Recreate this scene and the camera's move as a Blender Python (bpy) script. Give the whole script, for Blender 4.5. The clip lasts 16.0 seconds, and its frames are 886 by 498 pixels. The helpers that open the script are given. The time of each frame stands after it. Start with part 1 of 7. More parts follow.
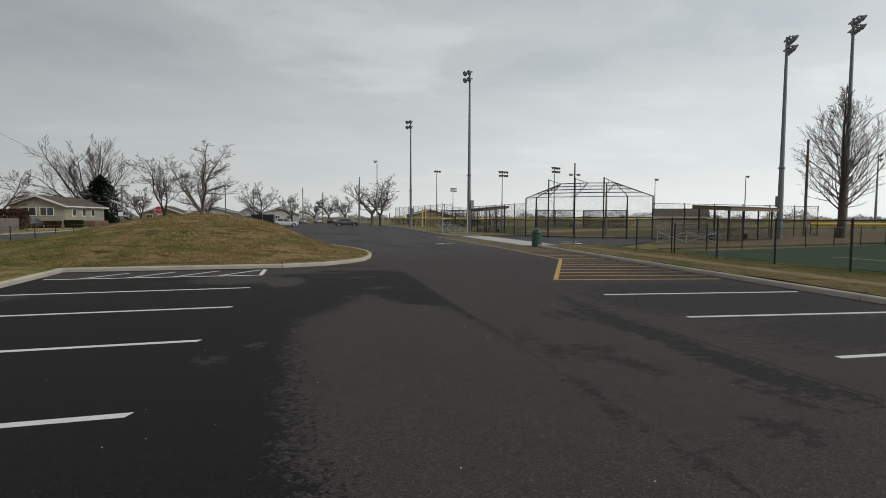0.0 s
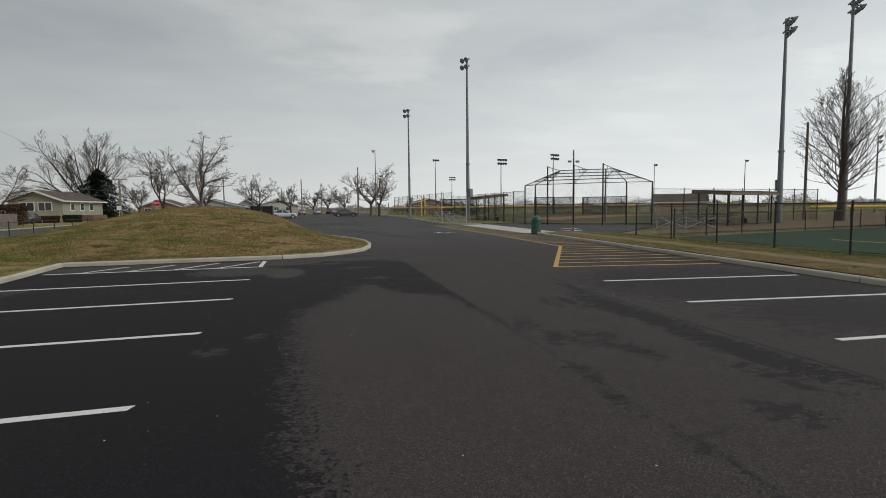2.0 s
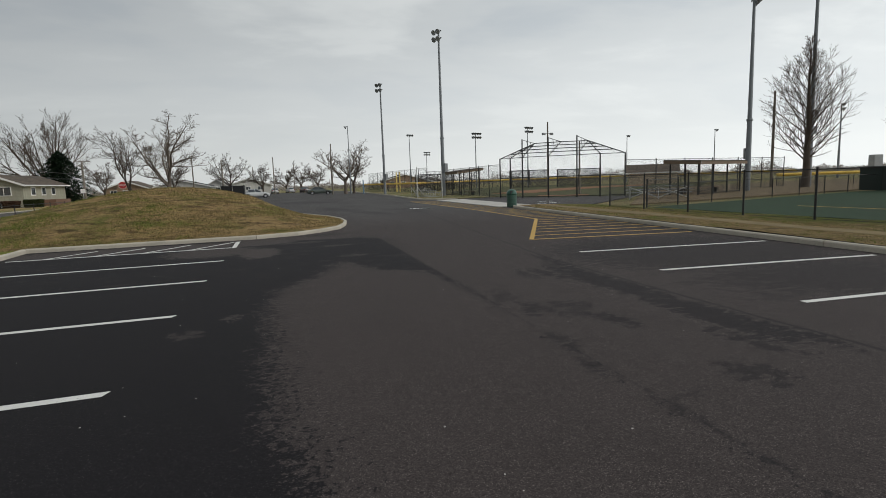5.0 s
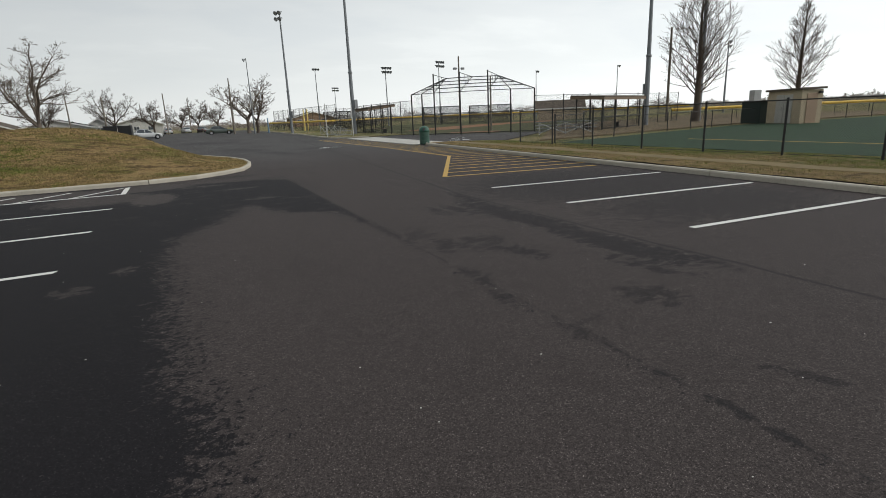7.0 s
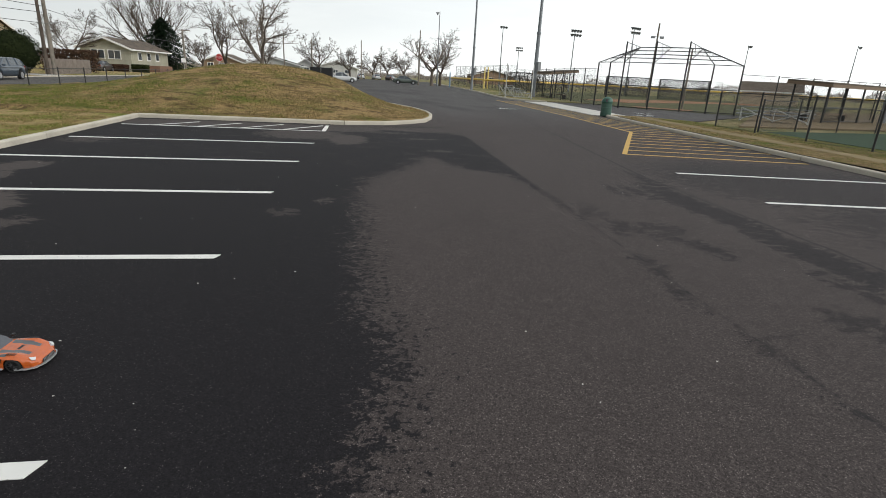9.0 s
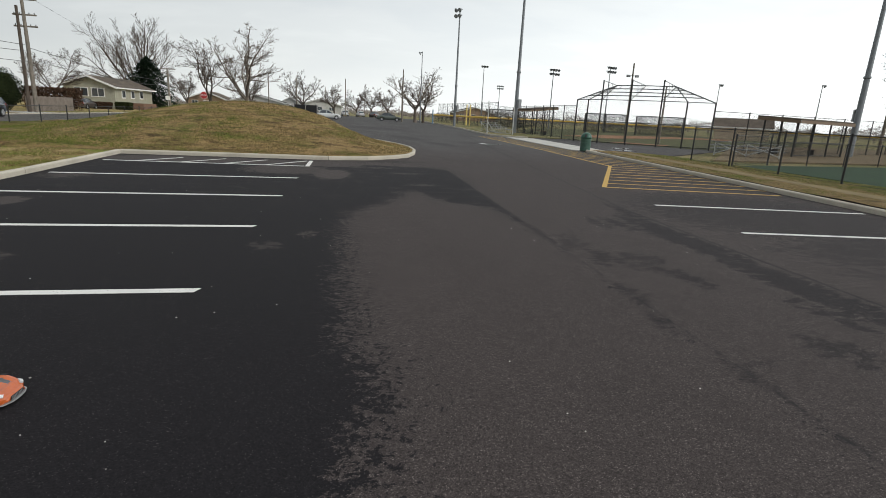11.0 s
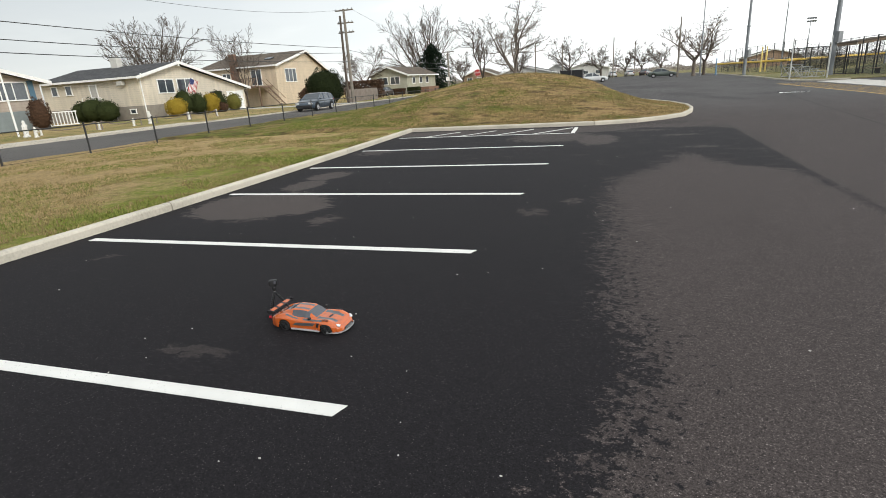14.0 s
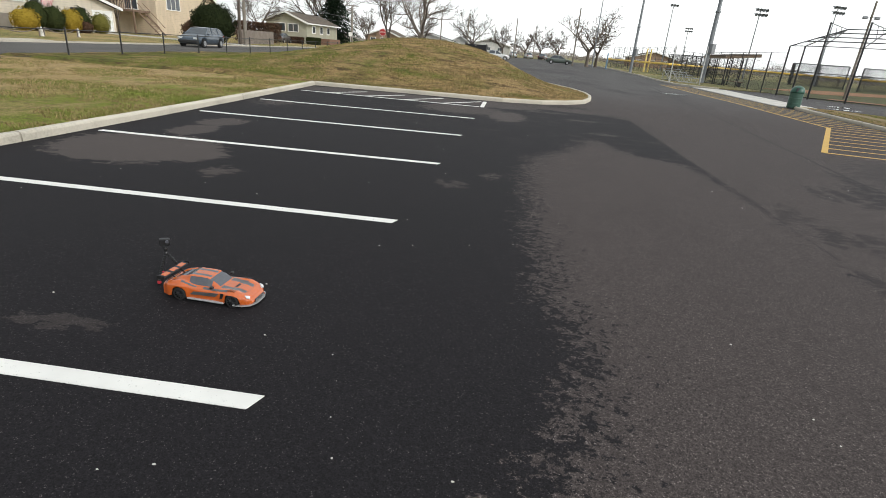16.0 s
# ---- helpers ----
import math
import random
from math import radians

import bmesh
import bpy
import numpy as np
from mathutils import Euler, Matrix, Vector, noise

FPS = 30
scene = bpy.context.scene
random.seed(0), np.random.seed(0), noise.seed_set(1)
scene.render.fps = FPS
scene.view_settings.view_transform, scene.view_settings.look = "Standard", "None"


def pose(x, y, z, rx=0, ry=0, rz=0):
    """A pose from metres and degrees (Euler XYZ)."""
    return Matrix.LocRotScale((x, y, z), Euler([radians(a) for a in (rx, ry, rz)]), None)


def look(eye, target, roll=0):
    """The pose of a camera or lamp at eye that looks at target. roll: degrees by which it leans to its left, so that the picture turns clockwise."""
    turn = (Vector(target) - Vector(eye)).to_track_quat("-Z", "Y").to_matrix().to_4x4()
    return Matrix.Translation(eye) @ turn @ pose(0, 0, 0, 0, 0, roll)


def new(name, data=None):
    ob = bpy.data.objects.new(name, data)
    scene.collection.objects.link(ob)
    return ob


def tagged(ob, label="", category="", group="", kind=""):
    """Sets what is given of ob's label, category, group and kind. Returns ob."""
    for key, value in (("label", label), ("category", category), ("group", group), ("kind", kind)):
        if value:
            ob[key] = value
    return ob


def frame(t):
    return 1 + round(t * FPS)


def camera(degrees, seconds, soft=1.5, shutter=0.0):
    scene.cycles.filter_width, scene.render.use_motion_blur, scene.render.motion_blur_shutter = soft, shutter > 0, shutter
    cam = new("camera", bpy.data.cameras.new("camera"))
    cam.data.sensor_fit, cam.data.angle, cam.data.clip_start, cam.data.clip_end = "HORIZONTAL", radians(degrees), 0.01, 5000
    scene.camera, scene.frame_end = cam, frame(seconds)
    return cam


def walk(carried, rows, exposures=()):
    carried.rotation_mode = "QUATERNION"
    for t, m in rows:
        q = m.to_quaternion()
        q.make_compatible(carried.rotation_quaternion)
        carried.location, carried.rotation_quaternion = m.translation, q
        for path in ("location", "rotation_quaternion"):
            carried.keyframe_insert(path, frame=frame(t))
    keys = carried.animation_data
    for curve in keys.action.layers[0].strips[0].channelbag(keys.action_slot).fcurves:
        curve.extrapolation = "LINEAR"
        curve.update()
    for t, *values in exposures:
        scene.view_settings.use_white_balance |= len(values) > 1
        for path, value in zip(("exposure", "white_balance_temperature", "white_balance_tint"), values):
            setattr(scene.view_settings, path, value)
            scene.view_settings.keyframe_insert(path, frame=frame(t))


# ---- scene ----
cam = camera(80.6, 16.0, soft=0.9)
PATH = [
    (0, (0.043, 0.067, 1.683), (0.513, 2.007, 1.563), 0.2),
    (0.5, (0.048, 0.078, 1.683), (0.521, 2.018, 1.565), 0.1),
    (1, (0.055, 0.085, 1.679), (0.536, 2.023, 1.557), 0.2),
    (1.5, (0.065, 0.085, 1.677), (0.551, 2.02, 1.538), -0.1),
    (2, (0.056, 0.086, 1.677), (0.526, 2.023, 1.515), -0.7),
    (2.5, (0.056, 0.085, 1.672), (0.526, 2.02, 1.487), -1.5),
    (3, (0.059, 0.088, 1.671), (0.551, 2.015, 1.461), -1.9),
    (3.5, (0.045, 0.091, 1.668), (0.559, 2.01, 1.437), -2.0),
    (6, (0.085, 0.12, 1.664), (0.719, 1.991, 1.348), -2.2),
    (6.5, (0.105, 0.141, 1.656), (0.836, 1.963, 1.275), -2.6),
    (7, (0.132, 0.171, 1.637), (0.956, 1.924, 1.141), -2.5),
    (7.5, (0.058, 0.1, 1.645), (0.266, 1.952, 0.918), -5.6),
    (8, (-0.037, 0.1, 1.654), (-0.16, 1.965, 0.944), -3.5),
    (8.5, (-0.089, 0.132, 1.666), (-0.075, 2.022, 1.012), 0.4),
    (9, (-0.103, 0.152, 1.678), (0.164, 2.032, 1.052), 3.0),
    (9.2, (-0.109, 0.149, 1.679), (0.209, 2.017, 1.038), 3.7),
    (11.3, (-0.08, 0.125, 1.652), (0.25, 2.036, 1.165), 2.7),
    (11.5, (-0.071, 0.11, 1.651), (0.341, 2.003, 1.157), 2.2),
    (12, (-0.072, 0.037, 1.635), (0.185, 1.95, 1.112), 0.1),
    (12.5, (-0.107, 0.04, 1.648), (-0.244, 1.965, 1.126), -2.4),
    (13, (-0.109, 0.034, 1.65), (-0.593, 1.899, 1.113), -4.3),
    (13.5, (-0.113, 0.036, 1.658), (-0.77, 1.837, 1.089), -4.5),
    (14, (-0.124, 0.076, 1.659), (-0.763, 1.871, 1.05), -3.8),
    (14.5, (-0.124, 0.122, 1.643), (-0.666, 1.941, 1.015), -2.8),
    (15, (-0.113, 0.201, 1.617), (-0.479, 2.041, 0.923), -3.6),
    (15.5, (-0.315, 0.238, 1.605), (-0.532, 2.102, 0.914), -0.5),
    (16, (-0.503, 0.326, 1.583), (-0.72, 2.177, 0.858), 4.7),
]
walk(cam, [(t, look(eye, target, roll)) for t, eye, target, roll in PATH],
     exposures=[(0.0, -0.15), (3.5, -0.1), (6.5, 0.02), (7.0, 0.16), (7.5, 0.64), (8.0, 0.88), (8.5, 0.66), (9.0, 0.52), (12.0, 0.38), (13.5, 0.82), (15.0, 0.97), (16.0, 0.87)])
# ---------------------------------------------------------------- light
def build_world():
    w = bpy.data.worlds.new("overcast_sky")
    scene.world = w
    w.use_nodes = True
    nt = w.node_tree
    nt.nodes.clear()
    out = nt.nodes.new("ShaderNodeOutputWorld")
    bg = nt.nodes.new("ShaderNodeBackground")
    bg.inputs["Strength"].default_value = SKY_STRENGTH
    sky = nt.nodes.new("ShaderNodeTexSky")
    sky.sky_type = "NISHITA"
    sky.sun_disc = False
    sky.sun_elevation = SUN_ELEVATION
    sky.sun_rotation = SUN_ROTATION
    dim = nt.nodes.new("ShaderNodeVectorMath")
    dim.operation = "SCALE"
    dim.inputs["Scale"].default_value = 0.09
    nt.links.new(sky.outputs["Color"], dim.inputs[0])
    co = nt.nodes.new("ShaderNodeTexCoord")
    sep = nt.nodes.new("ShaderNodeSeparateXYZ")
    nt.links.new(co.outputs["Generated"], sep.inputs[0])
    # cloud sheet: the direction divided by its height gives a flat layer seen in perspective
    lift = nt.nodes.new("ShaderNodeMath")
    lift.operation = "ADD"
    lift.inputs[1].default_value = 0.16
    nt.links.new(sep.outputs["Z"], lift.inputs[0])
    clamp = nt.nodes.new("ShaderNodeMath")
    clamp.operation = "MAXIMUM"
    clamp.inputs[1].default_value = 0.05
    nt.links.new(lift.outputs[0], clamp.inputs[0])
    inv = nt.nodes.new("ShaderNodeMath")
    inv.operation = "DIVIDE"
    inv.inputs[0].default_value = 1.0
    nt.links.new(clamp.outputs[0], inv.inputs[1])
    flat = nt.nodes.new("ShaderNodeVectorMath")
    flat.operation = "SCALE"
    nt.links.new(co.outputs["Generated"], flat.inputs[0])
    nt.links.new(inv.outputs[0], flat.inputs["Scale"])
    mapn = nt.nodes.new("ShaderNodeMapping")
    mapn.inputs["Scale"].default_value = (0.80, 1.15, 0.4)
    mapn.inputs["Location"].default_value = (3.1, 1.7, 0.2)
    nt.links.new(flat.outputs[0], mapn.inputs["Vector"])
    noi = nt.nodes.new("ShaderNodeTexNoise")
    noi.inputs["Scale"].default_value = 1.25
    noi.inputs["Detail"].default_value = 5.0
    noi.inputs["Roughness"].default_value = 0.55
    noi.inputs["Distortion"].default_value = 0.15
    nt.links.new(mapn.outputs[0], noi.inputs["Vector"])
    ramp = nt.nodes.new("ShaderNodeValToRGB")
    cr = ramp.color_ramp
    cr.interpolation = "EASE"
    cr.elements[0].position, cr.elements[0].color = 0.34, (0.405, 0.436, 0.455, 1)
    cr.elements[1].position, cr.elements[1].color = 0.68, (0.555, 0.577, 0.574, 1)
    e = cr.elements.new(0.52)
    e.color = (0.462, 0.486, 0.492, 1)
    nt.links.new(noi.outputs["Fac"], ramp.inputs["Fac"])
    # brighter band above the horizon
    hor = nt.nodes.new("ShaderNodeValToRGB")
    hr = hor.color_ramp
    hr.interpolation = "EASE"
    hr.elements[0].position, hr.elements[0].color = 0.02, (1, 1, 1, 1)
    hr.elements[1].position, hr.elements[1].color = 0.30, (0, 0, 0, 1)
    e = hr.elements.new(0.11)
    e.color = (0.62, 0.62, 0.62, 1)
    nt.links.new(sep.outputs["Z"], hor.inputs["Fac"])
    mixh = nt.nodes.new("ShaderNodeMix")
    mixh.data_type = "RGBA"
    mixh.inputs[7].default_value = (0.635, 0.658, 0.656, 1)
    nt.links.new(hor.outputs["Color"], mixh.inputs[0])
    nt.links.new(ramp.outputs["Color"], mixh.inputs[6])
    # thinner cloud towards the veiled sun
    side = nt.nodes.new("ShaderNodeMath")
    side.operation = "MULTIPLY_ADD"
    side.inputs[1].default_value = 0.56
    side.inputs[2].default_value = 1.13
    nt.links.new(sep.outputs["X"], side.inputs[0])
    thin = nt.nodes.new("ShaderNodeVectorMath")
    thin.operation = "SCALE"
    nt.links.new(mixh.outputs[2], thin.inputs[0])
    nt.links.new(side.outputs[0], thin.inputs["Scale"])
    both = nt.nodes.new("ShaderNodeMix")
    both.data_type = "RGBA"
    both.inputs[0].default_value = 0.93
    nt.links.new(dim.outputs[0], both.inputs[6])
    nt.links.new(thin.outputs[0], both.inputs[7])
    nt.links.new(both.outputs[2], bg.inputs["Color"])
    nt.links.new(bg.outputs[0], out.inputs[0])


SKY_STRENGTH = 1.0
SUN_ELEVATION, SUN_ROTATION = radians(38), radians(125)
build_world()
sun_data = bpy.data.lights.new("sun", "SUN")
sun_data.energy, sun_data.angle, sun_data.color = 1.0, radians(18), (1.0, 0.96, 0.90)
sun_lamp = new("sun", sun_data)
sun_lamp.matrix_world = look((0, 0, 60), (-60 * math.sin(SUN_ROTATION) * 1.6, -60 * math.cos(SUN_ROTATION) * 1.6, 0))


# ---------------------------------------------------------------- materials
class Nodes:
    def __init__(self, name):
        self.m = bpy.data.materials.new(name)
        self.m.use_nodes = True
        self.t = self.m.node_tree
        self.b = self.t.nodes["Principled BSDF"]

    def node(self, kind, **inputs):
        n = self.t.nodes.new(kind)
        for k, v in inputs.items():
            self.put(n.inputs[k.replace("_", " ")], v)
        return n

    def put(self, socket, v):
        if isinstance(v, bpy.types.NodeSocket):
            self.t.links.new(v, socket)
        else:
            socket.default_value = v

    def where(self):
        return self.node("ShaderNodeTexCoord").outputs["Object"]

    def stretch(self, v, scale, turn=0.0):
        n = self.node("ShaderNodeMapping", Vector=v)
        n.inputs["Scale"].default_value = scale
        n.inputs["Rotation"].default_value = (0, 0, turn)
        return n.outputs[0]

    def noise(self, v, scale, detail=3.0, rough=0.55, distort=0.0):
        return self.node("ShaderNodeTexNoise", Vector=v, Scale=scale, Detail=detail, Roughness=rough, Distortion=distort).outputs["Fac"]

    def ramp(self, v, stops, ease="LINEAR"):
        n = self.node("ShaderNodeValToRGB", Fac=v)
        cr = n.color_ramp
        cr.interpolation = ease
        while len(cr.elements) < len(stops):
            cr.elements.new(0.5)
        for e, (p, c) in zip(cr.elements, stops):
            e.position = p
        for e, (p, c) in zip(cr.elements, stops):
            e.color = (c, c, c, 1) if isinstance(c, (int, float)) else (*c, 1)
        return n.outputs["Color"]

    def math(self, op, a, b=0.0, c=0.0, clamp=False):
        n = self.t.nodes.new("ShaderNodeMath")
        n.operation = op
        n.use_clamp = clamp
        for s, v in zip(n.inputs, (a, b, c)):
            self.put(s, v)
        return n.outputs[0]

    def mix(self, f, a, b):
        n = self.t.nodes.new("ShaderNodeMix")
        n.data_type = "RGBA"
        self.put(n.inputs[0], f)
        self.put(n.inputs[6], a if isinstance(a, bpy.types.NodeSocket) else (*a, 1))
        self.put(n.inputs[7], b if isinstance(b, bpy.types.NodeSocket) else (*b, 1))
        return n.outputs[2]

    def bump(self, h, strength=0.3, distance=0.01):
        n = self.node("ShaderNodeBump", Height=h, Strength=strength, Distance=distance)
        self.t.links.new(n.outputs[0], self.b.inputs["Normal"])

    def done(self, color, rough=0.6, metal=0.0, spec=0.5):
        self.put(self.b.inputs["Base Color"], color if isinstance(color, bpy.types.NodeSocket) else (*color, 1))
        self.put(self.b.inputs["Roughness"], rough)
        self.put(self.b.inputs["Metallic"], metal)
        self.put(self.b.inputs["Specular IOR Level"], spec)
        return self.m


def plain(name, c, rough=0.6, metal=0.0, vary=0.12, scale=3.0, bump=0.15, grain=40.0, spec=0.5):
    """A paint, metal or plaster with blotches, fine grain and a difference from piece to piece."""
    n = Nodes(name)
    co = n.where()
    a, g = n.noise(co, scale, 4), n.noise(co, grain, 3)
    f = n.math("ADD", n.math("MULTIPLY", a, 0.65), n.math("MULTIPLY", g, 0.35))
    lo, hi = [x * (1 - vary) for x in c], [min(1, x * (1 + vary)) for x in c]
    col = n.ramp(f, [(0.3, lo), (0.7, hi)])
    if bump:
        n.bump(g, bump, 0.004)
    return n.done(col, n.math("ADD", rough - 0.06, n.math("MULTIPLY", a, 0.12)), metal, spec)


def asphalt_lot():
    n = Nodes("lot_asphalt")
    co = n.where()
    sep = n.node("ShaderNodeSeparateXYZ", Vector=co)
    x, y = sep.outputs["X"], sep.outputs["Y"]
    # edge of the sealed, damp strip: its x for every y from 0 to 20
    stops = [(1.0, -0.5), (1.9, -0.26), (2.3, -0.06), (3.0, 0.02), (3.8, -0.16), (4.5, -0.20), (5.2, -0.25), (6.2, -0.30), (7.2, -0.36), (8.4, -0.30), (9.2, -0.10),
             (9.6, 0.20), (10.1, 0.43), (10.7, 0.68), (11.6, 0.98), (12.0, 2.3), (12.4, 2.62), (16.0, 2.62), (16.4, 2.2), (16.9, 0.5), (17.3, -1.2), (19.0, -4.5)]
    edge = n.ramp(n.math("DIVIDE", y, 20.0), [(a / 20, (b + 6) / 10) for a, b in stops])
    edge = n.math("SUBTRACT", n.math("MULTIPLY", edge, 10.0), 6.0)
    flake = n.math("ADD", n.math("MULTIPLY", n.noise(n.stretch(co, (0.8, 1.15, 1), 0.1), 9.0, 6, 0.72, 0.3), 0.62), n.math("MULTIPLY", n.noise(n.stretch(co, (0.8, 1.2, 1)), 34.0, 3, 0.65, 0.2), 0.38))
    broad = n.noise(co, 2.2, 7, 0.68, 0.3)
    into = n.math("SUBTRACT", edge, x)
    reach = n.math("MULTIPLY_ADD", y, 0.42, -3.4, clamp=True)
    ragged = n.math("ADD", n.math("MULTIPLY", n.math("SUBTRACT", flake, 0.5), n.math("MULTIPLY_ADD", reach, 1.0, 7.4)), n.math("MULTIPLY", n.math("SUBTRACT", broad, 0.5), n.math("MULTIPLY_ADD", reach, 3.0, 1.9)))
    wet = n.math("MULTIPLY_ADD", n.math("ADD", n.math("MULTIPLY", into, 3.0), ragged), 8.0, 0.5, clamp=True)
    # damp wedge against the straight paving joint
    wedge = n.ramp(n.math("DIVIDE", y, 20.0), [(a / 20, (b + 6) / 10) for a, b in ((7.6, 2.75), (8.6, 2.56), (9.6, 2.42), (10.0, 1.95), (10.3, 1.55), (11.2, 1.3), (11.7, 0.9), (12.6, 0.2))])
    wedge = n.math("SUBTRACT", x, n.math("SUBTRACT", n.math("MULTIPLY", wedge, 10.0), 6.0))
    wedge = n.math("MULTIPLY_ADD", n.math("ADD", n.math("MULTIPLY", wedge, 3.0), ragged), 8.0, 0.5, clamp=True)
    wedge = n.math("MULTIPLY", wedge, n.math("MULTIPLY_ADD", y, -2.0, 32.8, clamp=True))
    wet = n.math("MAXIMUM", wet, wedge)
    bound = n.math("ADD", x, n.math("MULTIPLY", n.math("SUBTRACT", flake, 0.5), 0.35))
    wet = n.math("MULTIPLY", wet, n.math("MULTIPLY_ADD", n.math("SUBTRACT", 2.63, bound), 16.0, 0.5, clamp=True))
    thinned = n.math("MULTIPLY", n.math("MULTIPLY_ADD", n.math("SUBTRACT", n.noise(n.stretch(co, (0.55, 1.1, 1), 0.2), 2.6, 7, 0.72, 0.4), 0.54), 9.0, 0.0, clamp=True), n.math("MULTIPLY_ADD", y, 0.5, -4.6, clamp=True))
    wet = n.math("MULTIPLY", wet, n.math("MULTIPLY_ADD", thinned, -0.55, 1.0))
    streak = n.math("ADD", n.math("MULTIPLY", n.noise(n.stretch(co, (0.7, 1.25, 1), -0.15), 6.5, 6, 0.74, 0.4), 0.7), n.math("MULTIPLY", flake, 0.3))

    def spot(cx, cy, rx, ry, turn, gain=1.0, solid=0.7, bias=-0.35):
        """A ragged patch; solid raises the pull of its outline against the flaking."""
        dx, dy = n.math("SUBTRACT", x, cx), n.math("SUBTRACT", y, cy)
        c, s = math.cos(turn), math.sin(turn)
        u = n.math("ADD", n.math("MULTIPLY", dx, c / rx), n.math("MULTIPLY", dy, s / rx))
        v = n.math("ADD", n.math("MULTIPLY", dx, -s / ry), n.math("MULTIPLY", dy, c / ry))
        r = n.math("ADD", n.math("MULTIPLY", u, u), n.math("MULTIPLY", v, v))
        f = n.math("MULTIPLY_ADD", n.math("SUBTRACT", 1.0, r), solid, bias)
        f = n.math("ADD", f, n.math("MULTIPLY", n.math("SUBTRACT", streak, 0.5), 7.0))
        return n.math("MULTIPLY", n.math("MULTIPLY_ADD", f, 6.0, 0.0, clamp=True), gain)

    # damp marks out in the lane and along its middle joint
    for args in ((2.9, 6.9, 0.30, 0.55, -0.2, 0.45), (3.0, 6.1, 0.34, 0.42, 0.2, 0.6), (3.5, 6.1, 0.36, 0.35, 0.3, 0.6), (3.62, 5.3, 0.22, 0.55, 0.15, 0.7), (3.35, 5.7, 0.3, 0.3, 0.0, 0.5), (2.62, 7.6, 0.12, 1.2, 0.0, 0.5),
                 (2.66, 4.75, 0.15, 0.40, -0.15, 0.55), (2.52, 4.0, 0.11, 0.35, -0.1, 0.6), (2.62, 2.95, 0.10, 0.30, 0.0, 0.4), (2.85, 3.25, 0.3, 0.10, 0.1, 0.35), (2.63, 1.75, 0.06, 0.5, 0.0, 0.6), (2.64, 2.3, 0.05, 0.3, 0.0, 0.4), (3.3, 1.9, 0.07, 0.35, 0.5, 0.6),
                 (4.78, 7.4, 0.34, 1.9, 0.02, 0.75, 0.9, -0.1), (4.76, 5.2, 0.32, 1.5, 0.0, 0.75, 0.9, -0.1), (4.95, 4.2, 0.2, 0.9, 0.0, 0.8), (5.02, 9.2, 0.16, 1.6, -0.06, 0.8), (4.3, 8.3, 0.2, 0.8, 0.1, 0.7), (4.35, 4.1, 0.22, 0.7, 0.1, 0.7), (3.95, 8.4, 0.18, 0.6, 0.0, 0.6),
                 (3.7, 3.4, 0.3, 0.4, 0.2, 0.6), (1.2, 18.3, 1.2, 0.5, 0.1, 0.6), (2.0, 16.6, 0.8, 0.35, 0.2, 0.6),
                 (8.3, 9.6, 2.6, 2.6, 0.3, 0.55, 0.8, 0.15), (8.2, 6.2, 2.2, 1.3, 0.0, 0.5, 0.8, 0.0), (6.2, 5.4, 0.7, 0.3, 0.1, 0.3), (5.9, 6.6, 0.5, 0.22, 0.1, 0.3), (11.5, 14.5, 1.8, 3.0, 0.0, 0.5, 0.8, 0.0), (4.6, 30.5, 0.9, 3.2, 0.25, 0.6), (3.2, 36.0, 1.6, 4.0, 0.2, 0.5), (7.5, 33.0, 2.0, 1.2, 0.3, 0.4), (1.0, 55.0, 4.0, 6.0, 0.2, 0.5)):
        wet = n.math("MAXIMUM", wet, spot(*args))
    dry = None
    for args in ((-5.5, 6.75, 1.1, 0.95, -0.1, 1.0, 2.0, 0.1), (-4.7, 6.6, 0.5, 0.42, 0.5, 1.0, 1.8, 0.0), (-5.65, 8.3, 0.35, 0.5, 0.0, 0.95, 1.6, 0.0), (-5.7, 9.25, 0.38, 0.5, -0.3, 0.95, 1.6, 0.0), (-6.3, 12.6, 0.6, 0.7, 0.2, 0.8),
                 (-3.92, 5.98, 0.26, 0.3, 0.3, 0.8), (-1.2, 6.6, 0.25, 0.25, 0.0, 0.5), (-0.75, 7.25, 0.15, 0.25, 0.0, 0.7), (-5.65, 4.2, 0.22, 0.10, 0.4, 0.5), (-2.9, 2.55, 0.35, 0.10, 0.1, 0.35),
                 (-0.75, 14.2, 0.5, 1.1, 0.0, 0.95, 1.5, 0.0), (-2.0, 15.0, 1.2, 1.1, 0.0, 0.8, 1.2, 0.0), (-1.0, 16.8, 1.2, 0.8, 0.0, 0.9, 1.5, 0.0), (-4.6, 16.9, 3.6, 0.95, 0.0, 0.9, 1.5, 0.0), (0.7, 17.2, 0.9, 0.55, 0.0, 0.9), (0.4, 16.1, 0.8, 0.3, 0.1, 0.7), (1.2, 14.8, 0.6, 0.22, 0.0, 0.8), (1.5, 12.5, 0.55, 0.2, 0.1, 0.7)):
        s = spot(*args)
        dry = s if dry is None else n.math("MAXIMUM", dry, s)
    wet = n.math("MULTIPLY", wet, n.math("SUBTRACT", 1.0, dry))
    # loose flakes of damp scattered out over the dry side
    near = n.math("SUBTRACT", 1.0, n.math("DIVIDE", n.math("SUBTRACT", x, edge), 0.85), clamp=True)
    bits = n.noise(n.stretch(co, (1.0, 1.0, 1), 0.15), 15.0, 6, 0.74, 0.3)
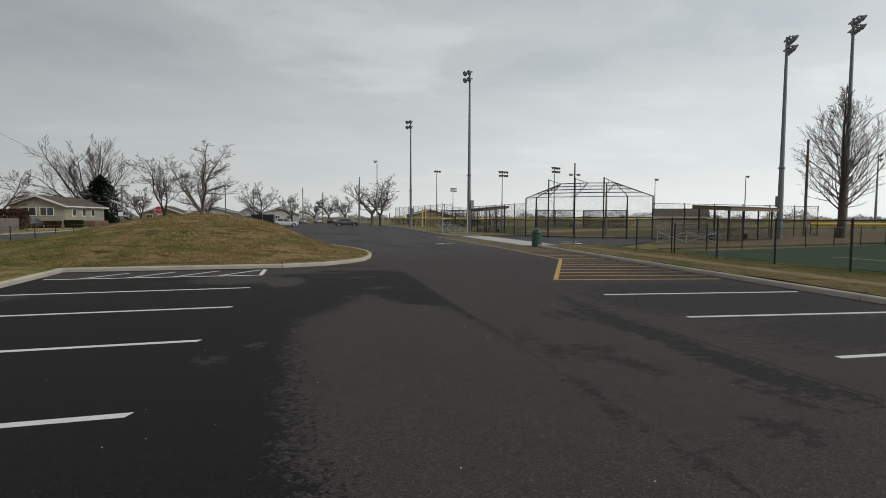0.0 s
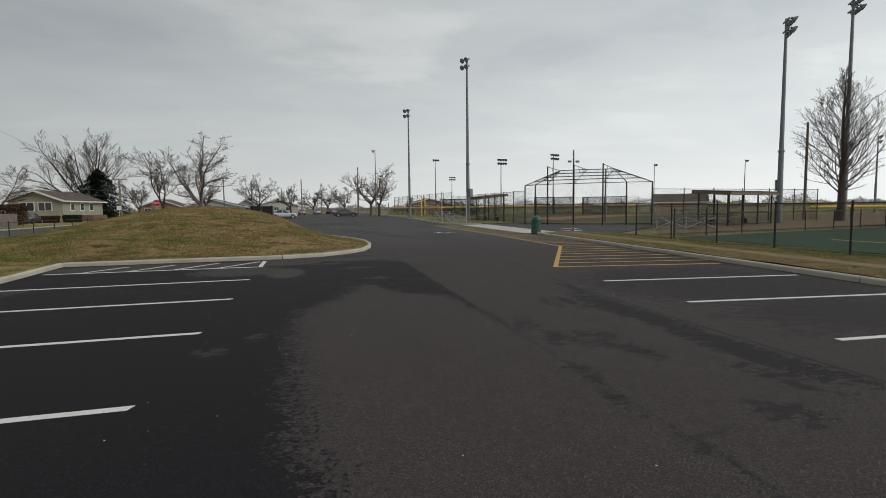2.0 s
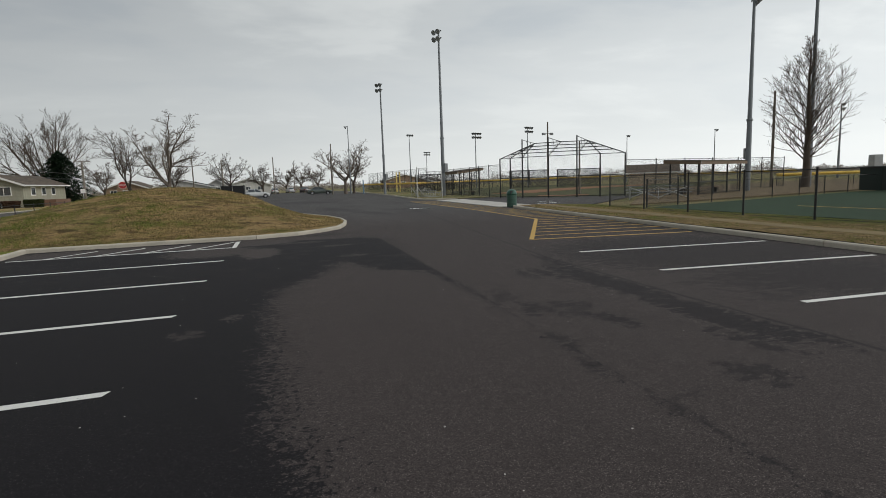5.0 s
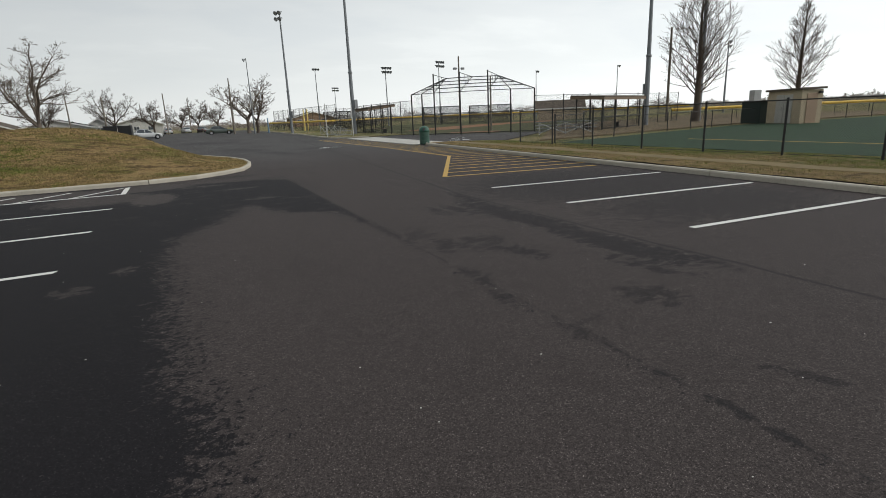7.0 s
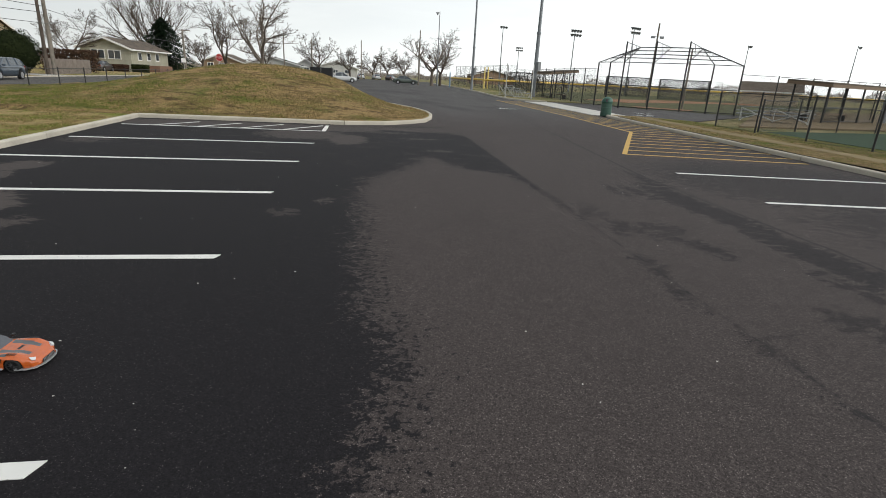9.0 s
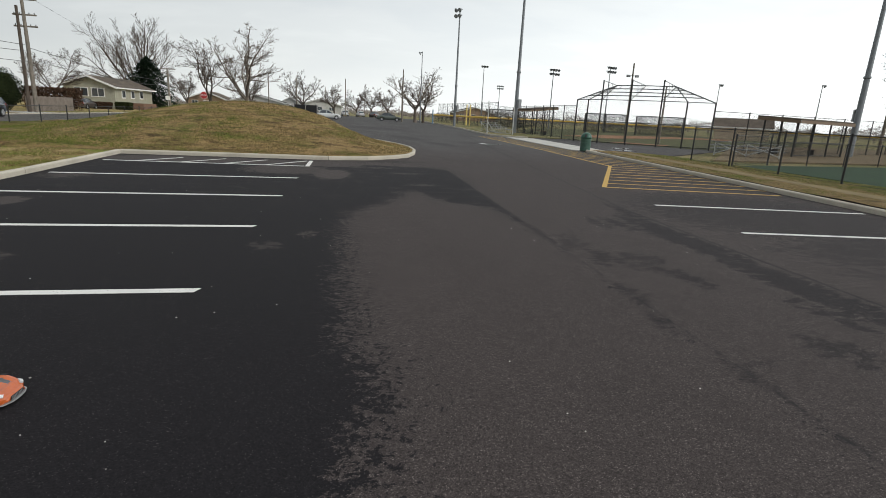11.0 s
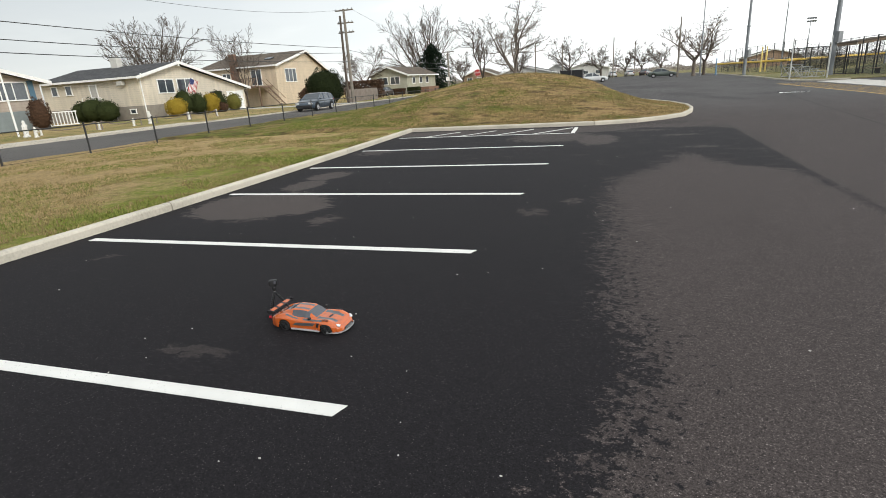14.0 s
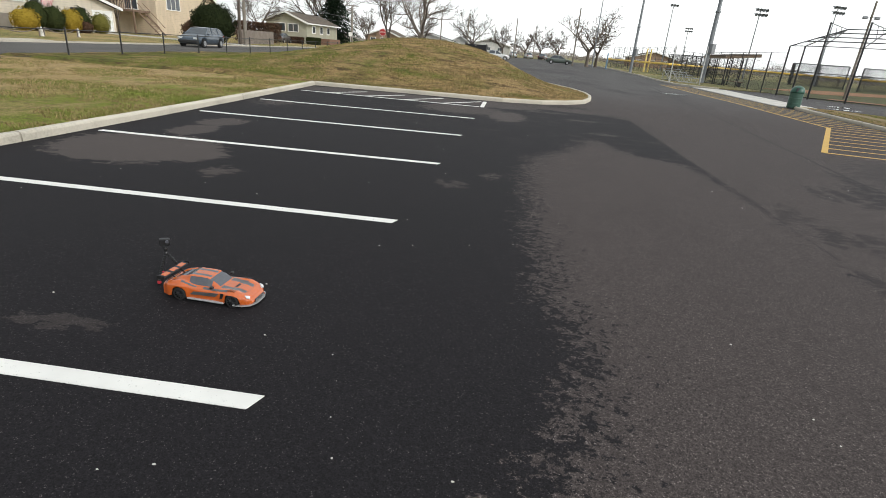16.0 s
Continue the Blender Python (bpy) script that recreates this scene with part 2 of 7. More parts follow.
    bits = n.math("MULTIPLY_ADD", n.math("SUBTRACT", n.math("ADD", bits, n.math("MULTIPLY", near, 0.15)), 0.665), 26.0, 0.0, clamp=True)
    bits = n.math("MULTIPLY", bits, n.math("SUBTRACT", 1.0, dry))
    wet = n.math("MAXIMUM", wet, n.math("MULTIPLY", bits, n.math("MULTIPLY", near, 5.0, clamp=True)))
    # joint line of the two lanes
    sway = n.math("MULTIPLY", n.math("SUBTRACT", n.noise(co, 0.7, 2), 0.5), 0.10)
    bow = n.math("MULTIPLY", n.math("MAXIMUM", n.math("SUBTRACT", y, 9.5), 0.0), -0.105)
    jx = n.math("ABSOLUTE", n.math("SUBTRACT", n.math("ADD", n.math("ADD", x, sway), bow), 5.16))
    joint = n.math("MULTIPLY_ADD", jx, -22.0, 1.0, clamp=True)
    jm = n.math("ABSOLUTE", n.math("SUBTRACT", n.math("ADD", x, n.math("MULTIPLY", sway, 0.5)), 2.63))
    inner = n.math("MULTIPLY", n.math("MULTIPLY_ADD", jm, -40.0, 1.0, clamp=True), n.math("MULTIPLY_ADD", n.math("SUBTRACT", streak, 0.48), 9.0, 0.35, clamp=True))
    joint = n.math("MAXIMUM", joint, n.math("MULTIPLY", inner, n.math("MULTIPLY_ADD", y, -0.5, 8.6, clamp=True)))
    # single chippings: every cell has a tone of its own
    def chips(scale):
        cell = n.node("ShaderNodeTexVoronoi", Vector=co, Scale=scale)
        return n.node("ShaderNodeSeparateColor", Color=cell.outputs["Color"]).outputs[0]
    stone, fine = chips(130.0), chips(280.0)
    mix = n.math("ADD", n.math("MULTIPLY", stone, 0.45), n.math("MULTIPLY", fine, 0.55))
    tone = n.noise(co, 0.22, 4)
    drycol = n.ramp(mix, [(0.08, (0.010, 0.0084, 0.0080)), (0.50, (0.053, 0.0430, 0.0408)), (0.87, (0.120, 0.098, 0.093)), (0.962, (0.32, 0.28, 0.265))])
    blot = n.math("MULTIPLY_ADD", n.math("SUBTRACT", n.noise(co, 4.5, 6, 0.7, 0.3), 0.46), 3.0, 0.0, clamp=True)
    veil = n.math("MULTIPLY_ADD", n.math("SUBTRACT", n.noise(n.stretch(co, (1.3, 0.6, 1)), 0.9, 8, 0.75, 0.4), 0.50), 5.0, 0.0, clamp=True)
    drycol = n.mix(n.math("MULTIPLY", veil, 0.28), drycol, (0.030, 0.0235, 0.0225))
    drycol = n.mix(n.math("MULTIPLY", blot, 0.36), drycol, (0.032, 0.0245, 0.0235))
    drycol = n.mix(n.math("MULTIPLY", tone, 0.45), drycol, (0.043, 0.0360, 0.0344))
    wetcol = n.ramp(mix, [(0.08, (0.0042, 0.0037, 0.0043)), (0.55, (0.0118, 0.0103, 0.0119)), (0.89, (0.021, 0.0184, 0.0210)), (0.985, (0.13, 0.115, 0.112))])
    # greyer surface past the mound, the sky's low-angle sheen put into its colour
    far_tone = n.math("MULTIPLY_ADD", n.math("ADD", y, n.math("MULTIPLY", n.noise(co, 0.5, 4), 6.0)), 0.08, -1.75, clamp=True)
    farcol = n.ramp(n.math("ADD", n.math("MULTIPLY", stone, 0.4), n.math("MULTIPLY", n.noise(n.stretch(co, (1, 0.35, 1)), 0.35, 5, 0.6), 0.6)), [(0.38, (0.046, 0.0445, 0.045)), (0.5, (0.082, 0.077, 0.0755)), (0.62, (0.125, 0.122, 0.12))])
    drycol = n.mix(n.math("MULTIPLY", far_tone, 0.7), drycol, farcol)
    col = n.mix(wet, drycol, wetcol)
    col = n.mix(n.math("MULTIPLY", dry, 0.4), col, (0.080, 0.068, 0.063))
    col = n.mix(n.math("MULTIPLY", joint, 0.75), col, (0.014, 0.014, 0.015))
    n.bump(mix, 0.10, 0.003)
    rough = n.math("MULTIPLY_ADD", wet, -0.04, 0.87)
    return n.done(col, rough, 0, n.math("MULTIPLY_ADD", wet, -0.01, 0.19))


def asphalt_plain(name, base):
    n = Nodes(name)
    co = n.where()
    st, tone = n.noise(co, 60, 2, 0.7), n.noise(co, 0.25, 4)
    f = n.math("ADD", n.math("MULTIPLY", st, 0.5), n.math("MULTIPLY", tone, 0.5))
    n.bump(st, 0.4, 0.005)
    return n.done(n.ramp(f, [(0.3, [b * 0.7 for b in base]), (0.7, [b * 1.3 for b in base])]), 0.92, 0, 0.12)


def grass(name, greens, straw, soil, amount):
    n = Nodes(name)
    co = n.where()
    big, mid, sm = n.noise(co, 0.16, 3, 0.6, 0.4), n.noise(co, 0.9, 5, 0.65, 0.3), n.noise(co, 14, 4, 0.7)
    hair = n.noise(n.stretch(co, (1, 1, 0.4)), 65, 2, 0.7)
    g = n.ramp(hair, [(0.3, [c * 0.55 for c in greens]), (0.7, [c * 1.5 for c in greens])])
    s = n.ramp(hair, [(0.3, [c * 0.6 for c in straw]), (0.7, [c * 1.35 for c in straw])])
    f = n.math("ADD", n.math("ADD", n.math("MULTIPLY", big, 0.55), n.math("MULTIPLY", mid, 0.55)), n.math("MULTIPLY", sm, 0.3))
    f = n.math("MULTIPLY_ADD", n.math("SUBTRACT", f, 0.70 - amount), 5.0, 0.5, clamp=True)
    col = n.mix(f, g, s)
    bare = n.math("MULTIPLY_ADD", n.math("SUBTRACT", n.noise(co, 2.2, 5, 0.7), 0.60), 9.0, 0.0, clamp=True)
    col = n.mix(n.math("MULTIPLY", bare, 0.75), col, soil)
    n.bump(n.math("ADD", sm, hair), 0.9, 0.05)
    return n.done(col, 0.95, 0, 0.15)


def lawn(name, greens, straw, soil, kerb_x, reach, amount, bare_at, dry=0.35):
    """Winter lawn: green beside the kerb line at x = kerb_x, turning to straw away from it, with bare soil showing."""
    n = Nodes(name)
    co = n.where()
    x = n.node("ShaderNodeSeparateXYZ", Vector=co).outputs["X"]
    big, mid, sm = n.noise(co, 0.22, 4, 0.6, 0.5), n.noise(co, 1.0, 5, 0.65, 0.3), n.noise(co, 9, 4, 0.7)
    hair = n.noise(n.stretch(co, (1, 1, 0.4)), 55, 3, 0.75)
    g = n.ramp(hair, [(0.35, [c * 0.45 for c in greens]), (0.65, [c * 1.6 for c in greens])])
    st = n.ramp(hair, [(0.35, [c * 0.5 for c in straw]), (0.65, [c * 1.45 for c in straw])])
    away = n.math("DIVIDE", n.math("ABSOLUTE", n.math("SUBTRACT", x, kerb_x)), reach)
    f = n.math("ADD", n.math("ADD", n.math("MULTIPLY", big, 0.8), n.math("MULTIPLY", mid, 0.9)), n.math("MULTIPLY", sm, 0.5))
    f = n.math("ADD", n.math("SUBTRACT", f, 1.10), n.math("MULTIPLY", n.math("MINIMUM", away, 1.0), amount))
    f = n.math("MULTIPLY_ADD", f, 4.2, dry, clamp=True)
    col = n.mix(f, g, st)
    bare = n.math("ADD", n.math("MULTIPLY", n.noise(n.stretch(co, (0.7, 1.5, 1)), 1.2, 7, 0.75, 0.5), 0.75), n.math("MULTIPLY", sm, 0.25))
    bare = n.math("MULTIPLY_ADD", n.math("SUBTRACT", bare, bare_at), 14.0, 0.0, clamp=True)
    col = n.mix(n.math("MULTIPLY", bare, 0.8), col, soil)
    clump = n.noise(n.stretch(co, (1.0, 0.8, 1), 0.3), 4.5, 5, 0.7, 0.5)
    col = n.mix(n.math("MULTIPLY_ADD", n.math("SUBTRACT", clump, 0.52), 4.5, 0.0, clamp=True), col, n.mix(0.5, soil, [g * 0.35 for g in greens]))
    col = n.mix(n.math("MULTIPLY_ADD", n.math("SUBTRACT", 0.44, clump), 4.0, 0.0, clamp=True), col, n.mix(f, [g * 1.25 for g in greens], [c * 1.2 for c in straw]))
    n.bump(n.math("ADD", n.math("ADD", sm, hair), n.math("MULTIPLY", clump, 2.0)), 1.0, 0.07)
    return n.done(col, 0.95, 0, 0.1)


def bark(name, c):
    n = Nodes(name)
    co = n.where()
    a, b = n.noise(n.stretch(co, (1, 1, 0.25)), 9, 5, 0.7), n.noise(co, 1.3, 3)
    f = n.math("ADD", n.math("MULTIPLY", a, 0.6), n.math("MULTIPLY", b, 0.4))
    n.bump(a, 0.6, 0.02)
    return n.done(n.ramp(f, [(0.3, [x * 0.55 for x in c]), (0.7, [x * 1.4 for x in c])]), 0.9, 0, 0.2)


def leaves(name, lo, hi):
    n = Nodes(name)
    r = n.node("ShaderNodeNewGeometry").outputs["Random Per Island"]
    return n.done(n.ramp(r, [(0.0, lo), (1.0, hi)]), 0.85, 0, 0.05)


def siding(name, c, step=0.2):
    """Lapped boards: shallow relief with a lap shadow painted darker into the colour, streaks of weather."""
    n = Nodes(name)
    co = n.where()
    z = n.node("ShaderNodeSeparateXYZ", Vector=co).outputs["Z"]
    saw = n.math("FRACT", n.math("DIVIDE", z, step))
    str_ = n.noise(n.stretch(co, (1.2, 1.2, 0.2)), 2.0, 4)
    col = n.ramp(str_, [(0.3, [x * 0.86 for x in c]), (0.7, [min(1, x * 1.08) for x in c])])
    col = n.mix(n.math("MULTIPLY_ADD", saw, -9.0, 1.0, clamp=True), col, [x * 0.55 for x in c])
    n.bump(saw, 0.5, 0.02)
    return n.done(col, 0.7)


def shingles(name, c):
    n = Nodes(name)
    co = n.where()
    v = n.node("ShaderNodeTexVoronoi", Vector=n.stretch(co, (3.2, 3.2, 7)), Scale=1.0)
    a = n.noise(co, 0.8, 4)
    f = n.math("ADD", n.math("MULTIPLY", n.node("ShaderNodeSeparateColor", Color=v.outputs["Color"]).outputs[0], 0.5), n.math("MULTIPLY", a, 0.5))
    n.bump(v.outputs["Distance"], 0.4, 0.02)
    return n.done(n.ramp(f, [(0.2, [x * 0.65 for x in c]), (0.8, [x * 1.35 for x in c])]), 0.9, 0, 0.3)


def concrete(name, c):
    n = Nodes(name)
    co = n.where()
    big, sm, pit = n.noise(co, 0.9, 5, 0.65), n.noise(co, 28, 3, 0.7), n.noise(co, 120, 2)
    f = n.math("ADD", n.math("MULTIPLY", big, 0.6), n.math("MULTIPLY", sm, 0.4))
    col = n.ramp(f, [(0.28, [x * 0.62 for x in c]), (0.5, c), (0.75, [x * 1.2 for x in c])])
    n.bump(n.math("ADD", sm, pit), 0.35, 0.006)
    return n.done(col, 0.88, 0, 0.3)


def road_paint(name, c):
    n = Nodes(name)
    co = n.where()
    a, g = n.noise(co, 2.5, 4), n.noise(co, 60, 3, 0.75)
    col = n.ramp(a, [(0.3, [x * 0.85 for x in c]), (0.7, c)])
    worn = n.math("MULTIPLY_ADD", n.math("SUBTRACT", n.math("ADD", g, n.math("MULTIPLY", a, 0.35)), 0.80), 9.0, 0.0, clamp=True)
    n.bump(g, 0.3, 0.004)
    return n.done(n.mix(n.math("MULTIPLY", worn, 0.8), col, (0.06, 0.057, 0.055)), 0.7)


def car_paint(name, c, rough=0.28, coat=0.8):
    n = Nodes(name)
    co = n.where()
    a = n.noise(co, 14, 4)
    dust = n.math("MULTIPLY_ADD", n.noise(co, 60, 4, 0.7), 0.5, -0.12, clamp=True)
    col = n.mix(n.math("MULTIPLY", dust, 0.35), n.ramp(a, [(0.3, [x * 0.9 for x in c]), (0.7, [min(1, x * 1.06) for x in c])]), (0.30, 0.27, 0.24))
    n.b.inputs["Coat Weight"].default_value = coat
    n.b.inputs["Coat Roughness"].default_value = 0.12
    return n.done(col, rough)


def tinted_glass(name, c, rough=0.06):
    n = Nodes(name)
    d = n.noise(n.where(), 5, 3)
    return n.done(n.ramp(d, [(0.3, [x * 0.8 for x in c]), (0.7, [x * 1.2 for x in c])]), rough, 0, 0.8)


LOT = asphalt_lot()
STREET = asphalt_plain("street_asphalt", (0.115, 0.108, 0.102))
GRASS = grass("winter_grass", (0.155, 0.180, 0.045), (0.42, 0.31, 0.145), (0.20, 0.145, 0.088), 0.04)
GRASS_FAR = grass("field_grass", (0.14, 0.15, 0.06), (0.31, 0.245, 0.13), (0.11, 0.085, 0.06), -0.02)
TURF = plain("sports_turf", (0.030, 0.057, 0.030), 0.9, vary=0.25, scale=0.6, bump=0.5, spec=0.2)
FIELD = plain("ball_field_grass", (0.085, 0.088, 0.040), 0.95, vary=0.3, scale=0.35, bump=0.4, spec=0.15)
CLAY = plain("infield_clay", (0.25, 0.128, 0.072), 0.95, vary=0.25, scale=0.4, bump=0.3, spec=0.2)
DIRT = plain("packed_dirt", (0.185, 0.14, 0.085), 0.95, vary=0.3, scale=0.7, bump=0.4, spec=0.2)
PATH_DIRT = plain("worn_path", (0.205, 0.155, 0.078), 0.95, vary=0.25, scale=1.2, bump=0.5, spec=0.2)
VERGE = lawn("verge_grass", (0.235, 0.27, 0.052), (0.52, 0.375, 0.185), (0.30, 0.20, 0.115), -7.2, 5.0, 0.32, 0.58, 0.02)
MOUND = lawn("mound_grass", (0.16, 0.178, 0.040), (0.42, 0.285, 0.13), (0.085, 0.052, 0.030), -17.0, 11.0, 0.17, 0.503, 0.20)
STRIP = lawn("strip_grass", (0.13, 0.15, 0.036), (0.33, 0.235, 0.115), (0.12, 0.082, 0.05), 17.0, 3.5, 0.30, 0.535, -0.15)
KERB = concrete("kerb_concrete", (0.52, 0.475, 0.395))
SLAB = concrete("slab_concrete", (0.52, 0.50, 0.46))
WHITE_LINE = road_paint("white_line_paint", (0.80, 0.79, 0.75))
YELLOW_LINE = road_paint("yellow_line_paint", (0.60, 0.37, 0.075))
BLACK_STEEL = plain("black_coated_steel", (0.020, 0.020, 0.021), 0.5, vary=0.3)
GALV = plain("galvanised_steel", (0.55, 0.55, 0.54), 0.5, 0.25, vary=0.15)
POLE_STEEL = plain("weathered_pole_steel", (0.22, 0.235, 0.25), 0.55, 0.35, vary=0.18, scale=1.0)
LAMP_GREY = plain("floodlight_housing", (0.26, 0.27, 0.28), 0.5, 0.3)
LAMP_GLASS = tinted_glass("floodlight_glass", (0.32, 0.34, 0.35), 0.15)
PALE_YELLOW = plain("pale_yellow_pad", (0.80, 0.62, 0.20), 0.6)
YELLOW_CAP = plain("yellow_fence_cap", (0.75, 0.50, 0.07), 0.5)
BARK = bark("grey_bark", (0.105, 0.085, 0.07))
BARK_PALE = bark("pale_bark", (0.175, 0.145, 0.12))
CONIFER = leaves("conifer_needles", (0.010, 0.020, 0.012), (0.030, 0.050, 0.028))
SHRUB_GREEN = leaves("dark_shrub_leaves", (0.018, 0.026, 0.010), (0.055, 0.066, 0.024))
SHRUB_DARK = leaves("evergreen_bush_leaves", (0.008, 0.013, 0.006), (0.030, 0.038, 0.015))
SHRUB_YELLOW = leaves("golden_shrub_leaves", (0.17, 0.12, 0.012), (0.42, 0.30, 0.05))
SHRUB_BROWN = leaves("brown_hedge_leaves", (0.045, 0.026, 0.018), (0.12, 0.072, 0.045))
BLADES = leaves("grass_blades", (0.16, 0.125, 0.055), (0.40, 0.30, 0.145))
BLADES_GREEN = leaves("green_grass_blades", (0.09, 0.115, 0.022), (0.24, 0.26, 0.07))
# brown twig tones lightened, the haze of distance put into the colour
WOODS = leaves("hazed_twigs", (0.20, 0.175, 0.16), (0.34, 0.30, 0.275))
CREAM = siding("cream_siding", (0.66, 0.585, 0.47))
TAN = siding("tan_siding", (0.62, 0.505, 0.37))
TAUPE = siding("taupe_siding", (0.42, 0.35, 0.29))
SAGE = siding("grey_green_siding", (0.40, 0.385, 0.30))
PALE = siding("white_siding", (0.62, 0.61, 0.58))
OCHRE = siding("ochre_siding", (0.33, 0.225, 0.15))
BLOCK = plain("painted_block", (0.27, 0.24, 0.20), 0.85, vary=0.2)
BRICK = plain("brown_brick", (0.20, 0.115, 0.08), 0.9, vary=0.3, scale=8)
ROOF_DARK = shingles("dark_shingles", (0.060, 0.060, 0.062))
ROOF_BROWN = shingles("brown_shingles", (0.115, 0.092, 0.072))
TRIM = plain("white_trim", (0.82, 0.81, 0.78), 0.5, vary=0.06)
WINDOW = tinted_glass("window_glass", (0.055, 0.065, 0.075), 0.05)
RECESS_SHADE = plain("recess_shade", (0.02, 0.018, 0.016), 0.8)
DECK_WOOD = plain("weathered_deck_wood", (0.19, 0.125, 0.085), 0.8, vary=0.3, scale=2)
GREY_WOOD = plain("grey_fence_wood", (0.20, 0.165, 0.14), 0.85, vary=0.35, scale=2)
POLE_WOOD = bark("utility_pole_wood", (0.21, 0.185, 0.155))
BLUE = plain("blue_shutter", (0.07, 0.14, 0.20), 0.6)
STATUE = plain("white_garden_stone", (0.68, 0.66, 0.62), 0.8)
RED = plain("red_sign", (0.42, 0.03, 0.03), 0.5)
FLAG_BLUE = plain("flag_blue", (0.03, 0.04, 0.13), 0.8)
GREEN_BIN = plain("green_bin_metal", (0.045, 0.105, 0.078), 0.45, vary=0.2)
GREEN_LID = plain("green_bin_lid", (0.025, 0.10, 0.07), 0.35, vary=0.15)
DARK_GREEN = plain("dark_green_screen", (0.015, 0.028, 0.024), 0.8)
SHED_WALL = plain("beige_stucco", (0.47, 0.385, 0.27), 0.9, vary=0.1)
SHED_DOOR = plain("grey_steel_door", (0.46, 0.44, 0.40), 0.6)
TAN_DOOR = plain("tan_steel_door", (0.36, 0.25, 0.17), 0.6)
TANK = plain("grey_cabinet", (0.42, 0.43, 0.43), 0.6)
SCREEN = plain("black_windscreen", (0.016, 0.016, 0.018), 0.8)
FASCIA = plain("tan_fascia", (0.19, 0.135, 0.09), 0.7)


# ---------------------------------------------------------------- mesh tools
class Shape:
    """Collects vertices and faces for one mesh."""

    def __init__(self):
        self.v, self.f = [], []

    def add(self, verts, faces):
        k = len(self.v)
        self.v += [tuple(p) for p in verts]
        self.f += [tuple(i + k for i in f) for f in faces]
        return self

    def box(self, c, s, turn=0.0, bevel=0.0):
        hx, hy, hz = s[0] / 2, s[1] / 2, s[2] / 2
        b = min(bevel, hx * 0.45, hy * 0.45, hz * 0.45)
        ca, sa = math.cos(turn), math.sin(turn)

        def w(x, y, z):
            return (c[0] + x * ca - y * sa, c[1] + x * sa + y * ca, c[2] + z)
        if b <= 0:
            vs = [w(x, y, z) for z in (-hz, hz) for x, y in ((-hx, -hy), (hx, -hy), (hx, hy), (-hx, hy))]
            return self.add(vs, [(3, 2, 1, 0), (4, 5, 6, 7), (0, 1, 5, 4), (1, 2, 6, 5), (2, 3, 7, 6), (3, 0, 4, 7)])
        ring = []
        for z, i in ((-hz, b), (-hz + b, 0), (hz - b, 0), (hz, b)):
            x, y = hx - i, hy - i
            ring += [w(-x + b, -y, z), w(x - b, -y, z), w(x, -y + b, z), w(x, y - b, z), w(x - b, y, z), w(-x + b, y, z), w(-x, y - b, z), w(-x, -y + b, z)]
        fs = [tuple(range(7, -1, -1)), tuple(range(24, 32))]
        for r in range(3):
            fs += [(r * 8 + i, r * 8 + (i + 1) % 8, r * 8 + 8 + (i + 1) % 8, r * 8 + 8 + i) for i in range(8)]
        return self.add(ring, fs)

    def tube(self, p, q, r0, r1=None, n=6, caps=True):
        p, q = Vector(p), Vector(q)
        r1 = r0 if r1 is None else r1
        d = q - p
        if d.length < 1e-6:
            return self
        d.normalize()
        a = d.cross(Vector((0, 0, 1)) if abs(d.z) < 0.9 else Vector((1, 0, 0))).normalized()
        b = d.cross(a)
        ang = [2 * math.pi * i / n for i in range(n)]
        vs = [p + (a * math.cos(t) + b * math.sin(t)) * r0 for t in ang] + [q + (a * math.cos(t) + b * math.sin(t)) * r1 for t in ang]
        fs = [(i, (i + 1) % n, n + (i + 1) % n, n + i) for i in range(n)]
        if caps:
            fs += [tuple(range(n - 1, -1, -1)), tuple(range(n, 2 * n))]
        return self.add(vs, fs)

    def path(self, pts, radii, n=5):
        """A tube along points, its rings shared."""
        k = len(self.v)
        pts = [Vector(p) for p in pts]
        for i, p in enumerate(pts):
            d = (pts[min(i + 1, len(pts) - 1)] - pts[max(i - 1, 0)]).normalized()
            a = d.cross(Vector((0, 0, 1)) if abs(d.z) < 0.9 else Vector((1, 0, 0))).normalized()
            b = d.cross(a)
            self.v += [tuple(p + (a * math.cos(2 * math.pi * j / n) + b * math.sin(2 * math.pi * j / n)) * radii[i]) for j in range(n)]
        for i in range(len(pts) - 1):
            self.f += [(k + i * n + j, k + i * n + (j + 1) % n, k + (i + 1) * n + (j + 1) % n, k + (i + 1) * n + j) for j in range(n)]
        return self

    def slab(self, poly, z0, z1):
        """An upright prism over a ring of (x, y)."""
        n = len(poly)
        vs = [(x, y, z0) for x, y in poly] + [(x, y, z1) for x, y in poly]
        return self.add(vs, [tuple(range(n - 1, -1, -1)), tuple(range(n, 2 * n))] + [(i, (i + 1) % n, n + (i + 1) % n, n + i) for i in range(n)])

    def plate(self, ring, off):
        """A closed plate: a ring of 3D points and the same ring moved by off."""
        n = len(ring)
        vs = [tuple(p) for p in ring] + [tuple(Vector(p) + Vector(off)) for p in ring]
        return self.add(vs, [tuple(range(n - 1, -1, -1)), tuple(range(n, 2 * n))] + [(i, (i + 1) % n, n + (i + 1) % n, n + i) for i in range(n)])

    def lathe(self, c, prof, n=20):
        """Profile of (radius, z) turned about the vertical through c."""
        k = len(self.v)
        for r, z in prof:
            self.v += [(c[0] + r * math.cos(2 * math.pi * i / n), c[1] + r * math.sin(2 * math.pi * i / n), c[2] + z) for i in range(n)]
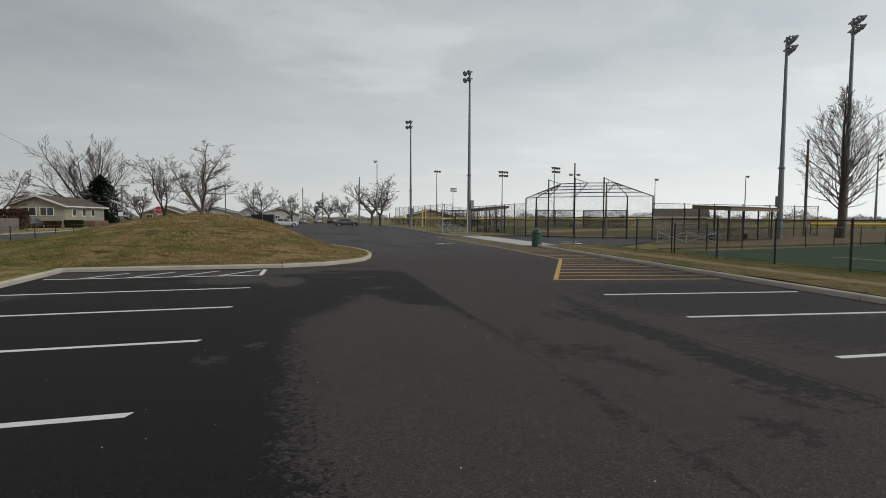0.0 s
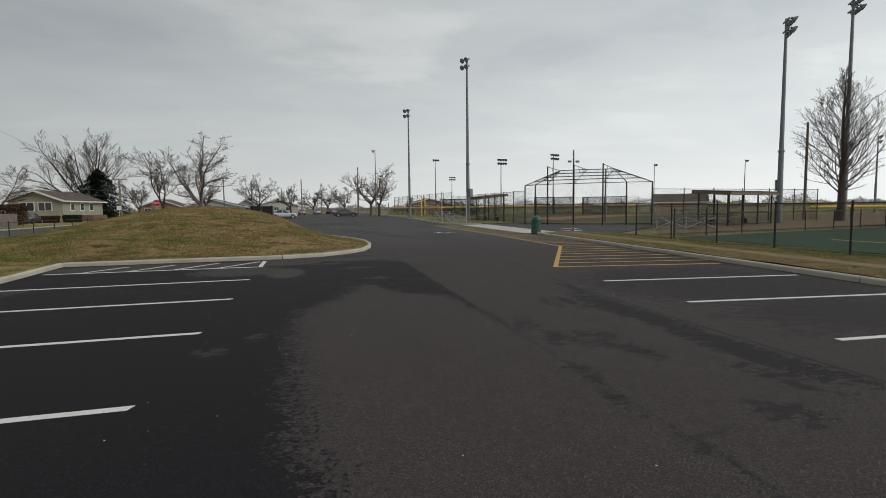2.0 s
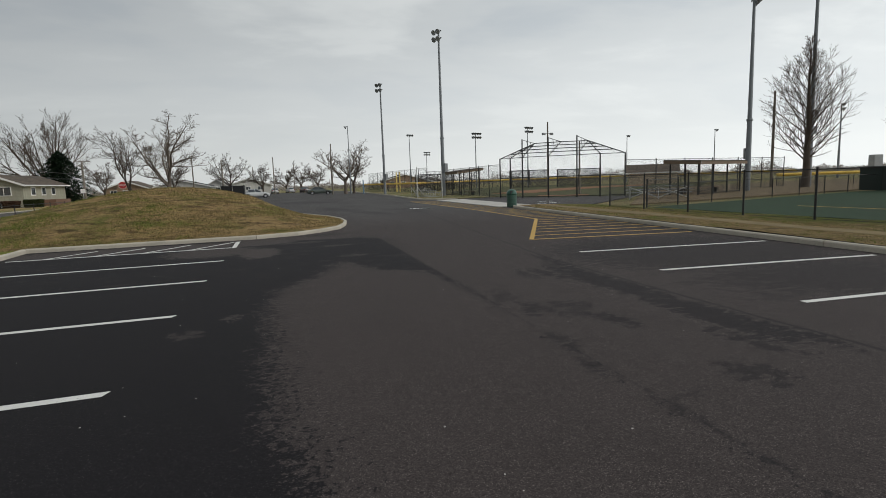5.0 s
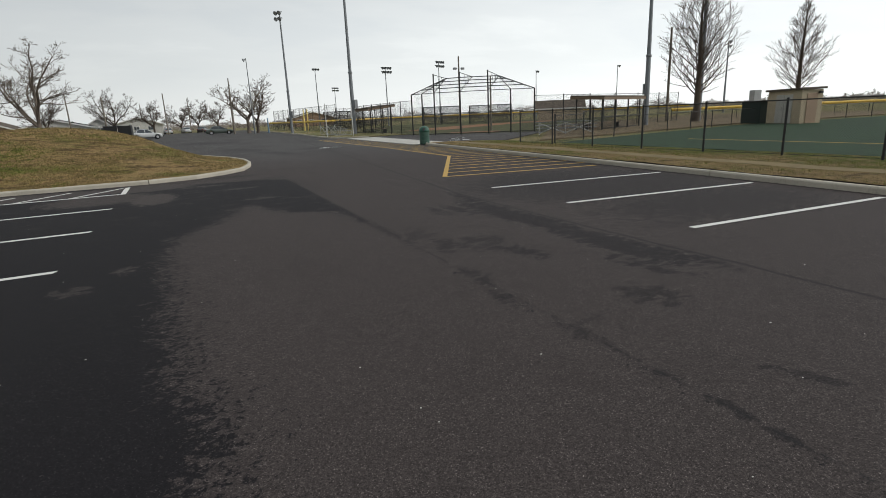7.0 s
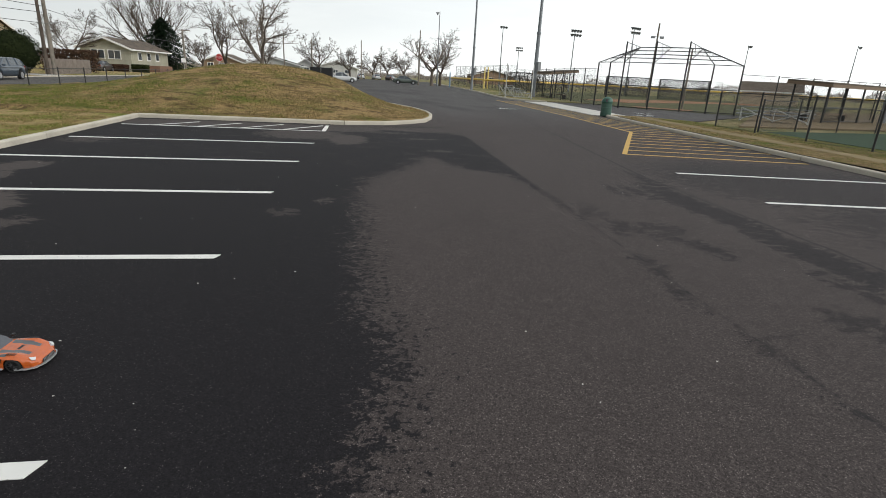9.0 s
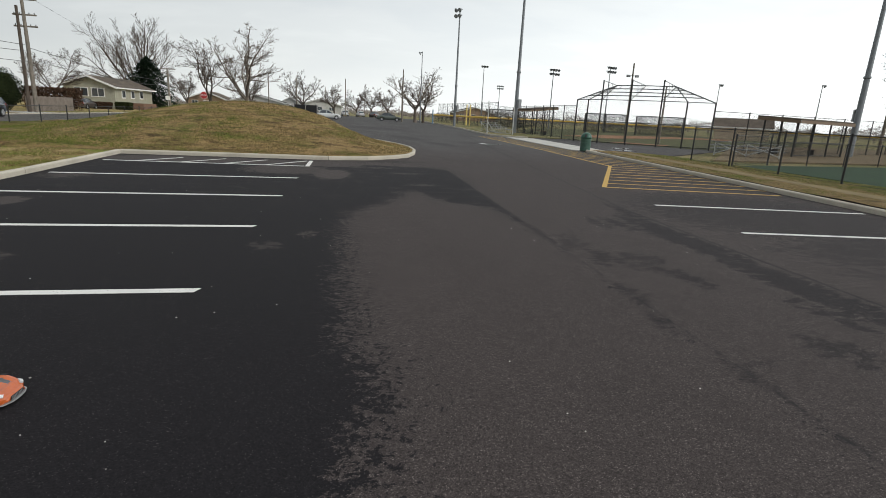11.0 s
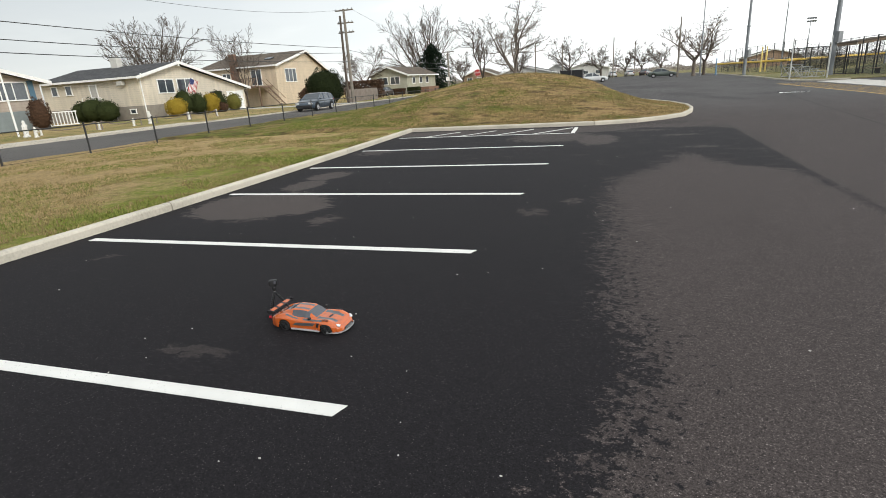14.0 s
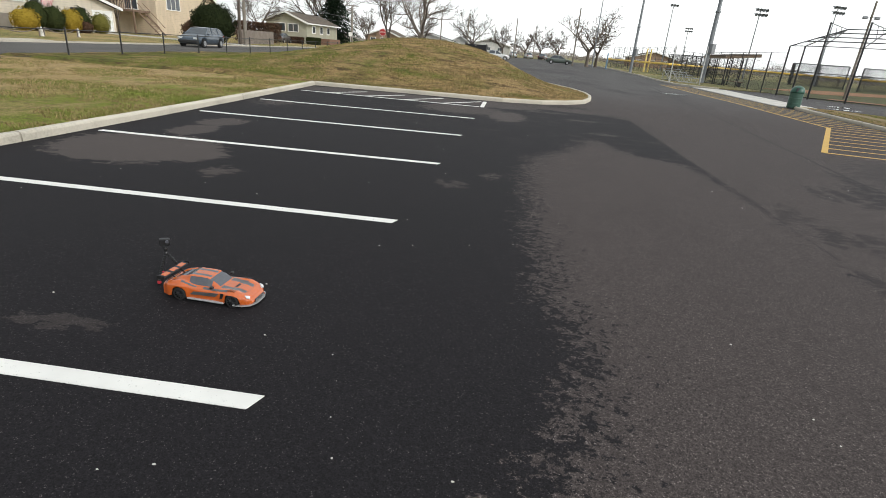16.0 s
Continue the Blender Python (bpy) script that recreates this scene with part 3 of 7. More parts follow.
        for j in range(len(prof) - 1):
            self.f += [(k + j * n + i, k + j * n + (i + 1) % n, k + (j + 1) * n + (i + 1) % n, k + (j + 1) * n + i) for i in range(n)]
        self.f += [tuple(k + i for i in range(n - 1, -1, -1)), tuple(k + (len(prof) - 1) * n + i for i in range(n))]
        return self


def mesh_of(name, shape, material, smooth=False):
    me = bpy.data.meshes.new(name)
    me.from_pydata(shape.v, [], shape.f)
    me.update()
    bm = bmesh.new()
    bm.from_mesh(me)
    if len(bm.faces) < 60000:
        bmesh.ops.recalc_face_normals(bm, faces=bm.faces)
    bm.to_mesh(me)
    bm.free()
    me.materials.append(material)
    if smooth:
        me.shade_smooth()
    return me


def part(name, shape, material, parent=None, label="", smooth=False):
    ob = new(name, mesh_of(name, shape, material, smooth))
    if parent:
        ob.parent = parent
    if label:
        ob["label"] = label
    return ob


def thing(name, label, category, group="", at=(0, 0, 0), turn=0.0):
    ob = tagged(new(name), label, category, group)
    ob.matrix_basis = Matrix.Translation(at) @ Matrix.Rotation(turn, 4, "Z")
    return ob


def setting(name, shape, material, label, category, smooth=False, kind="structure"):
    return tagged(part(name, shape, material, None, "", smooth), label, category, "", kind)


# ---------------------------------------------------------------- ground
def kerb_right(y):
    return 10.35 + 0.078 * y


ISLAND = [(-7.38, 17.95), (-4.85, 18.04), (-1.06, 18.12), (0.25, 18.55), (1.15, 19.35), (1.82, 20.3), (2.22, 21.9), (2.40, 23.4), (2.38, 25.2), (1.95, 27.6), (1.0, 30.5), (-1.2, 35.5), (-4.2, 42.0), (-8.0, 49.0), (-12.5, 55.0)]
LEFT_KERB = [(-6.86, -12.3), (-6.84, -4.0), (-6.80, 3.75), (-6.82, 6.3), (-6.92, 9.5), (-7.06, 12.5), (-7.38, 17.95)]
FENCE_X = -18.1


def near_ring(x, y, ring):
    best = 1e9
    for (ax, ay), (bx, by) in zip(ring, ring[1:]):
        dx, dy = bx - ax, by - ay
        t = max(0, min(1, ((x - ax) * dx + (y - ay) * dy) / (dx * dx + dy * dy)))
        best = min(best, math.hypot(x - ax - t * dx, y - ay - t * dy))
    return best


def smooth01(t):
    t = max(0.0, min(1.0, t))
    return t * t * (3 - 2 * t)


def lawn_height(x, y):
    """Height of the grass: a verge level with the kerb, and the mound behind the bays."""
    d = min(near_ring(x, y, ISLAND), near_ring(x, y, LEFT_KERB))
    verge = 0.10 * (1 - 0.8 * smooth01((d - 1.0) / 8)) if y < 18 else 0.10
    hill = 1.72 * math.exp(-((x + 6.0) ** 2 / (45 if x > -6.0 else 42) + (y - 30.5) ** 2 / (70 if y < 30.5 else 110)))
    hill *= smooth01(near_ring(x, y, ISLAND) / 3.4) if y > 17.95 else 0
    wob = 0.05 * noise.noise((x * 0.35, y * 0.35, 1.0)) + 0.02 * noise.noise((x * 1.4, y * 1.4, 3.0))
    return max(0.018, verge + hill + wob * smooth01(d / 1.5))


s = Shape()
s.add([(-2500, -2500, -0.06), (2500, -2500, -0.06), (2500, 2500, -0.06), (-2500, 2500, -0.06)], [(0, 1, 2, 3)])
setting("ground", s, GRASS_FAR, "flat winter grassland reaching out to the horizon", "ground")

s = Shape()
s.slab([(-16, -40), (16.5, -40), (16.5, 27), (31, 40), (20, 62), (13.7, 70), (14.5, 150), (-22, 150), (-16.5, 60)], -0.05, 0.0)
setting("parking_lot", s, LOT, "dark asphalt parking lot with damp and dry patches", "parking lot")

s = Shape()
s.slab([(-27.4, -60), (-19.4, -60), (-19.4, 190), (-27.4, 190)], -0.05, -0.005)
setting("road", s, STREET, "worn grey asphalt street behind the fence", "road")
s = Shape()
s.slab([(-27.65, -60), (-27.4, -60), (-27.4, 190), (-27.65, 190)], -0.05, 0.09)
setting("street_kerb", s, KERB, "weathered concrete kerb along the street", "kerb")


def lawn_sheet(us, rows, height):
    """A grid between a left and a right edge; rows: (y, x_left, x_right)."""
    sh = Shape()
    for y, a, b in rows:
        for u in us:
            x = a + (b - a) * u
            sh.v.append((x, y, height(x, y)))
    n = len(us)
    for j in range(len(rows) - 1):
        for i in range(n - 1):
            sh.f.append((j * n + i, j * n + i + 1, j * n + n + i + 1, j * n + n + i))
    return sh


def x_on(line, y):
    for (ax, ay), (bx, by) in zip(line, line[1:]):
        if ay <= y <= by:
            return ax + (bx - ax) * (y - ay) / (by - ay)
    return line[-1][0]


rows = [(-14 + 0.4 * i, -19.4, x_on(LEFT_KERB, max(-12.3, -14 + 0.4 * i)) - 0.13) for i in range(80)]
rows.append((17.95, -19.4, -7.51))
setting("lawn_verge", lawn_sheet([i / 40 for i in range(41)], rows, lawn_height), VERGE, "patchy green and straw-coloured winter grass verge", "grass", True)

# mound: rings from its middle out to its outline
outline = ISLAND + [(-16.0, 58.0), (-19.4, 56.0), (-19.4, 45.0), (-19.4, 35.0), (-19.4, 26.0), (-19.4, 17.95), (-14.0, 17.95)]
dense = []
for (ax, ay), (bx, by) in zip(outline, outline[1:] + outline[:1]):
    k = max(1, int(math.hypot(bx - ax, by - ay) / 0.5))
    dense += [(ax + (bx - ax) * i / k, ay + (by - ay) * i / k) for i in range(k)]
mid = (-6.0, 31.0)
s = Shape()
RINGS = 46
for r in range(1, RINGS + 1):
    f = r / RINGS
    for x, y in dense:
        px, py = mid[0] + (x - mid[0]) * f, mid[1] + (y - mid[1]) * f
        s.v.append((px, py, lawn_height(px, py)))
n = len(dense)
s.v.append((*mid, lawn_height(*mid)))
for r in range(RINGS - 1):
    s.f += [(r * n + i, r * n + (i + 1) % n, r * n + n + (i + 1) % n, r * n + n + i) for i in range(n)]
s.f += [(len(s.v) - 1, (i + 1) % n, i) for i in range(n)]
setting("grass_mound", s, MOUND, "low grassy mound with brown and green patches inside the kerb", "mound", True)

s = lawn_sheet([i / 14 for i in range(15)], [(-14 + 0.5 * i, kerb_right(-14 + 0.5 * i) + 0.13, 17.3) for i in range(85)],
               lambda x, y: 0.12 * (1 - smooth01((x - kerb_right(y) - 1.2) / 4)) + 0.025 + 0.025 * noise.noise((x * 0.6, y * 0.6, 5)))
setting("grass_strip", s, STRIP, "thin straw-coloured grass strip between kerb and fence", "grass", True)
s = lawn_sheet([0, 0.25, 0.5, 0.75, 1], [(-14 + 0.5 * i, 12.05 + 0.055 * (0.5 * i - 14) + 0.15 * noise.noise((0, i * 0.3, 1)), 12.95 + 0.055 * (0.5 * i - 14) + 0.15 * noise.noise((9, i * 0.3, 1))) for i in range(83)],
               lambda x, y: 0.12 * (1 - smooth01((x - kerb_right(y) - 1.2) / 4)) + 0.031 + 0.025 * noise.noise((x * 0.6, y * 0.6, 5)))
setting("worn_path", s, PATH_DIRT, "bare trodden path along the grass strip", "path", True)

s = Shape()
s.slab([(17.3, -40), (80, -40), (80, 22), (52, 24.5), (37, 26.3), (18.5, 22.6), (17.3, 22)], -0.05, 0.03)
setting("sports_court", s, TURF, "dark green synthetic sports turf behind the fence", "turf")
s = Shape()
s.slab([(21.5, -20), (21.62, -20), (22.0, 18.2), (21.88, 18.2)], 0.03, 0.036)
setting("court_line", s, YELLOW_LINE, "faded yellow line on the green turf", "line")
s = Shape()
s.slab([(18.5, 25.5), (40, 29), (75, 26), (75, 60), (40, 52), (27, 36)], -0.05, 0.02)
setting("dirt_apron", s, DIRT, "bare brown ground under the trees", "dirt")
s = Shape()
s.slab([(19.0, 45.5), (21, 41.9), (26.6, 37.4), (36, 40), (70, 75), (60, 110), (36, 104), (22, 72)], -0.05, 0.015)
setting("ball_field", s, FIELD, "olive-green grass ball field behind the backstop", "turf")
s = Shape()
s.slab([(23, 58), (26.5, 54.5), (34, 60), (44, 66.5), (52, 68), (58, 74), (52, 76), (42, 73), (30, 66)], -0.05, 0.03)
setting("infield", s, CLAY, "orange clay infield of the ball field", "clay")
s = Shape()
s.slab([(21.0, 43.0), (24.5, 40.2), (26.5, 42.6), (23, 45.6)], -0.05, 0.03)
setting("home_plate_clay", s, CLAY, "orange clay round the home plate", "clay")


def kerb_run(name, line, side, label, stone=3.05):
    """A kerb of poured lengths with open joints along a line; side: +1 when the grass lies to the left of the way."""
    root = tagged(new(name), label, "kerb", "", "structure")
    pts = [Vector((x, y, 0)) for x, y in line]
    fine = []
    for a, b in zip(pts, pts[1:]):
        k = max(1, int((b - a).length / 0.5))
        fine += [a.lerp(b, i / k) for i in range(k)]
    fine.append(pts[-1])
    run, i0 = 0.0, 0
    for i in range(1, len(fine)):
        run += (fine[i] - fine[i - 1]).length
        if run >= stone or i == len(fine) - 1:
            seg = fine[i0:i + 1]
            sh = Shape()
            prof = [(-0.02, -0.04), (-0.02, 0.09), (-0.005, 0.118), (0.015, 0.128), (0.08, 0.130), (0.10, 0.122), (0.11, 0.10), (0.11, -0.04)]
            for j, p in enumerate(seg):
                gi = i0 + j
                d = (fine[min(gi + 1, len(fine) - 1)] - fine[max(gi - 1, 0)]).normalized()
                nrm = Vector((-d.y, d.x, 0)) * side
                q = p + (d * 0.012 if j == 0 else -d * 0.012 if j == len(seg) - 1 else Vector((0, 0, 0)))
                rise = 0.004 * noise.noise((p.x, p.y, 0))
                sh.v += [tuple(q + nrm * u + Vector((0, 0, z + rise))) for u, z in prof]
            m = len(prof)
            for j in range(len(seg) - 1):
                sh.f += [(j * m + k, j * m + (k + 1) % m, j * m + m + (k + 1) % m, j * m + m + k) for k in range(m)]
            sh.f += [tuple(range(m)), tuple((len(seg) - 1) * m + k for k in range(m - 1, -1, -1))]
            part("kerb_length", sh, KERB, root)
            i0, run = i, 0.0
    return root


kerb_run("kerb_left", LEFT_KERB, 1, "pale concrete kerb in poured lengths beside the bays", 6.0)
kerb_run("kerb_island", ISLAND, 1, "pale concrete kerb curving round the mound", 6.1)
kerb_run("kerb_right", [(kerb_right(y), y) for y in (-14, 0, 14, 28.0)] + [(12.75, 28.8), (13.6, 29.3)], -1, "pale concrete kerb beside the grass strip", 4.5)
kerb_run("kerb_far", [(14.6, 45.2), (13.0, 46.2), (12.0, 48.0), (12.1, 54.0), (13.0, 67.5), (13.7, 92.0), (13.9, 130.0)], -1, "pale concrete kerb along the far lot", 6.0)

s = Shape()
s.slab([(12.25, 29.6), (14.6, 29.6), (15.0, 45.0), (12.6, 45.0)], -0.05, 0.03)
setting("sidewalk", s, SLAB, "pale concrete sidewalk apron beside the yellow hatching", "sidewalk")
s = Shape()
s.slab([(14.6, 78), (44, 118), (44, 150), (14.6, 150)], -0.05, 0.05)
setting("far_verge", s, GRASS_FAR, "straw-coloured grass beyond the far kerb", "grass")
s = Shape()
s.slab([(13.9, 47), (19, 47), (20, 70), (16, 78), (14.2, 78), (12.6, 60), (12.3, 49)], -0.05, 0.06)
setting("near_verge", s, GRASS_FAR, "straw-coloured grass round the light poles", "grass")


# ---------------------------------------------------------------- markings
def stripe(name, p, q, width, material, label, z=0.004, skew=0.0):
    p, q = Vector((*p, 0)), Vector((*q, 0))
    d = (q - p).normalized()
    nrm = Vector((-d.y, d.x, 0)) * width / 2
    sh = Shape()
    k = max(2, int((q - p).length / 0.12))
    left, right = [], []
    for i in range(k + 1):
        m = p.lerp(q, i / k)
        wob = 0.005 * noise.noise((m.x * 5, m.y * 5, 2))
        end = d * skew if i == 0 else Vector((0, 0, 0))
        left.append(m + nrm * (1 + wob * 8) + end)
        right.append(m - nrm * (1 - wob * 8) - end)
    for a, b in zip(left, right):
        sh.v += [(a.x, a.y, 0.0), (a.x, a.y, z), (b.x, b.y, z), (b.x, b.y, 0.0)]
    for i in range(k):
        o = i * 4
        sh.f += [(o, o + 1, o + 5, o + 4), (o + 1, o + 2, o + 6, o + 5), (o + 2, o + 3, o + 7, o + 6)]
    sh.f += [(0, 1, 2, 3), (k * 4 + 3, k * 4 + 2, k * 4 + 1, k * 4)]
    return setting(name, sh, material, label, "marking")


BAY = "white painted parking bay line on dark asphalt"
for k in range(5):
    y = 2.165 + 2.75 * k
    stripe("bay_line", (-1.52, y), (-6.52 - 0.075 * k, y - 0.14 - 0.02 * k), 0.105, WHITE_LINE, BAY, skew=0.02)
for y, ye in ((5.03, 4.8), (7.68, 7.22), (10.34, 9.8), (2.4, 2.2)):
    stripe("bay_line", (6.2, y), (kerb_right(ye) - 0.28, ye), 0.10, WHITE_LINE, BAY)
HATCH = "white painted hatching in front of the mound kerb"
stripe("hatch_line", (-1.62, 15.95), (-7.0, 15.93), 0.10, WHITE_LINE, HATCH)
stripe("hatch_line", (-1.54, 15.90), (-1.57, 17.62), 0.12, WHITE_LINE, HATCH)
for k in range(4):
    stripe("hatch_line", (-2.72 - 1.15 * k, 15.98), (-1.70 - 1.22 * k, 17.52 - 0.08 * k), 0.085, WHITE_LINE, HATCH)
YEL = "yellow painted no-parking hatching along the kerb"
H0, H1 = (6.37, 13.12), (9.75, 19.65)
stripe("hatch_line", H0, H1, 0.13, YELLOW_LINE, YEL)
stripe("hatch_line", H0, (kerb_right(12.4) - 0.32, 12.36), 0.10, YELLOW_LINE, YEL)
stripe("hatch_line", H1, (10.2, 29.0), 0.10, YELLOW_LINE, YEL)
stripe("hatch_line", (10.2, 29.0), (10.2, 45.0), 0.10, YELLOW_LINE, YEL)
for k in range(1, 38):
    y = 13.12 + 0.86 * k
    if y < H1[1]:
        x0 = H0[0] + (H1[0] - H0[0]) * (y - H0[1]) / (H1[1] - H0[1])
    else:
        x0 = min(10.2, H1[0] + (y - H1[1]) * 0.048)
    x1 = min(kerb_right(y) - 0.12, 12.2)
    stripe("hatch_line", (x0, y), (x1, y - 0.16 * (x1 - x0)), 0.08, YELLOW_LINE, YEL)


# ---------------------------------------------------------------- toy car and small tripod on the asphalt
PAINT = car_paint("orange_car_paint", (0.52, 0.098, 0.010), 0.24, 0.9)
STRIPE = car_paint("grey_car_stripe", (0.075, 0.078, 0.082), 0.35, 0.5)
CAR_GLASS = plain("toy_car_glass", (0.085, 0.088, 0.10), 0.14, vary=0.2, bump=0, spec=0.6)
CARBON = plain("black_plastic", (0.014, 0.014, 0.015), 0.45, vary=0.2)
TYRE = plain("rubber", (0.012, 0.012, 0.012), 0.85)
RIM = plain("dark_rim", (0.03, 0.03, 0.032), 0.4, 0.5)
LAMP_CLEAR = tinted_glass("clear_lamp", (0.55, 0.56, 0.56), 0.12)
SILVER = plain("silver_plastic", (0.45, 0.45, 0.46), 0.4, 0.4)
RED_RUBBER = plain("red_rubber_foot", (0.50, 0.02, 0.03), 0.5)
RED_LAMP = tinted_glass("red_tail_lamp", (0.25, 0.02, 0.015), 0.15)


def lerp_table(t, table):
    for (a, va), (b, vb) in zip(table, table[1:]):
        if t <= b:
            f = smooth01((t - a) / (b - a)) if t > a else 0
            return va + (vb - va) * f
    return table[-1][1]


def toy_car(at, turn):
    root = thing("toy_race_car", "orange radio-controlled race car with grey stripes and a rear wing", "toy car", at=at, turn=turn)
    width = [(-0.32, 0.118), (-0.27, 0.137), (-0.20, 0.142), (-0.10, 0.131), (0.05, 0.130), (0.16, 0.138), (0.24, 0.136), (0.29, 0.118), (0.325, 0.078)]
    deck = [(-0.32, 0.108), (-0.28, 0.123), (-0.18, 0.127), (-0.05, 0.116), (0.10, 0.113), (0.20, 0.105), (0.27, 0.090), (0.31, 0.068), (0.325, 0.052)]
    roof = [(-0.285, 0.0), (-0.20, 0.026), (-0.12, 0.050), (-0.06, 0.056), (-0.01, 0.053), (0.03, 0.038), (0.105, 0.0)]
    cab = [(-0.285, 0.070), (-0.20, 0.092), (-0.10, 0.106), (0.02, 0.108), (0.105, 0.100)]

    def top(sx, y):
        w = lerp_table(sx, width)
        t = min(1.0, abs(y) / w)
        z = lerp_table(sx, deck) - 0.014 * t ** 7
        z += 0.014 * math.exp(-((sx - 0.195) / 0.065) ** 2) * math.exp(-((abs(y) - 0.105) / 0.028) ** 2)
        z += 0.018 * math.exp(-((sx + 0.20) / 0.075) ** 2) * math.exp(-((abs(y) - 0.110) / 0.028) ** 2)
        if -0.285 < sx < 0.105:
            z += lerp_table(sx, roof) * smooth01((lerp_table(sx, cab) - abs(y)) / 0.036)
        return z

    def kind(sx, y):
        a = abs(y)
        if 0.008 < sx < 0.088 and a < 0.078 - 0.25 * max(0, 0.03 - sx):
            return "windshield"
        if -0.135 < sx < 0.035 and 0.078 < a < 0.100:
            return "side_window"
        if -0.245 < sx < -0.135 and a < 0.058:
            return "rear_window"
        if 0.165 < sx < 0.182 and a < 0.026:
            return "hood_vent"
        if 0.030 < a < 0.052 and -0.135 < sx < 0.0:
            return "roof_stripe"
        if 0.048 - 0.10 * (sx - 0.10) < a < 0.088 - 0.12 * (sx - 0.10) and 0.092 < sx < 0.262:
            return "hood_stripe"
        if 0.108 < a and -0.02 < sx < 0.155 and a < 0.126:
            return "side_stripe"
        if 0.110 < a < 0.124 and -0.185 < sx < -0.07:
            return "side_stripe"
        return "body"

    NX, NY = 108, 46
    shapes = {}
    xs = [-0.32 + 0.645 * i / NX for i in range(NX + 1)]

    def pt(i, j):
        sx = xs[i]
        w = lerp_table(sx, width)
        y = w * math.sin(math.pi / 2 * (2 * j / NY - 1))
        return (sx, y, top(sx, y))
    for i in range(NX):
        for j in range(NY):
            q = [pt(i, j), pt(i + 1, j), pt(i + 1, j + 1), pt(i, j + 1)]
            cx, cy = sum(p[0] for p in q) / 4, sum(p[1] for p in q) / 4
            k = kind(cx, cy)
            if k in ("side_stripe", "side_window", "hood_stripe", "roof_stripe"):
                k += (" l" if cy > 0 else " r") + (" rear" if k == "side_stripe" and cx < -0.04 else "")
            shapes.setdefault(k, Shape()).add(q, [(0, 1, 2, 3)])
    WHEELS, WR = (0.195, -0.195), 0.0465

    def low(sx):
        z = 0.026
        for c in WHEELS:
            d = abs(sx - c)
            if d < WR + 0.007:
                z = max(z, 0.0465 + math.sqrt((WR + 0.007) ** 2 - d * d))
        return min(z, top(sx, lerp_table(sx, width)) - 0.004)
    for sy in (-1, 1):
        for i in range(NX):
            a, b = xs[i], xs[i + 1]
            wa, wb = lerp_table(a, width), lerp_table(b, width)
            za, zb = top(a, wa), top(b, wb)
            la, lb = low(a), low(b)
            k = 5
            for m in range(k):
                f0, f1 = m / k, (m + 1) / k

                def bulge(f):
                    return 0.004 * math.sin(math.pi * f)
                q = [(a, sy * (wa + bulge(f0)), la + (za - la) * f0), (b, sy * (wb + bulge(f0)), lb + (zb - lb) * f0), (b, sy * (wb + bulge(f1)), lb + (zb - lb) * f1), (a, sy * (wa + bulge(f1)), la + (za - la) * f1)]
                shapes["body"].add(q, [(0, 1, 2, 3)])
    for sx, w in ((-0.32, 0.118), (0.325, 0.078)):
        k = 10
        for j in range(k):
            y0, y1 = w * (2 * j / k - 1), w * (2 * j / k + 2 / k - 1)
            shapes["body"].add([(sx, y0, 0.03), (sx, y1, 0.03), (sx, y1, top(sx, y1)), (sx, y0, top(sx, y0))], [(0, 1, 2, 3)])
    mats = {"body": PAINT, "windshield": CAR_GLASS, "side_window": CAR_GLASS, "rear_window": CAR_GLASS, "hood_vent": CARBON, "roof_stripe": STRIPE, "hood_stripe": STRIPE, "side_stripe": STRIPE}
    for key, sh in shapes.items():
        name = key.split()[0]
        me = mesh_of(name, sh, mats[name])
        bm = bmesh.new()
        bm.from_mesh(me)
        bmesh.ops.remove_doubles(bm, verts=bm.verts, dist=0.0002)
        bmesh.ops.recalc_face_normals(bm, faces=bm.faces)
        bm.to_mesh(me)
        bm.free()
        me.shade_smooth()
        ob = new(name, me)
        ob.parent = root
    # floor pan, splitter, skirts, diffuser
    part("chassis", Shape().box((0, 0, 0.045), (0.56, 0.20, 0.045), bevel=0.01), CARBON, root)
    sh = Shape()
    nose = [(0.20, -0.142), (0.27, -0.140), (0.315, -0.112), (0.338, -0.06), (0.342, 0), (0.338, 0.06), (0.315, 0.112), (0.27, 0.140), (0.20, 0.142)]
    part("front_splitter", sh.slab(nose, 0.018, 0.024), SILVER, root, "pale front splitter")
    for sy in (-1, 1):
        part("side_skirt", Shape().box((0.0, sy * 0.134, 0.026), (0.27, 0.022, 0.012), bevel=0.003), SILVER, root)
        part("side_decal", Shape().plate([(-0.115, sy * 0.1345, 0.058), (0.075, sy * 0.1335, 0.064), (0.105, sy * 0.137, 0.094), (-0.085, sy * 0.1355, 0.082)], (0, sy * 0.0035, 0)), STRIPE, root, "scuffed grey side decal")
        part("side_vent", Shape().plate([(0.108, sy * 0.136, 0.058), (0.128, sy * 0.138, 0.058), (0.142, sy * 0.139, 0.098), (0.118, sy * 0.138, 0.098)], (0, sy * 0.0035, 0)), CARBON, root, "black side vent")
        part("bumper_vent", Shape().plate([(-0.322, sy * 0.075, 0.040), (-0.322, sy * 0.108, 0.040), (-0.322, sy * 0.112, 0.068), (-0.322, sy * 0.085, 0.062)], (-0.003, 0, 0)), CARBON, root)
    part("diffuser", Shape().box((-0.315, 0, 0.034), (0.05, 0.20, 0.02), bevel=0.004), SILVER, root)
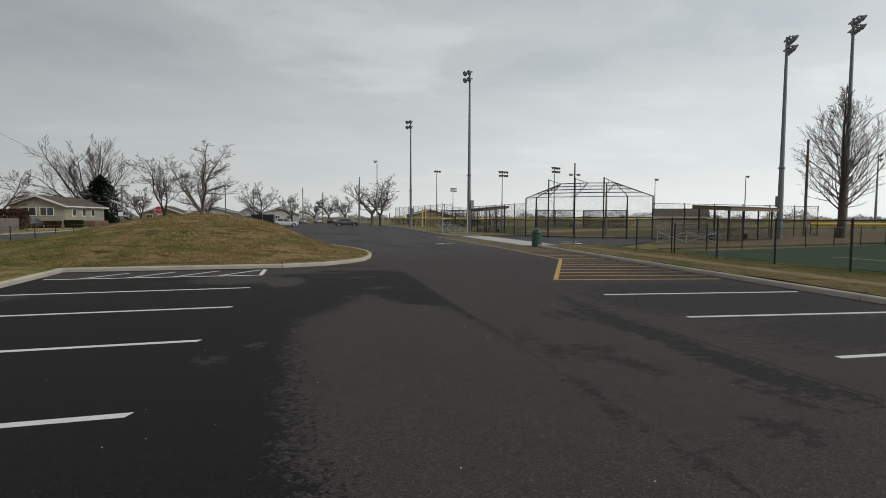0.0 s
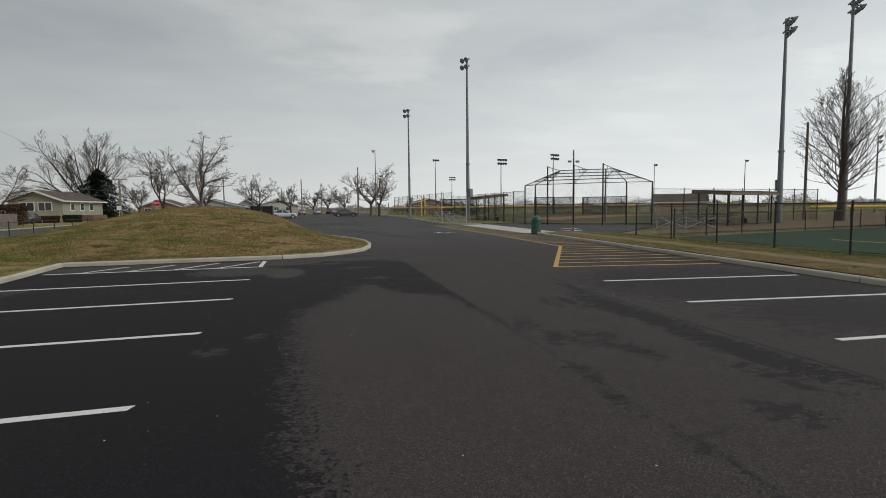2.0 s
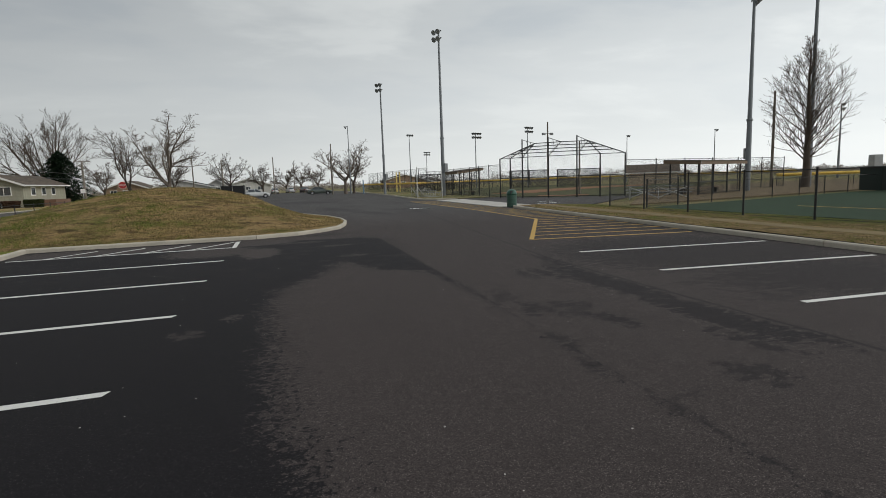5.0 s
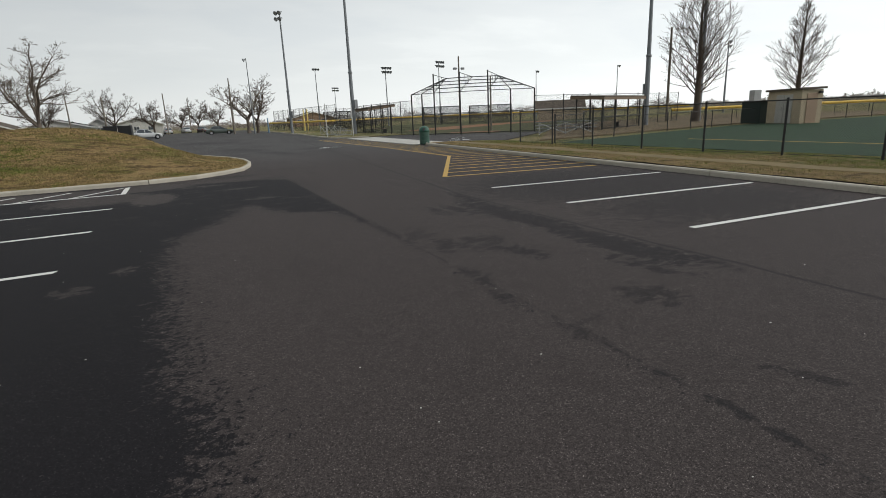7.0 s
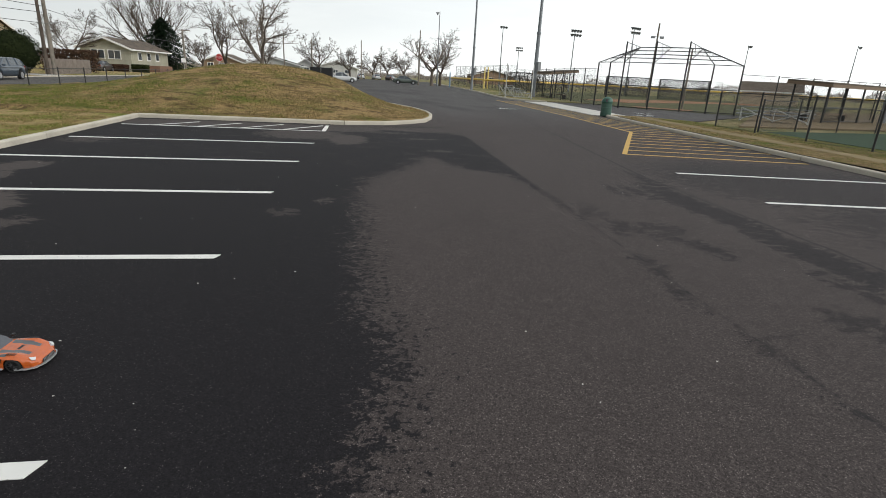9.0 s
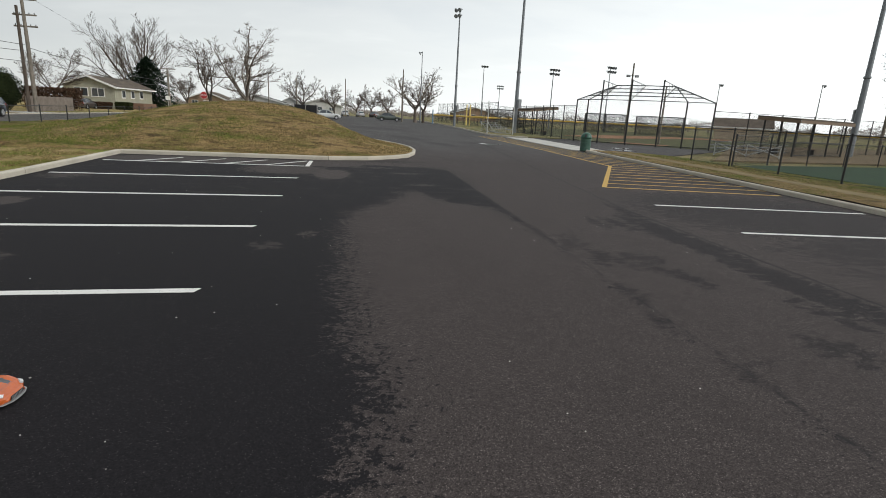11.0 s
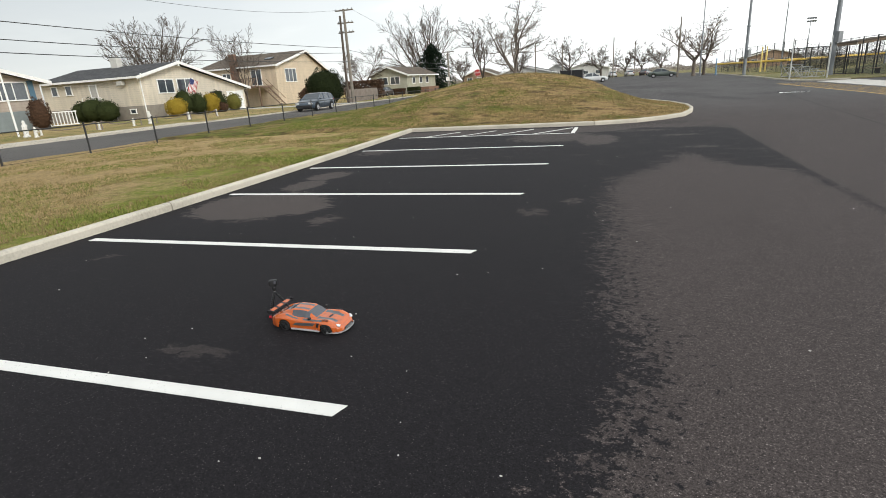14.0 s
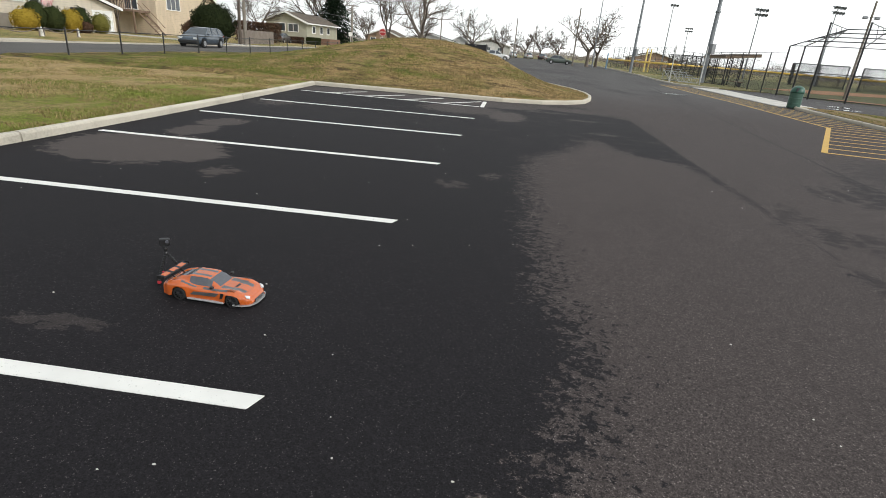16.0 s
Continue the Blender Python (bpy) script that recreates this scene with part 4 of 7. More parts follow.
    # grille with bars, lamps
    g = part("grille", Shape().plate([(0.318, -0.066, 0.030), (0.318, 0.066, 0.030), (0.318, 0.056, 0.052), (0.318, -0.056, 0.052)], (0.011, 0, 0)), CARBON, root)
    for k in range(9):
        part("grille_bar", Shape().box((0.3305, -0.05 + 0.0125 * k, 0.041), (0.003, 0.0022, 0.018)), SILVER, g)
    for sy in (-1, 1):
        ring = [(0.292, sy * 0.112, 0.072), (0.306, sy * 0.096, 0.063), (0.300, sy * 0.078, 0.073), (0.274, sy * 0.102, 0.0845)]
        part("headlight", Shape().plate(ring, (0.004, sy * 0.004, 0.008)), LAMP_CLEAR, root, "clear headlight")
        ring = [(-0.320, sy * 0.112, 0.082), (-0.322, sy * 0.055, 0.084), (-0.322, sy * 0.055, 0.094), (-0.320, sy * 0.112, 0.096)]
        part("tail_light", Shape().plate(ring, (-0.004, 0, 0)), RED_LAMP, root, "dark red tail light")
        m = part("mirror", Shape().box((0.052, sy * 0.132, 0.128), (0.024, 0.026, 0.018), bevel=0.005), CARBON, root)
        part("mirror_arm", Shape().tube((0.05, sy * 0.112, 0.115), (0.052, sy * 0.128, 0.124), 0.003), CARBON, m)
        for k in range(5):
            sx = 0.160 + 0.012 * k
            part("fender_louvre", Shape().box((sx, sy * 0.112, top(sx, 0.112) + 0.002), (0.004, 0.026, 0.003)), CARBON, root)
    # rear wing
    wing = part("rear_wing", Shape().plate([(-0.340, -0.138, 0.158), (-0.340, 0.138, 0.158), (-0.292, 0.138, 0.150), (-0.292, -0.138, 0.150)], (0, 0, 0.005)), CARBON, root, "black rear wing")
    for sy in (-1, 1):
        part("wing_end_plate", Shape().box((-0.318, sy * 0.140, 0.154), (0.056, 0.003, 0.024)), CARBON, wing)
        part("wing_strut", Shape().plate([(-0.270, sy * 0.052, 0.112), (-0.250, sy * 0.052, 0.112), (-0.305, sy * 0.052, 0.153), (-0.322, sy * 0.052, 0.155)], (0, 0.003, 0)), CARBON, wing)
    for k in (-1, 0, 1):
        part("wing_sticker", Shape().plate([(-0.334, k * 0.086 - 0.030, 0.1622), (-0.334, k * 0.086 + 0.030, 0.1622), (-0.300, k * 0.086 + 0.030, 0.1566), (-0.300, k * 0.086 - 0.030, 0.1566)], (0, 0, 0.0012)), PAINT, wing, "orange sticker")
    # wheels
    for sx in WHEELS:
        for sy in (-1, 1):
            y0, y1 = sy * 0.098, sy * 0.141
            tyre = Shape()
            k = 26
            for y, r in ((y0, 0.040), (y0 + sy * 0.006, WR), (y1 - sy * 0.006, WR), (y1, 0.040), (y1, 0.031)):
                tyre.v += [(sx + r * math.cos(2 * math.pi * i / k), y, 0.0465 + r * math.sin(2 * math.pi * i / k)) for i in range(k)]
            for r in range(4):
                tyre.f += [(r * k + i, r * k + (i + 1) % k, r * k + k + (i + 1) % k, r * k + k + i) for i in range(k)]
            tyre.f.append(tuple(range(k)))
            w = part("wheel", tyre, TYRE, root, smooth=False)
            rim = Shape().tube((sx, y1 - sy * 0.020, 0.0465), (sx, y1 - sy * 0.014, 0.0465), 0.032, n=20)
            for i in range(10):
                a = 2 * math.pi * i / 10
                rim.tube((sx, y1 - sy * 0.004, 0.0465), (sx + 0.031 * math.cos(a), y1 - sy * 0.003, 0.0465 + 0.031 * math.sin(a)), 0.003, 0.0022, n=4)
            rim.tube((sx, y1 - sy * 0.012, 0.0465), (sx, y1 + sy * 0.001, 0.0465), 0.007, n=8)
            part("rim", rim, RIM, w, "dark spoked rim")
    return root


def mini_tripod(at, turn):
    root = thing("mini_tripod", "small black flexible tripod with red feet standing on the asphalt", "tripod", at=at, turn=turn)
    head = (0, 0, 0.185)
    for k in range(3):
        a = 2 * math.pi * k / 3
        foot = (0.095 * math.cos(a), 0.095 * math.sin(a))
        leg = Shape()
        for i in range(12):
            f = (i + 0.5) / 12
            p = Vector(head).lerp(Vector((*foot, 0.018)), f) + Vector((math.cos(a), math.sin(a), 0)) * 0.010 * math.sin(math.pi * f)
            leg.lathe((p.x, p.y, p.z), [(0.005, -0.0065), (0.0092, -0.003), (0.0092, 0.003), (0.005, 0.0065)], 8)
        leg.tube(head, (*foot, 0.018), 0.004, n=6)
        lg = part("leg", leg, CARBON, root)
        part("foot", Shape().lathe((*foot, 0.0), [(0.004, 0.0), (0.011, 0.004), (0.013, 0.012), (0.010, 0.021), (0.004, 0.025)], 10), RED_RUBBER, lg, "red rubber foot")
    part("column", Shape().lathe((0, 0, 0.17), [(0.012, 0), (0.013, 0.012), (0.008, 0.022), (0.013, 0.034), (0.014, 0.046), (0.008, 0.056)], 12), CARBON, root)
    part("mount_plate", Shape().box((0, 0, 0.229), (0.034, 0.034, 0.008), bevel=0.002), CARBON, root)
    cam_box = part("action_camera", Shape().box((0, 0, 0.258), (0.062, 0.036, 0.048), bevel=0.005), CARBON, root, "small black action camera")
    part("lens", Shape().tube((0.016, -0.018, 0.266), (0.016, -0.026, 0.266), 0.011, n=14), CAR_GLASS, cam_box)
    part("screen", Shape().box((0, 0.0185, 0.258), (0.046, 0.002, 0.032)), CAR_GLASS, cam_box)
    return root


toy_car((-2.24, 3.08, 0.0), radians(-1)).scale = (0.885, 0.885, 0.885)
mini_tripod((-2.66, 3.22, 0.0), 0.5)

# ---------------------------------------------------------------- fences
def mesh_wire(parent, p, q, z0, z1, gap, r, name="chain_link"):
    """Diagonal wires of chain link between two points."""
    a, b = Vector((*p, 0)), Vector((*q, 0))
    length, h = (b - a).length, z1 - z0
    d = (b - a).normalized()
    nrm = Vector((-d.y, d.x, 0)) * 0.004
    sh = Shape()

    def bar(u0, w0, u1, w1, off):
        p0, p1 = a + d * u0 + Vector((0, 0, z0 + w0)) + off, a + d * u1 + Vector((0, 0, z0 + w1)) + off
        sh.tube(p0, p1, r, n=3, caps=False)
    u = -h
    while u < length:
        lo, hi = max(u, 0), min(u + h, length)
        if hi - lo > 0.01:
            bar(lo, lo - u, hi, hi - u, nrm)
            bar(lo, h - (lo - u), hi, h - (hi - u), -nrm)
        u += gap
    return part(name, sh, BLACK_STEEL, parent)


def chain_fence(name, label, pts, height, gap=0.085, wire=0.0028, post_r=0.03, step=3.0, mid_rail=False, cap=None, ground=0.0, group=""):
    """Posts, rails and mesh along a line of points; cap: material of a tube over the top rail."""
    root = thing(name, label, "fence", group)
    for a, b in zip(pts, pts[1:]):
        va, vb = Vector((*a, 0)), Vector((*b, 0))
        k = max(1, round((vb - va).length / step))
        for i in range(k + 1):
            if i == 0 and a != pts[0]:
                continue
            p = va.lerp(vb, i / k)
            post = part("post", Shape().tube((p.x, p.y, ground - 0.05), (p.x, p.y, ground + height + 0.02), post_r, n=8), BLACK_STEEL, root)
            part("post_cap", Shape().lathe((p.x, p.y, ground + height + 0.02), [(post_r * 1.25, 0), (post_r * 1.25, 0.015), (post_r * 0.5, 0.04)], 8), BLACK_STEEL, post)
        zs = [height - 0.02] + ([height / 2] if mid_rail else [])
        for z in zs:
            part("rail", Shape().tube((*a, ground + z), (*b, ground + z), 0.021, n=6), BLACK_STEEL, root)
        part("bottom_wire", Shape().tube((*a, ground + 0.06), (*b, ground + 0.06), 0.006, n=4), BLACK_STEEL, root)
        if cap:
            part("safety_cap", Shape().tube((*a, ground + height + 0.02), (*b, ground + height + 0.02), 0.15, n=8), cap, root, "yellow safety cap")
        mesh_wire(root, a, b, ground + 0.05, ground + height - 0.02, gap, wire)
    return root


chain_fence("street_fence", "low black chain-link fence between the grass and the street", [(FENCE_X, -6.7), (FENCE_X, 28.6), (FENCE_X - 0.3, 58.0)], 1.04, 0.12, 0.0018, 0.032, 2.95)
chain_fence("court_fence", "black chain-link fence along the green sports turf", [(16.55, -10.6), (16.35, 10.2), (15.95, 18.15), (16.5, 24.5)], 1.66, 0.075, 0.0017, 0.036, 2.65)
chain_fence("court_gate", "black chain-link gate beside the sports turf", [(16.9, 22.0), (20.6, 24.2)], 1.40, 0.09, 0.0018, 0.04, 3.2)
chain_fence("court_back_fence", "low black chain-link fence behind the sports turf", [(20.6, 24.2), (37.0, 27.0), (52.0, 25.2), (80.0, 22.6)], 1.15, 0.13, 0.003, 0.03, 3.0)
chain_fence("tall_fence", "tall black chain-link fence beside the dugout", [(26.2, 36.8), (33.0, 38.0), (47.6, 41.1)], 2.9, 0.16, 0.004, 0.04, 3.4, True)
chain_fence("dugout_fence", "tall black chain-link fence beside the backstop", [(18.1, 60.0), (18.4, 44.2)], 3.0, 0.16, 0.004, 0.04, 2.7, True)
chain_fence("outfield_fence", "outfield fence with a yellow safety cap", [(47.8, 42.0), (62.0, 37.0), (92.0, 25.0), (125.0, 8.0)], 1.15, 0.35, 0.008, 0.035, 4.0, False, YELLOW_CAP)
chain_fence("field_fence", "field fence with a yellow safety cap", [(16.2, 118.0), (20.0, 84.0), (38.0, 112.0), (68.0, 96.0), (84.0, 70.0)], 1.5, 0.35, 0.008, 0.035, 4.0, False, YELLOW_CAP)
chain_fence("high_field_fence", "high black fence round the next ball field", [(20.0, 135.0), (24.0, 92.0)], 4.2, 0.5, 0.009, 0.05, 4.5, True)
chain_fence("far_field_fence", "high black fence far across the ball fields", [(24.0, 92.0), (44.0, 122.0), (80.0, 118.0)], 3.6, 0.5, 0.010, 0.05, 4.5, True)


# ---------------------------------------------------------------- backstop
def backstop():
    root = thing("backstop", "black steel baseball backstop with a netted hood", "backstop")
    posts = [((18.37, 44.1), 3.45), ((18.75, 42.7), 3.48), ((19.25, 41.3), 4.95), ((20.93, 39.85), 5.0), ((22.75, 38.4), 5.0), ((24.3, 37.45), 3.5), ((26.14, 36.75), 3.45)]
    for (x, y), h in posts:
        part("post", Shape().tube((x, y, -0.05), (x, y, h), 0.062, 0.055, n=10), BLACK_STEEL, root)
    eave = [Vector((*p, 3.45)) for p, h in posts]
    for z in (3.45, 1.75, 0.12):
        for a, b in zip(posts, posts[1:]):
            part("rail", Shape().tube((*a[0], z), (*b[0], z), 0.03, n=6), BLACK_STEEL, root)
    ridge = [Vector((21.7, 43.9, 4.78)), Vector((23.7, 42.7, 4.82)), Vector((25.7, 41.5, 4.80))]
    ends = [(eave[0], ridge[0]), (eave[2], ridge[0]), (eave[3], ridge[1]), (eave[4], ridge[2]), (eave[6], ridge[2]), (eave[1], ridge[0]), (eave[5], ridge[2])]
    for a, b in ends:
        part("hood_rib", Shape().tube(a, b, 0.040, n=6), BLACK_STEEL, root)
    for f in (0.28, 0.52, 0.76, 1.0):
        line = [eave[0].lerp(ridge[0], f), eave[2].lerp(ridge[0], f), eave[3].lerp(ridge[1], f), eave[4].lerp(ridge[2], f), eave[6].lerp(ridge[2], f)]
        for a, b in zip(line, line[1:]):
            if (b - a).length > 0.05:
                part("hood_rail", Shape().tube(a, b, 0.038, n=6), BLACK_STEEL, root)
    for i, r in ((2, 0), (3, 1), (4, 2)):
        (x, y), h = posts[i]
        tip = Vector((x, y, h - 0.05))
        part("strut", Shape().tube(tip, ridge[r], 0.024, n=6), BLACK_STEEL, root)
        for f in (0.35, 0.62):
            part("brace", Shape().tube(tip.lerp(ridge[r], f), eave[i].lerp(ridge[r], f + 0.12), 0.018, n=5), BLACK_STEEL, root)
    for a, b in zip(posts, posts[1:]):
        mesh_wire(root, a[0], b[0], 0.05, 3.42, 0.13, 0.0026)
    # light mesh on the hood
    sh = Shape()
    for (a0, b0), (a1, b1) in zip(ends[:4], ends[1:5]):
        for k in range(1, 16):
            f = k / 16
            sh.tube(a0.lerp(a1, f), b0.lerp(b1, f), 0.007, n=3, caps=False)
    part("hood_net", sh, BLACK_STEEL, root)


backstop()


def batting_cage(p, q, depth, h, label):
    """Black netting panels hung between steel posts, closed on all sides."""
    root = thing("batting_cage", label, "batting cage", "batting cages")
    a, b = Vector((*p, 0)), Vector((*q, 0))
    d = (b - a).normalized()
    o = Vector((-d.y, d.x, 0)) * depth
    ring = [a, b, b + o, a + o]
    for u, v in zip(ring, ring[1:] + ring[:1]):
        k = max(1, round((v - u).length / 3))
        for i in range(k):
            c = u.lerp(v, i / k)
            part("post", Shape().tube(c + Vector((0, 0, -0.05)), c + Vector((0, 0, h)), 0.06, n=6), BLACK_STEEL, root)
        part("rail", Shape().tube(u + Vector((0, 0, h)), v + Vector((0, 0, h)), 0.04, n=6), BLACK_STEEL, root)
        mesh_wire(root, u[:2], v[:2], 0.05, h - 0.03, 0.2, 0.014, "netting")
    return root


batting_cage((43.1, 79.0), (49.1, 75.5), 4.0, 2.95, "black netted batting cage beyond the infield")
batting_cage((38.3, 87.6), (44.2, 84.4), 4.0, 3.1, "black netted batting cage beyond the infield")
batting_cage((22.5, 84.0), (27.0, 86.0), 4.0, 2.9, "black netted enclosure beside the ball field")


def dugout(name, p, q, depth, h0, h1, label):
    """Open black frame with a sloping roof; p to q is its front."""
    root = thing(name, label, "dugout")
    a, b = Vector((*p, 0)), Vector((*q, 0))
    d = (b - a).normalized()
    nrm = Vector((-d.y, d.x, 0)) * depth
    k = max(2, round((b - a).length / 2.4))
    for i in range(k + 1):
        c = a.lerp(b, i / k)
        part("post", Shape().tube(c + Vector((0, 0, -0.05)), c + Vector((0, 0, h0)), 0.06, n=8), BLACK_STEEL, root)
        part("post", Shape().tube(c + nrm + Vector((0, 0, -0.05)), c + nrm + Vector((0, 0, h1)), 0.06, n=8), BLACK_STEEL, root)
    for z in (1.0, 0.1):
        part("rail", Shape().tube(a + Vector((0, 0, z)), b + Vector((0, 0, z)), 0.03, n=6), BLACK_STEEL, root)
    e = d * 0.35
    o = nrm.normalized() * 0.35
    ring = [a - e - o + Vector((0, 0, h0)), b + e - o + Vector((0, 0, h0)), b + e + nrm + o + Vector((0, 0, h1)), a - e + nrm + o + Vector((0, 0, h1))]
    roof = part("roof", Shape().plate(ring, (0, 0, 0.09)), ROOF_BROWN, root)
    part("fascia", Shape().plate([ring[0] - o * 0.02, ring[1] - o * 0.02, ring[1] - o * 0.02 + Vector((0, 0, -0.2)), ring[0] - o * 0.02 + Vector((0, 0, -0.2))], -o * 0.1), FASCIA, roof)
    part("fascia", Shape().plate([ring[0] - e * 0.02, ring[3] - e * 0.02, ring[3] - e * 0.02 + Vector((0, 0, -0.2)), ring[0] - e * 0.02 + Vector((0, 0, -0.2))], -e * 0.1), FASCIA, roof)
    part("bench", Shape().box(tuple(a.lerp(b, 0.5) + nrm * 0.75 + Vector((0, 0, 0.45))), ((b - a).length * 0.9, 0.35, 0.05), math.atan2(d.y, d.x)), DECK_WOOD, root)
    for f in (0.1, 0.9):
        part("bench_leg", Shape().box(tuple(a.lerp(b, f) + nrm * 0.75 + Vector((0, 0, 0.2))), (0.06, 0.3, 0.46), math.atan2(d.y, d.x)), BLACK_STEEL, root)
    mesh_wire(root, (a + nrm)[:2], (b + nrm)[:2], 0.05, h1 - 0.05, 0.14, 0.003)
    mesh_wire(root, a[:2], b[:2], 0.05, 1.0, 0.14, 0.003)
    return root


dugout("dugout", (18.3, 55.6), (18.0, 60.2), -2.4, 2.62, 2.95, "open black dugout with a sloping brown roof")
dugout("dugout", (29.2, 32.2), (35.6, 34.7), 2.2, 2.45, 2.62, "long open dugout with a tan fascia and brown roof")


def bleacher(name, at, turn, rows, length, label):
    root = thing(name, label, "bleacher", at=at, turn=turn)
    for k in range(rows):
        part("seat_plank", Shape().box((0, 0.6 * k, 0.42 + 0.22 * k), (length, 0.26, 0.04), bevel=0.008), POLE_STEEL, root)
        if k:
            part("foot_plank", Shape().box((0, 0.6 * k - 0.32, 0.18 + 0.22 * k), (length, 0.26, 0.04), bevel=0.008), POLE_STEEL, root)
    n_frames = 3
    for i in range(n_frames):
        x = (i / (n_frames - 1) - 0.5) * (length - 0.6)
        f = Shape()
        f.tube((x, 0, 0.03), (x, 0.6 * (rows - 1), 0.03), 0.03, n=5)
        for k in range(rows):
            f.tube((x, 0.6 * k, 0.0), (x, 0.6 * k, 0.41 + 0.22 * k), 0.025, n=5)
            if k:
                f.tube((x, 0.6 * (k - 1), 0.03), (x, 0.6 * k, 0.40 + 0.22 * k), 0.02, n=5)
        part("frame", f, GALV, root)
        if i:
            x0 = ((i - 1) / (n_frames - 1) - 0.5) * (length - 0.6)
            part("cross_brace", Shape().tube((x0, 0.6 * (rows - 1), 0.1), (x, 0.6 * (rows - 1), 0.4 + 0.2 * (rows - 1)), 0.035, n=5).tube((x, 0.6 * (rows - 1), 0.1), (x0, 0.6 * (rows - 1), 0.4 + 0.2 * (rows - 1)), 0.035, n=5), GALV, root)
    return root


bleacher("bleacher", (24.6, 30.8, 0.0), radians(141), 3, 4.2, "small aluminium bleacher with crossed braces")
bleacher("bleacher", (15.6, 57.0, 0.05), radians(96), 4, 5.0, "aluminium bleacher beside the light pole")


# ---------------------------------------------------------------- light poles
def light_pole(x, y, h, lamps, r=0.2, box_z=None, face=0.0, tiers=1, ground=0.0, group="sports light poles"):
    root = thing("light_pole", "tall grey steel sports light pole with floodlights", "light pole", group, (x, y, ground), face)
    part("pole", Shape().path([(0, 0, -0.05), (0, 0, h * 0.35), (0, 0, h * 0.36), (0, 0, h)], [r, r * 0.82, r * 0.74, r * 0.42], 12), POLE_STEEL, root, smooth=True)
    part("collar", Shape().lathe((0, 0, h * 0.352), [(r * 0.85, 0), (r * 1.05, 0.03), (r * 1.05, 0.16), (r * 0.78, 0.2)], 12), POLE_STEEL, root)
    if box_z:
        part("control_box", Shape().box((r + 0.16, 0, box_z), (0.34, 0.45, 0.9), bevel=0.02), LAMP_GREY, root)
    for t in range(tiers):
        z = h - 0.15 - 0.75 * t
        span = 0.62 * (lamps - 1)
        arm = part("cross_arm", Shape().box((0, 0, z), (max(0.3, span + 0.2), 0.10, 0.12), bevel=0.01), POLE_STEEL, root)
        for k in range(lamps):
            u = (k - (lamps - 1) / 2) * 0.62
            lamp = Shape()
            prof = [(0.08, 0.0), (0.10, 0.12), (0.24, 0.30), (0.29, 0.38), (0.29, 0.42)]
            n = 12
            tip, way = Vector((u, -0.12, z + 0.02)), Vector((0, -0.86, -0.50)).normalized()
            ux = Vector((1, 0, 0))
            uy = way.cross(ux)
            for rr, zz in prof:
                lamp.v += [tuple(tip + way * zz + ux * rr * math.cos(2 * math.pi * i / n) + uy * rr * math.sin(2 * math.pi * i / n)) for i in range(n)]
            for j in range(len(prof) - 1):
                lamp.f += [(j * n + i, j * n + (i + 1) % n, j * n + n + (i + 1) % n, j * n + n + i) for i in range(n)]
            lamp.f.append(tuple(range(n)))
            fl = part("floodlight", lamp, LAMP_GREY, arm)
            part("lens", Shape().tube(tip + way * 0.40, tip + way * 0.415, 0.275, n=12), LAMP_GLASS, fl) if h > 14 and lamps < 4 else None
    return root


light_pole(16.9, 57.2, 18.05, 2, 0.23, 3.2, radians(-60), 2)
light_pole(13.85, 77.8, 16.1, 2, 0.20, 2.6, radians(-50), 2)
light_pole(37.1, 35.4, 16.3, 3, 0.24, 3.1, radians(60), 2)
light_pole(47.0, 38.0, 19.6, 4, 0.27, None, radians(60), 2)
light_pole(29.1, 126.8, 13.3, 3, 0.16, None, 0.2)
light_pole(45.7, 174.2, 11.8, 4, 0.16, None, 0.2, 2)
light_pole(37.7, 103.4, 11.4, 4, 0.15, None, 0.3, 2)
light_pole(47.5, 99.3, 12.1, 4, 0.15, None, 0.4, 2)
light_pole(75.7, 105.8, 10.8, 2, 0.15, None, 0.5)
light_pole(89.6, 94.3, 10.9, 2, 0.15, None, 0.6)
light_pole(10.7, 94.5, 11.9, 1, 0.13, None, radians(-90))
light_pole(88.2, 66.1, 12.2, 4, 0.2, None, 0.7, 2)


def slim_pole(name, x, y, h, r, material, label, group=""):
    root = thing(name, label, "pole", group, (x, y, 0))
    part("shaft", Shape().path([(0, 0, -0.05), (0, 0, h * 0.5), (0, 0, h)], [r, r * 0.85, r * 0.7], 8), material, root)
    return root


mast = slim_pole("camera_mast", 24.95, 47.6, 7.1, 0.10, POLE_WOOD, "dark wooden mast with small speakers behind the backstop")
for sx in (-1, 1):
    part("speaker", Shape().box((sx * 0.42, 0, 5.95), (0.34, 0.22, 0.2), bevel=0.03).tube((0, 0, 6.0), (sx * 0.42, 0, 6.0), 0.02), LAMP_GREY, mast)
slim_pole("wooden_pole", 26.7, 44.6, 5.0, 0.10, POLE_WOOD, "weathered wooden pole behind the backstop")
slim_pole("wooden_pole", 45.5, 40.6, 9.2, 0.14, POLE_WOOD, "weathered wooden pole beside the bare tree")
for x, y in ((18.7, 93.0), (19.4, 93.4)):
    slim_pole("goal_post", x, y, 3.6, 0.13, PALE_YELLOW, "yellow padded foul post", "yellow posts")
slim_pole("fence_pole", 12.7, 52.5, 3.2, 0.06, GALV, "galvanised steel gate post", "gate posts")
slim_pole("fence_pole", 14.9, 51.0, 3.2, 0.06, GALV, "galvanised steel gate post", "gate posts")
slim_pole("blue_post", 12.6, 92.0, 2.4, 0.13, plain("blue_panel", (0.16, 0.27, 0.38), 0.6), "pale blue sign post beside the far kerb")
tower = slim_pole("cell_tower", 104.0, 84.0, 13.5, 0.5, GALV, "grey monopole tower with antenna clusters far off")
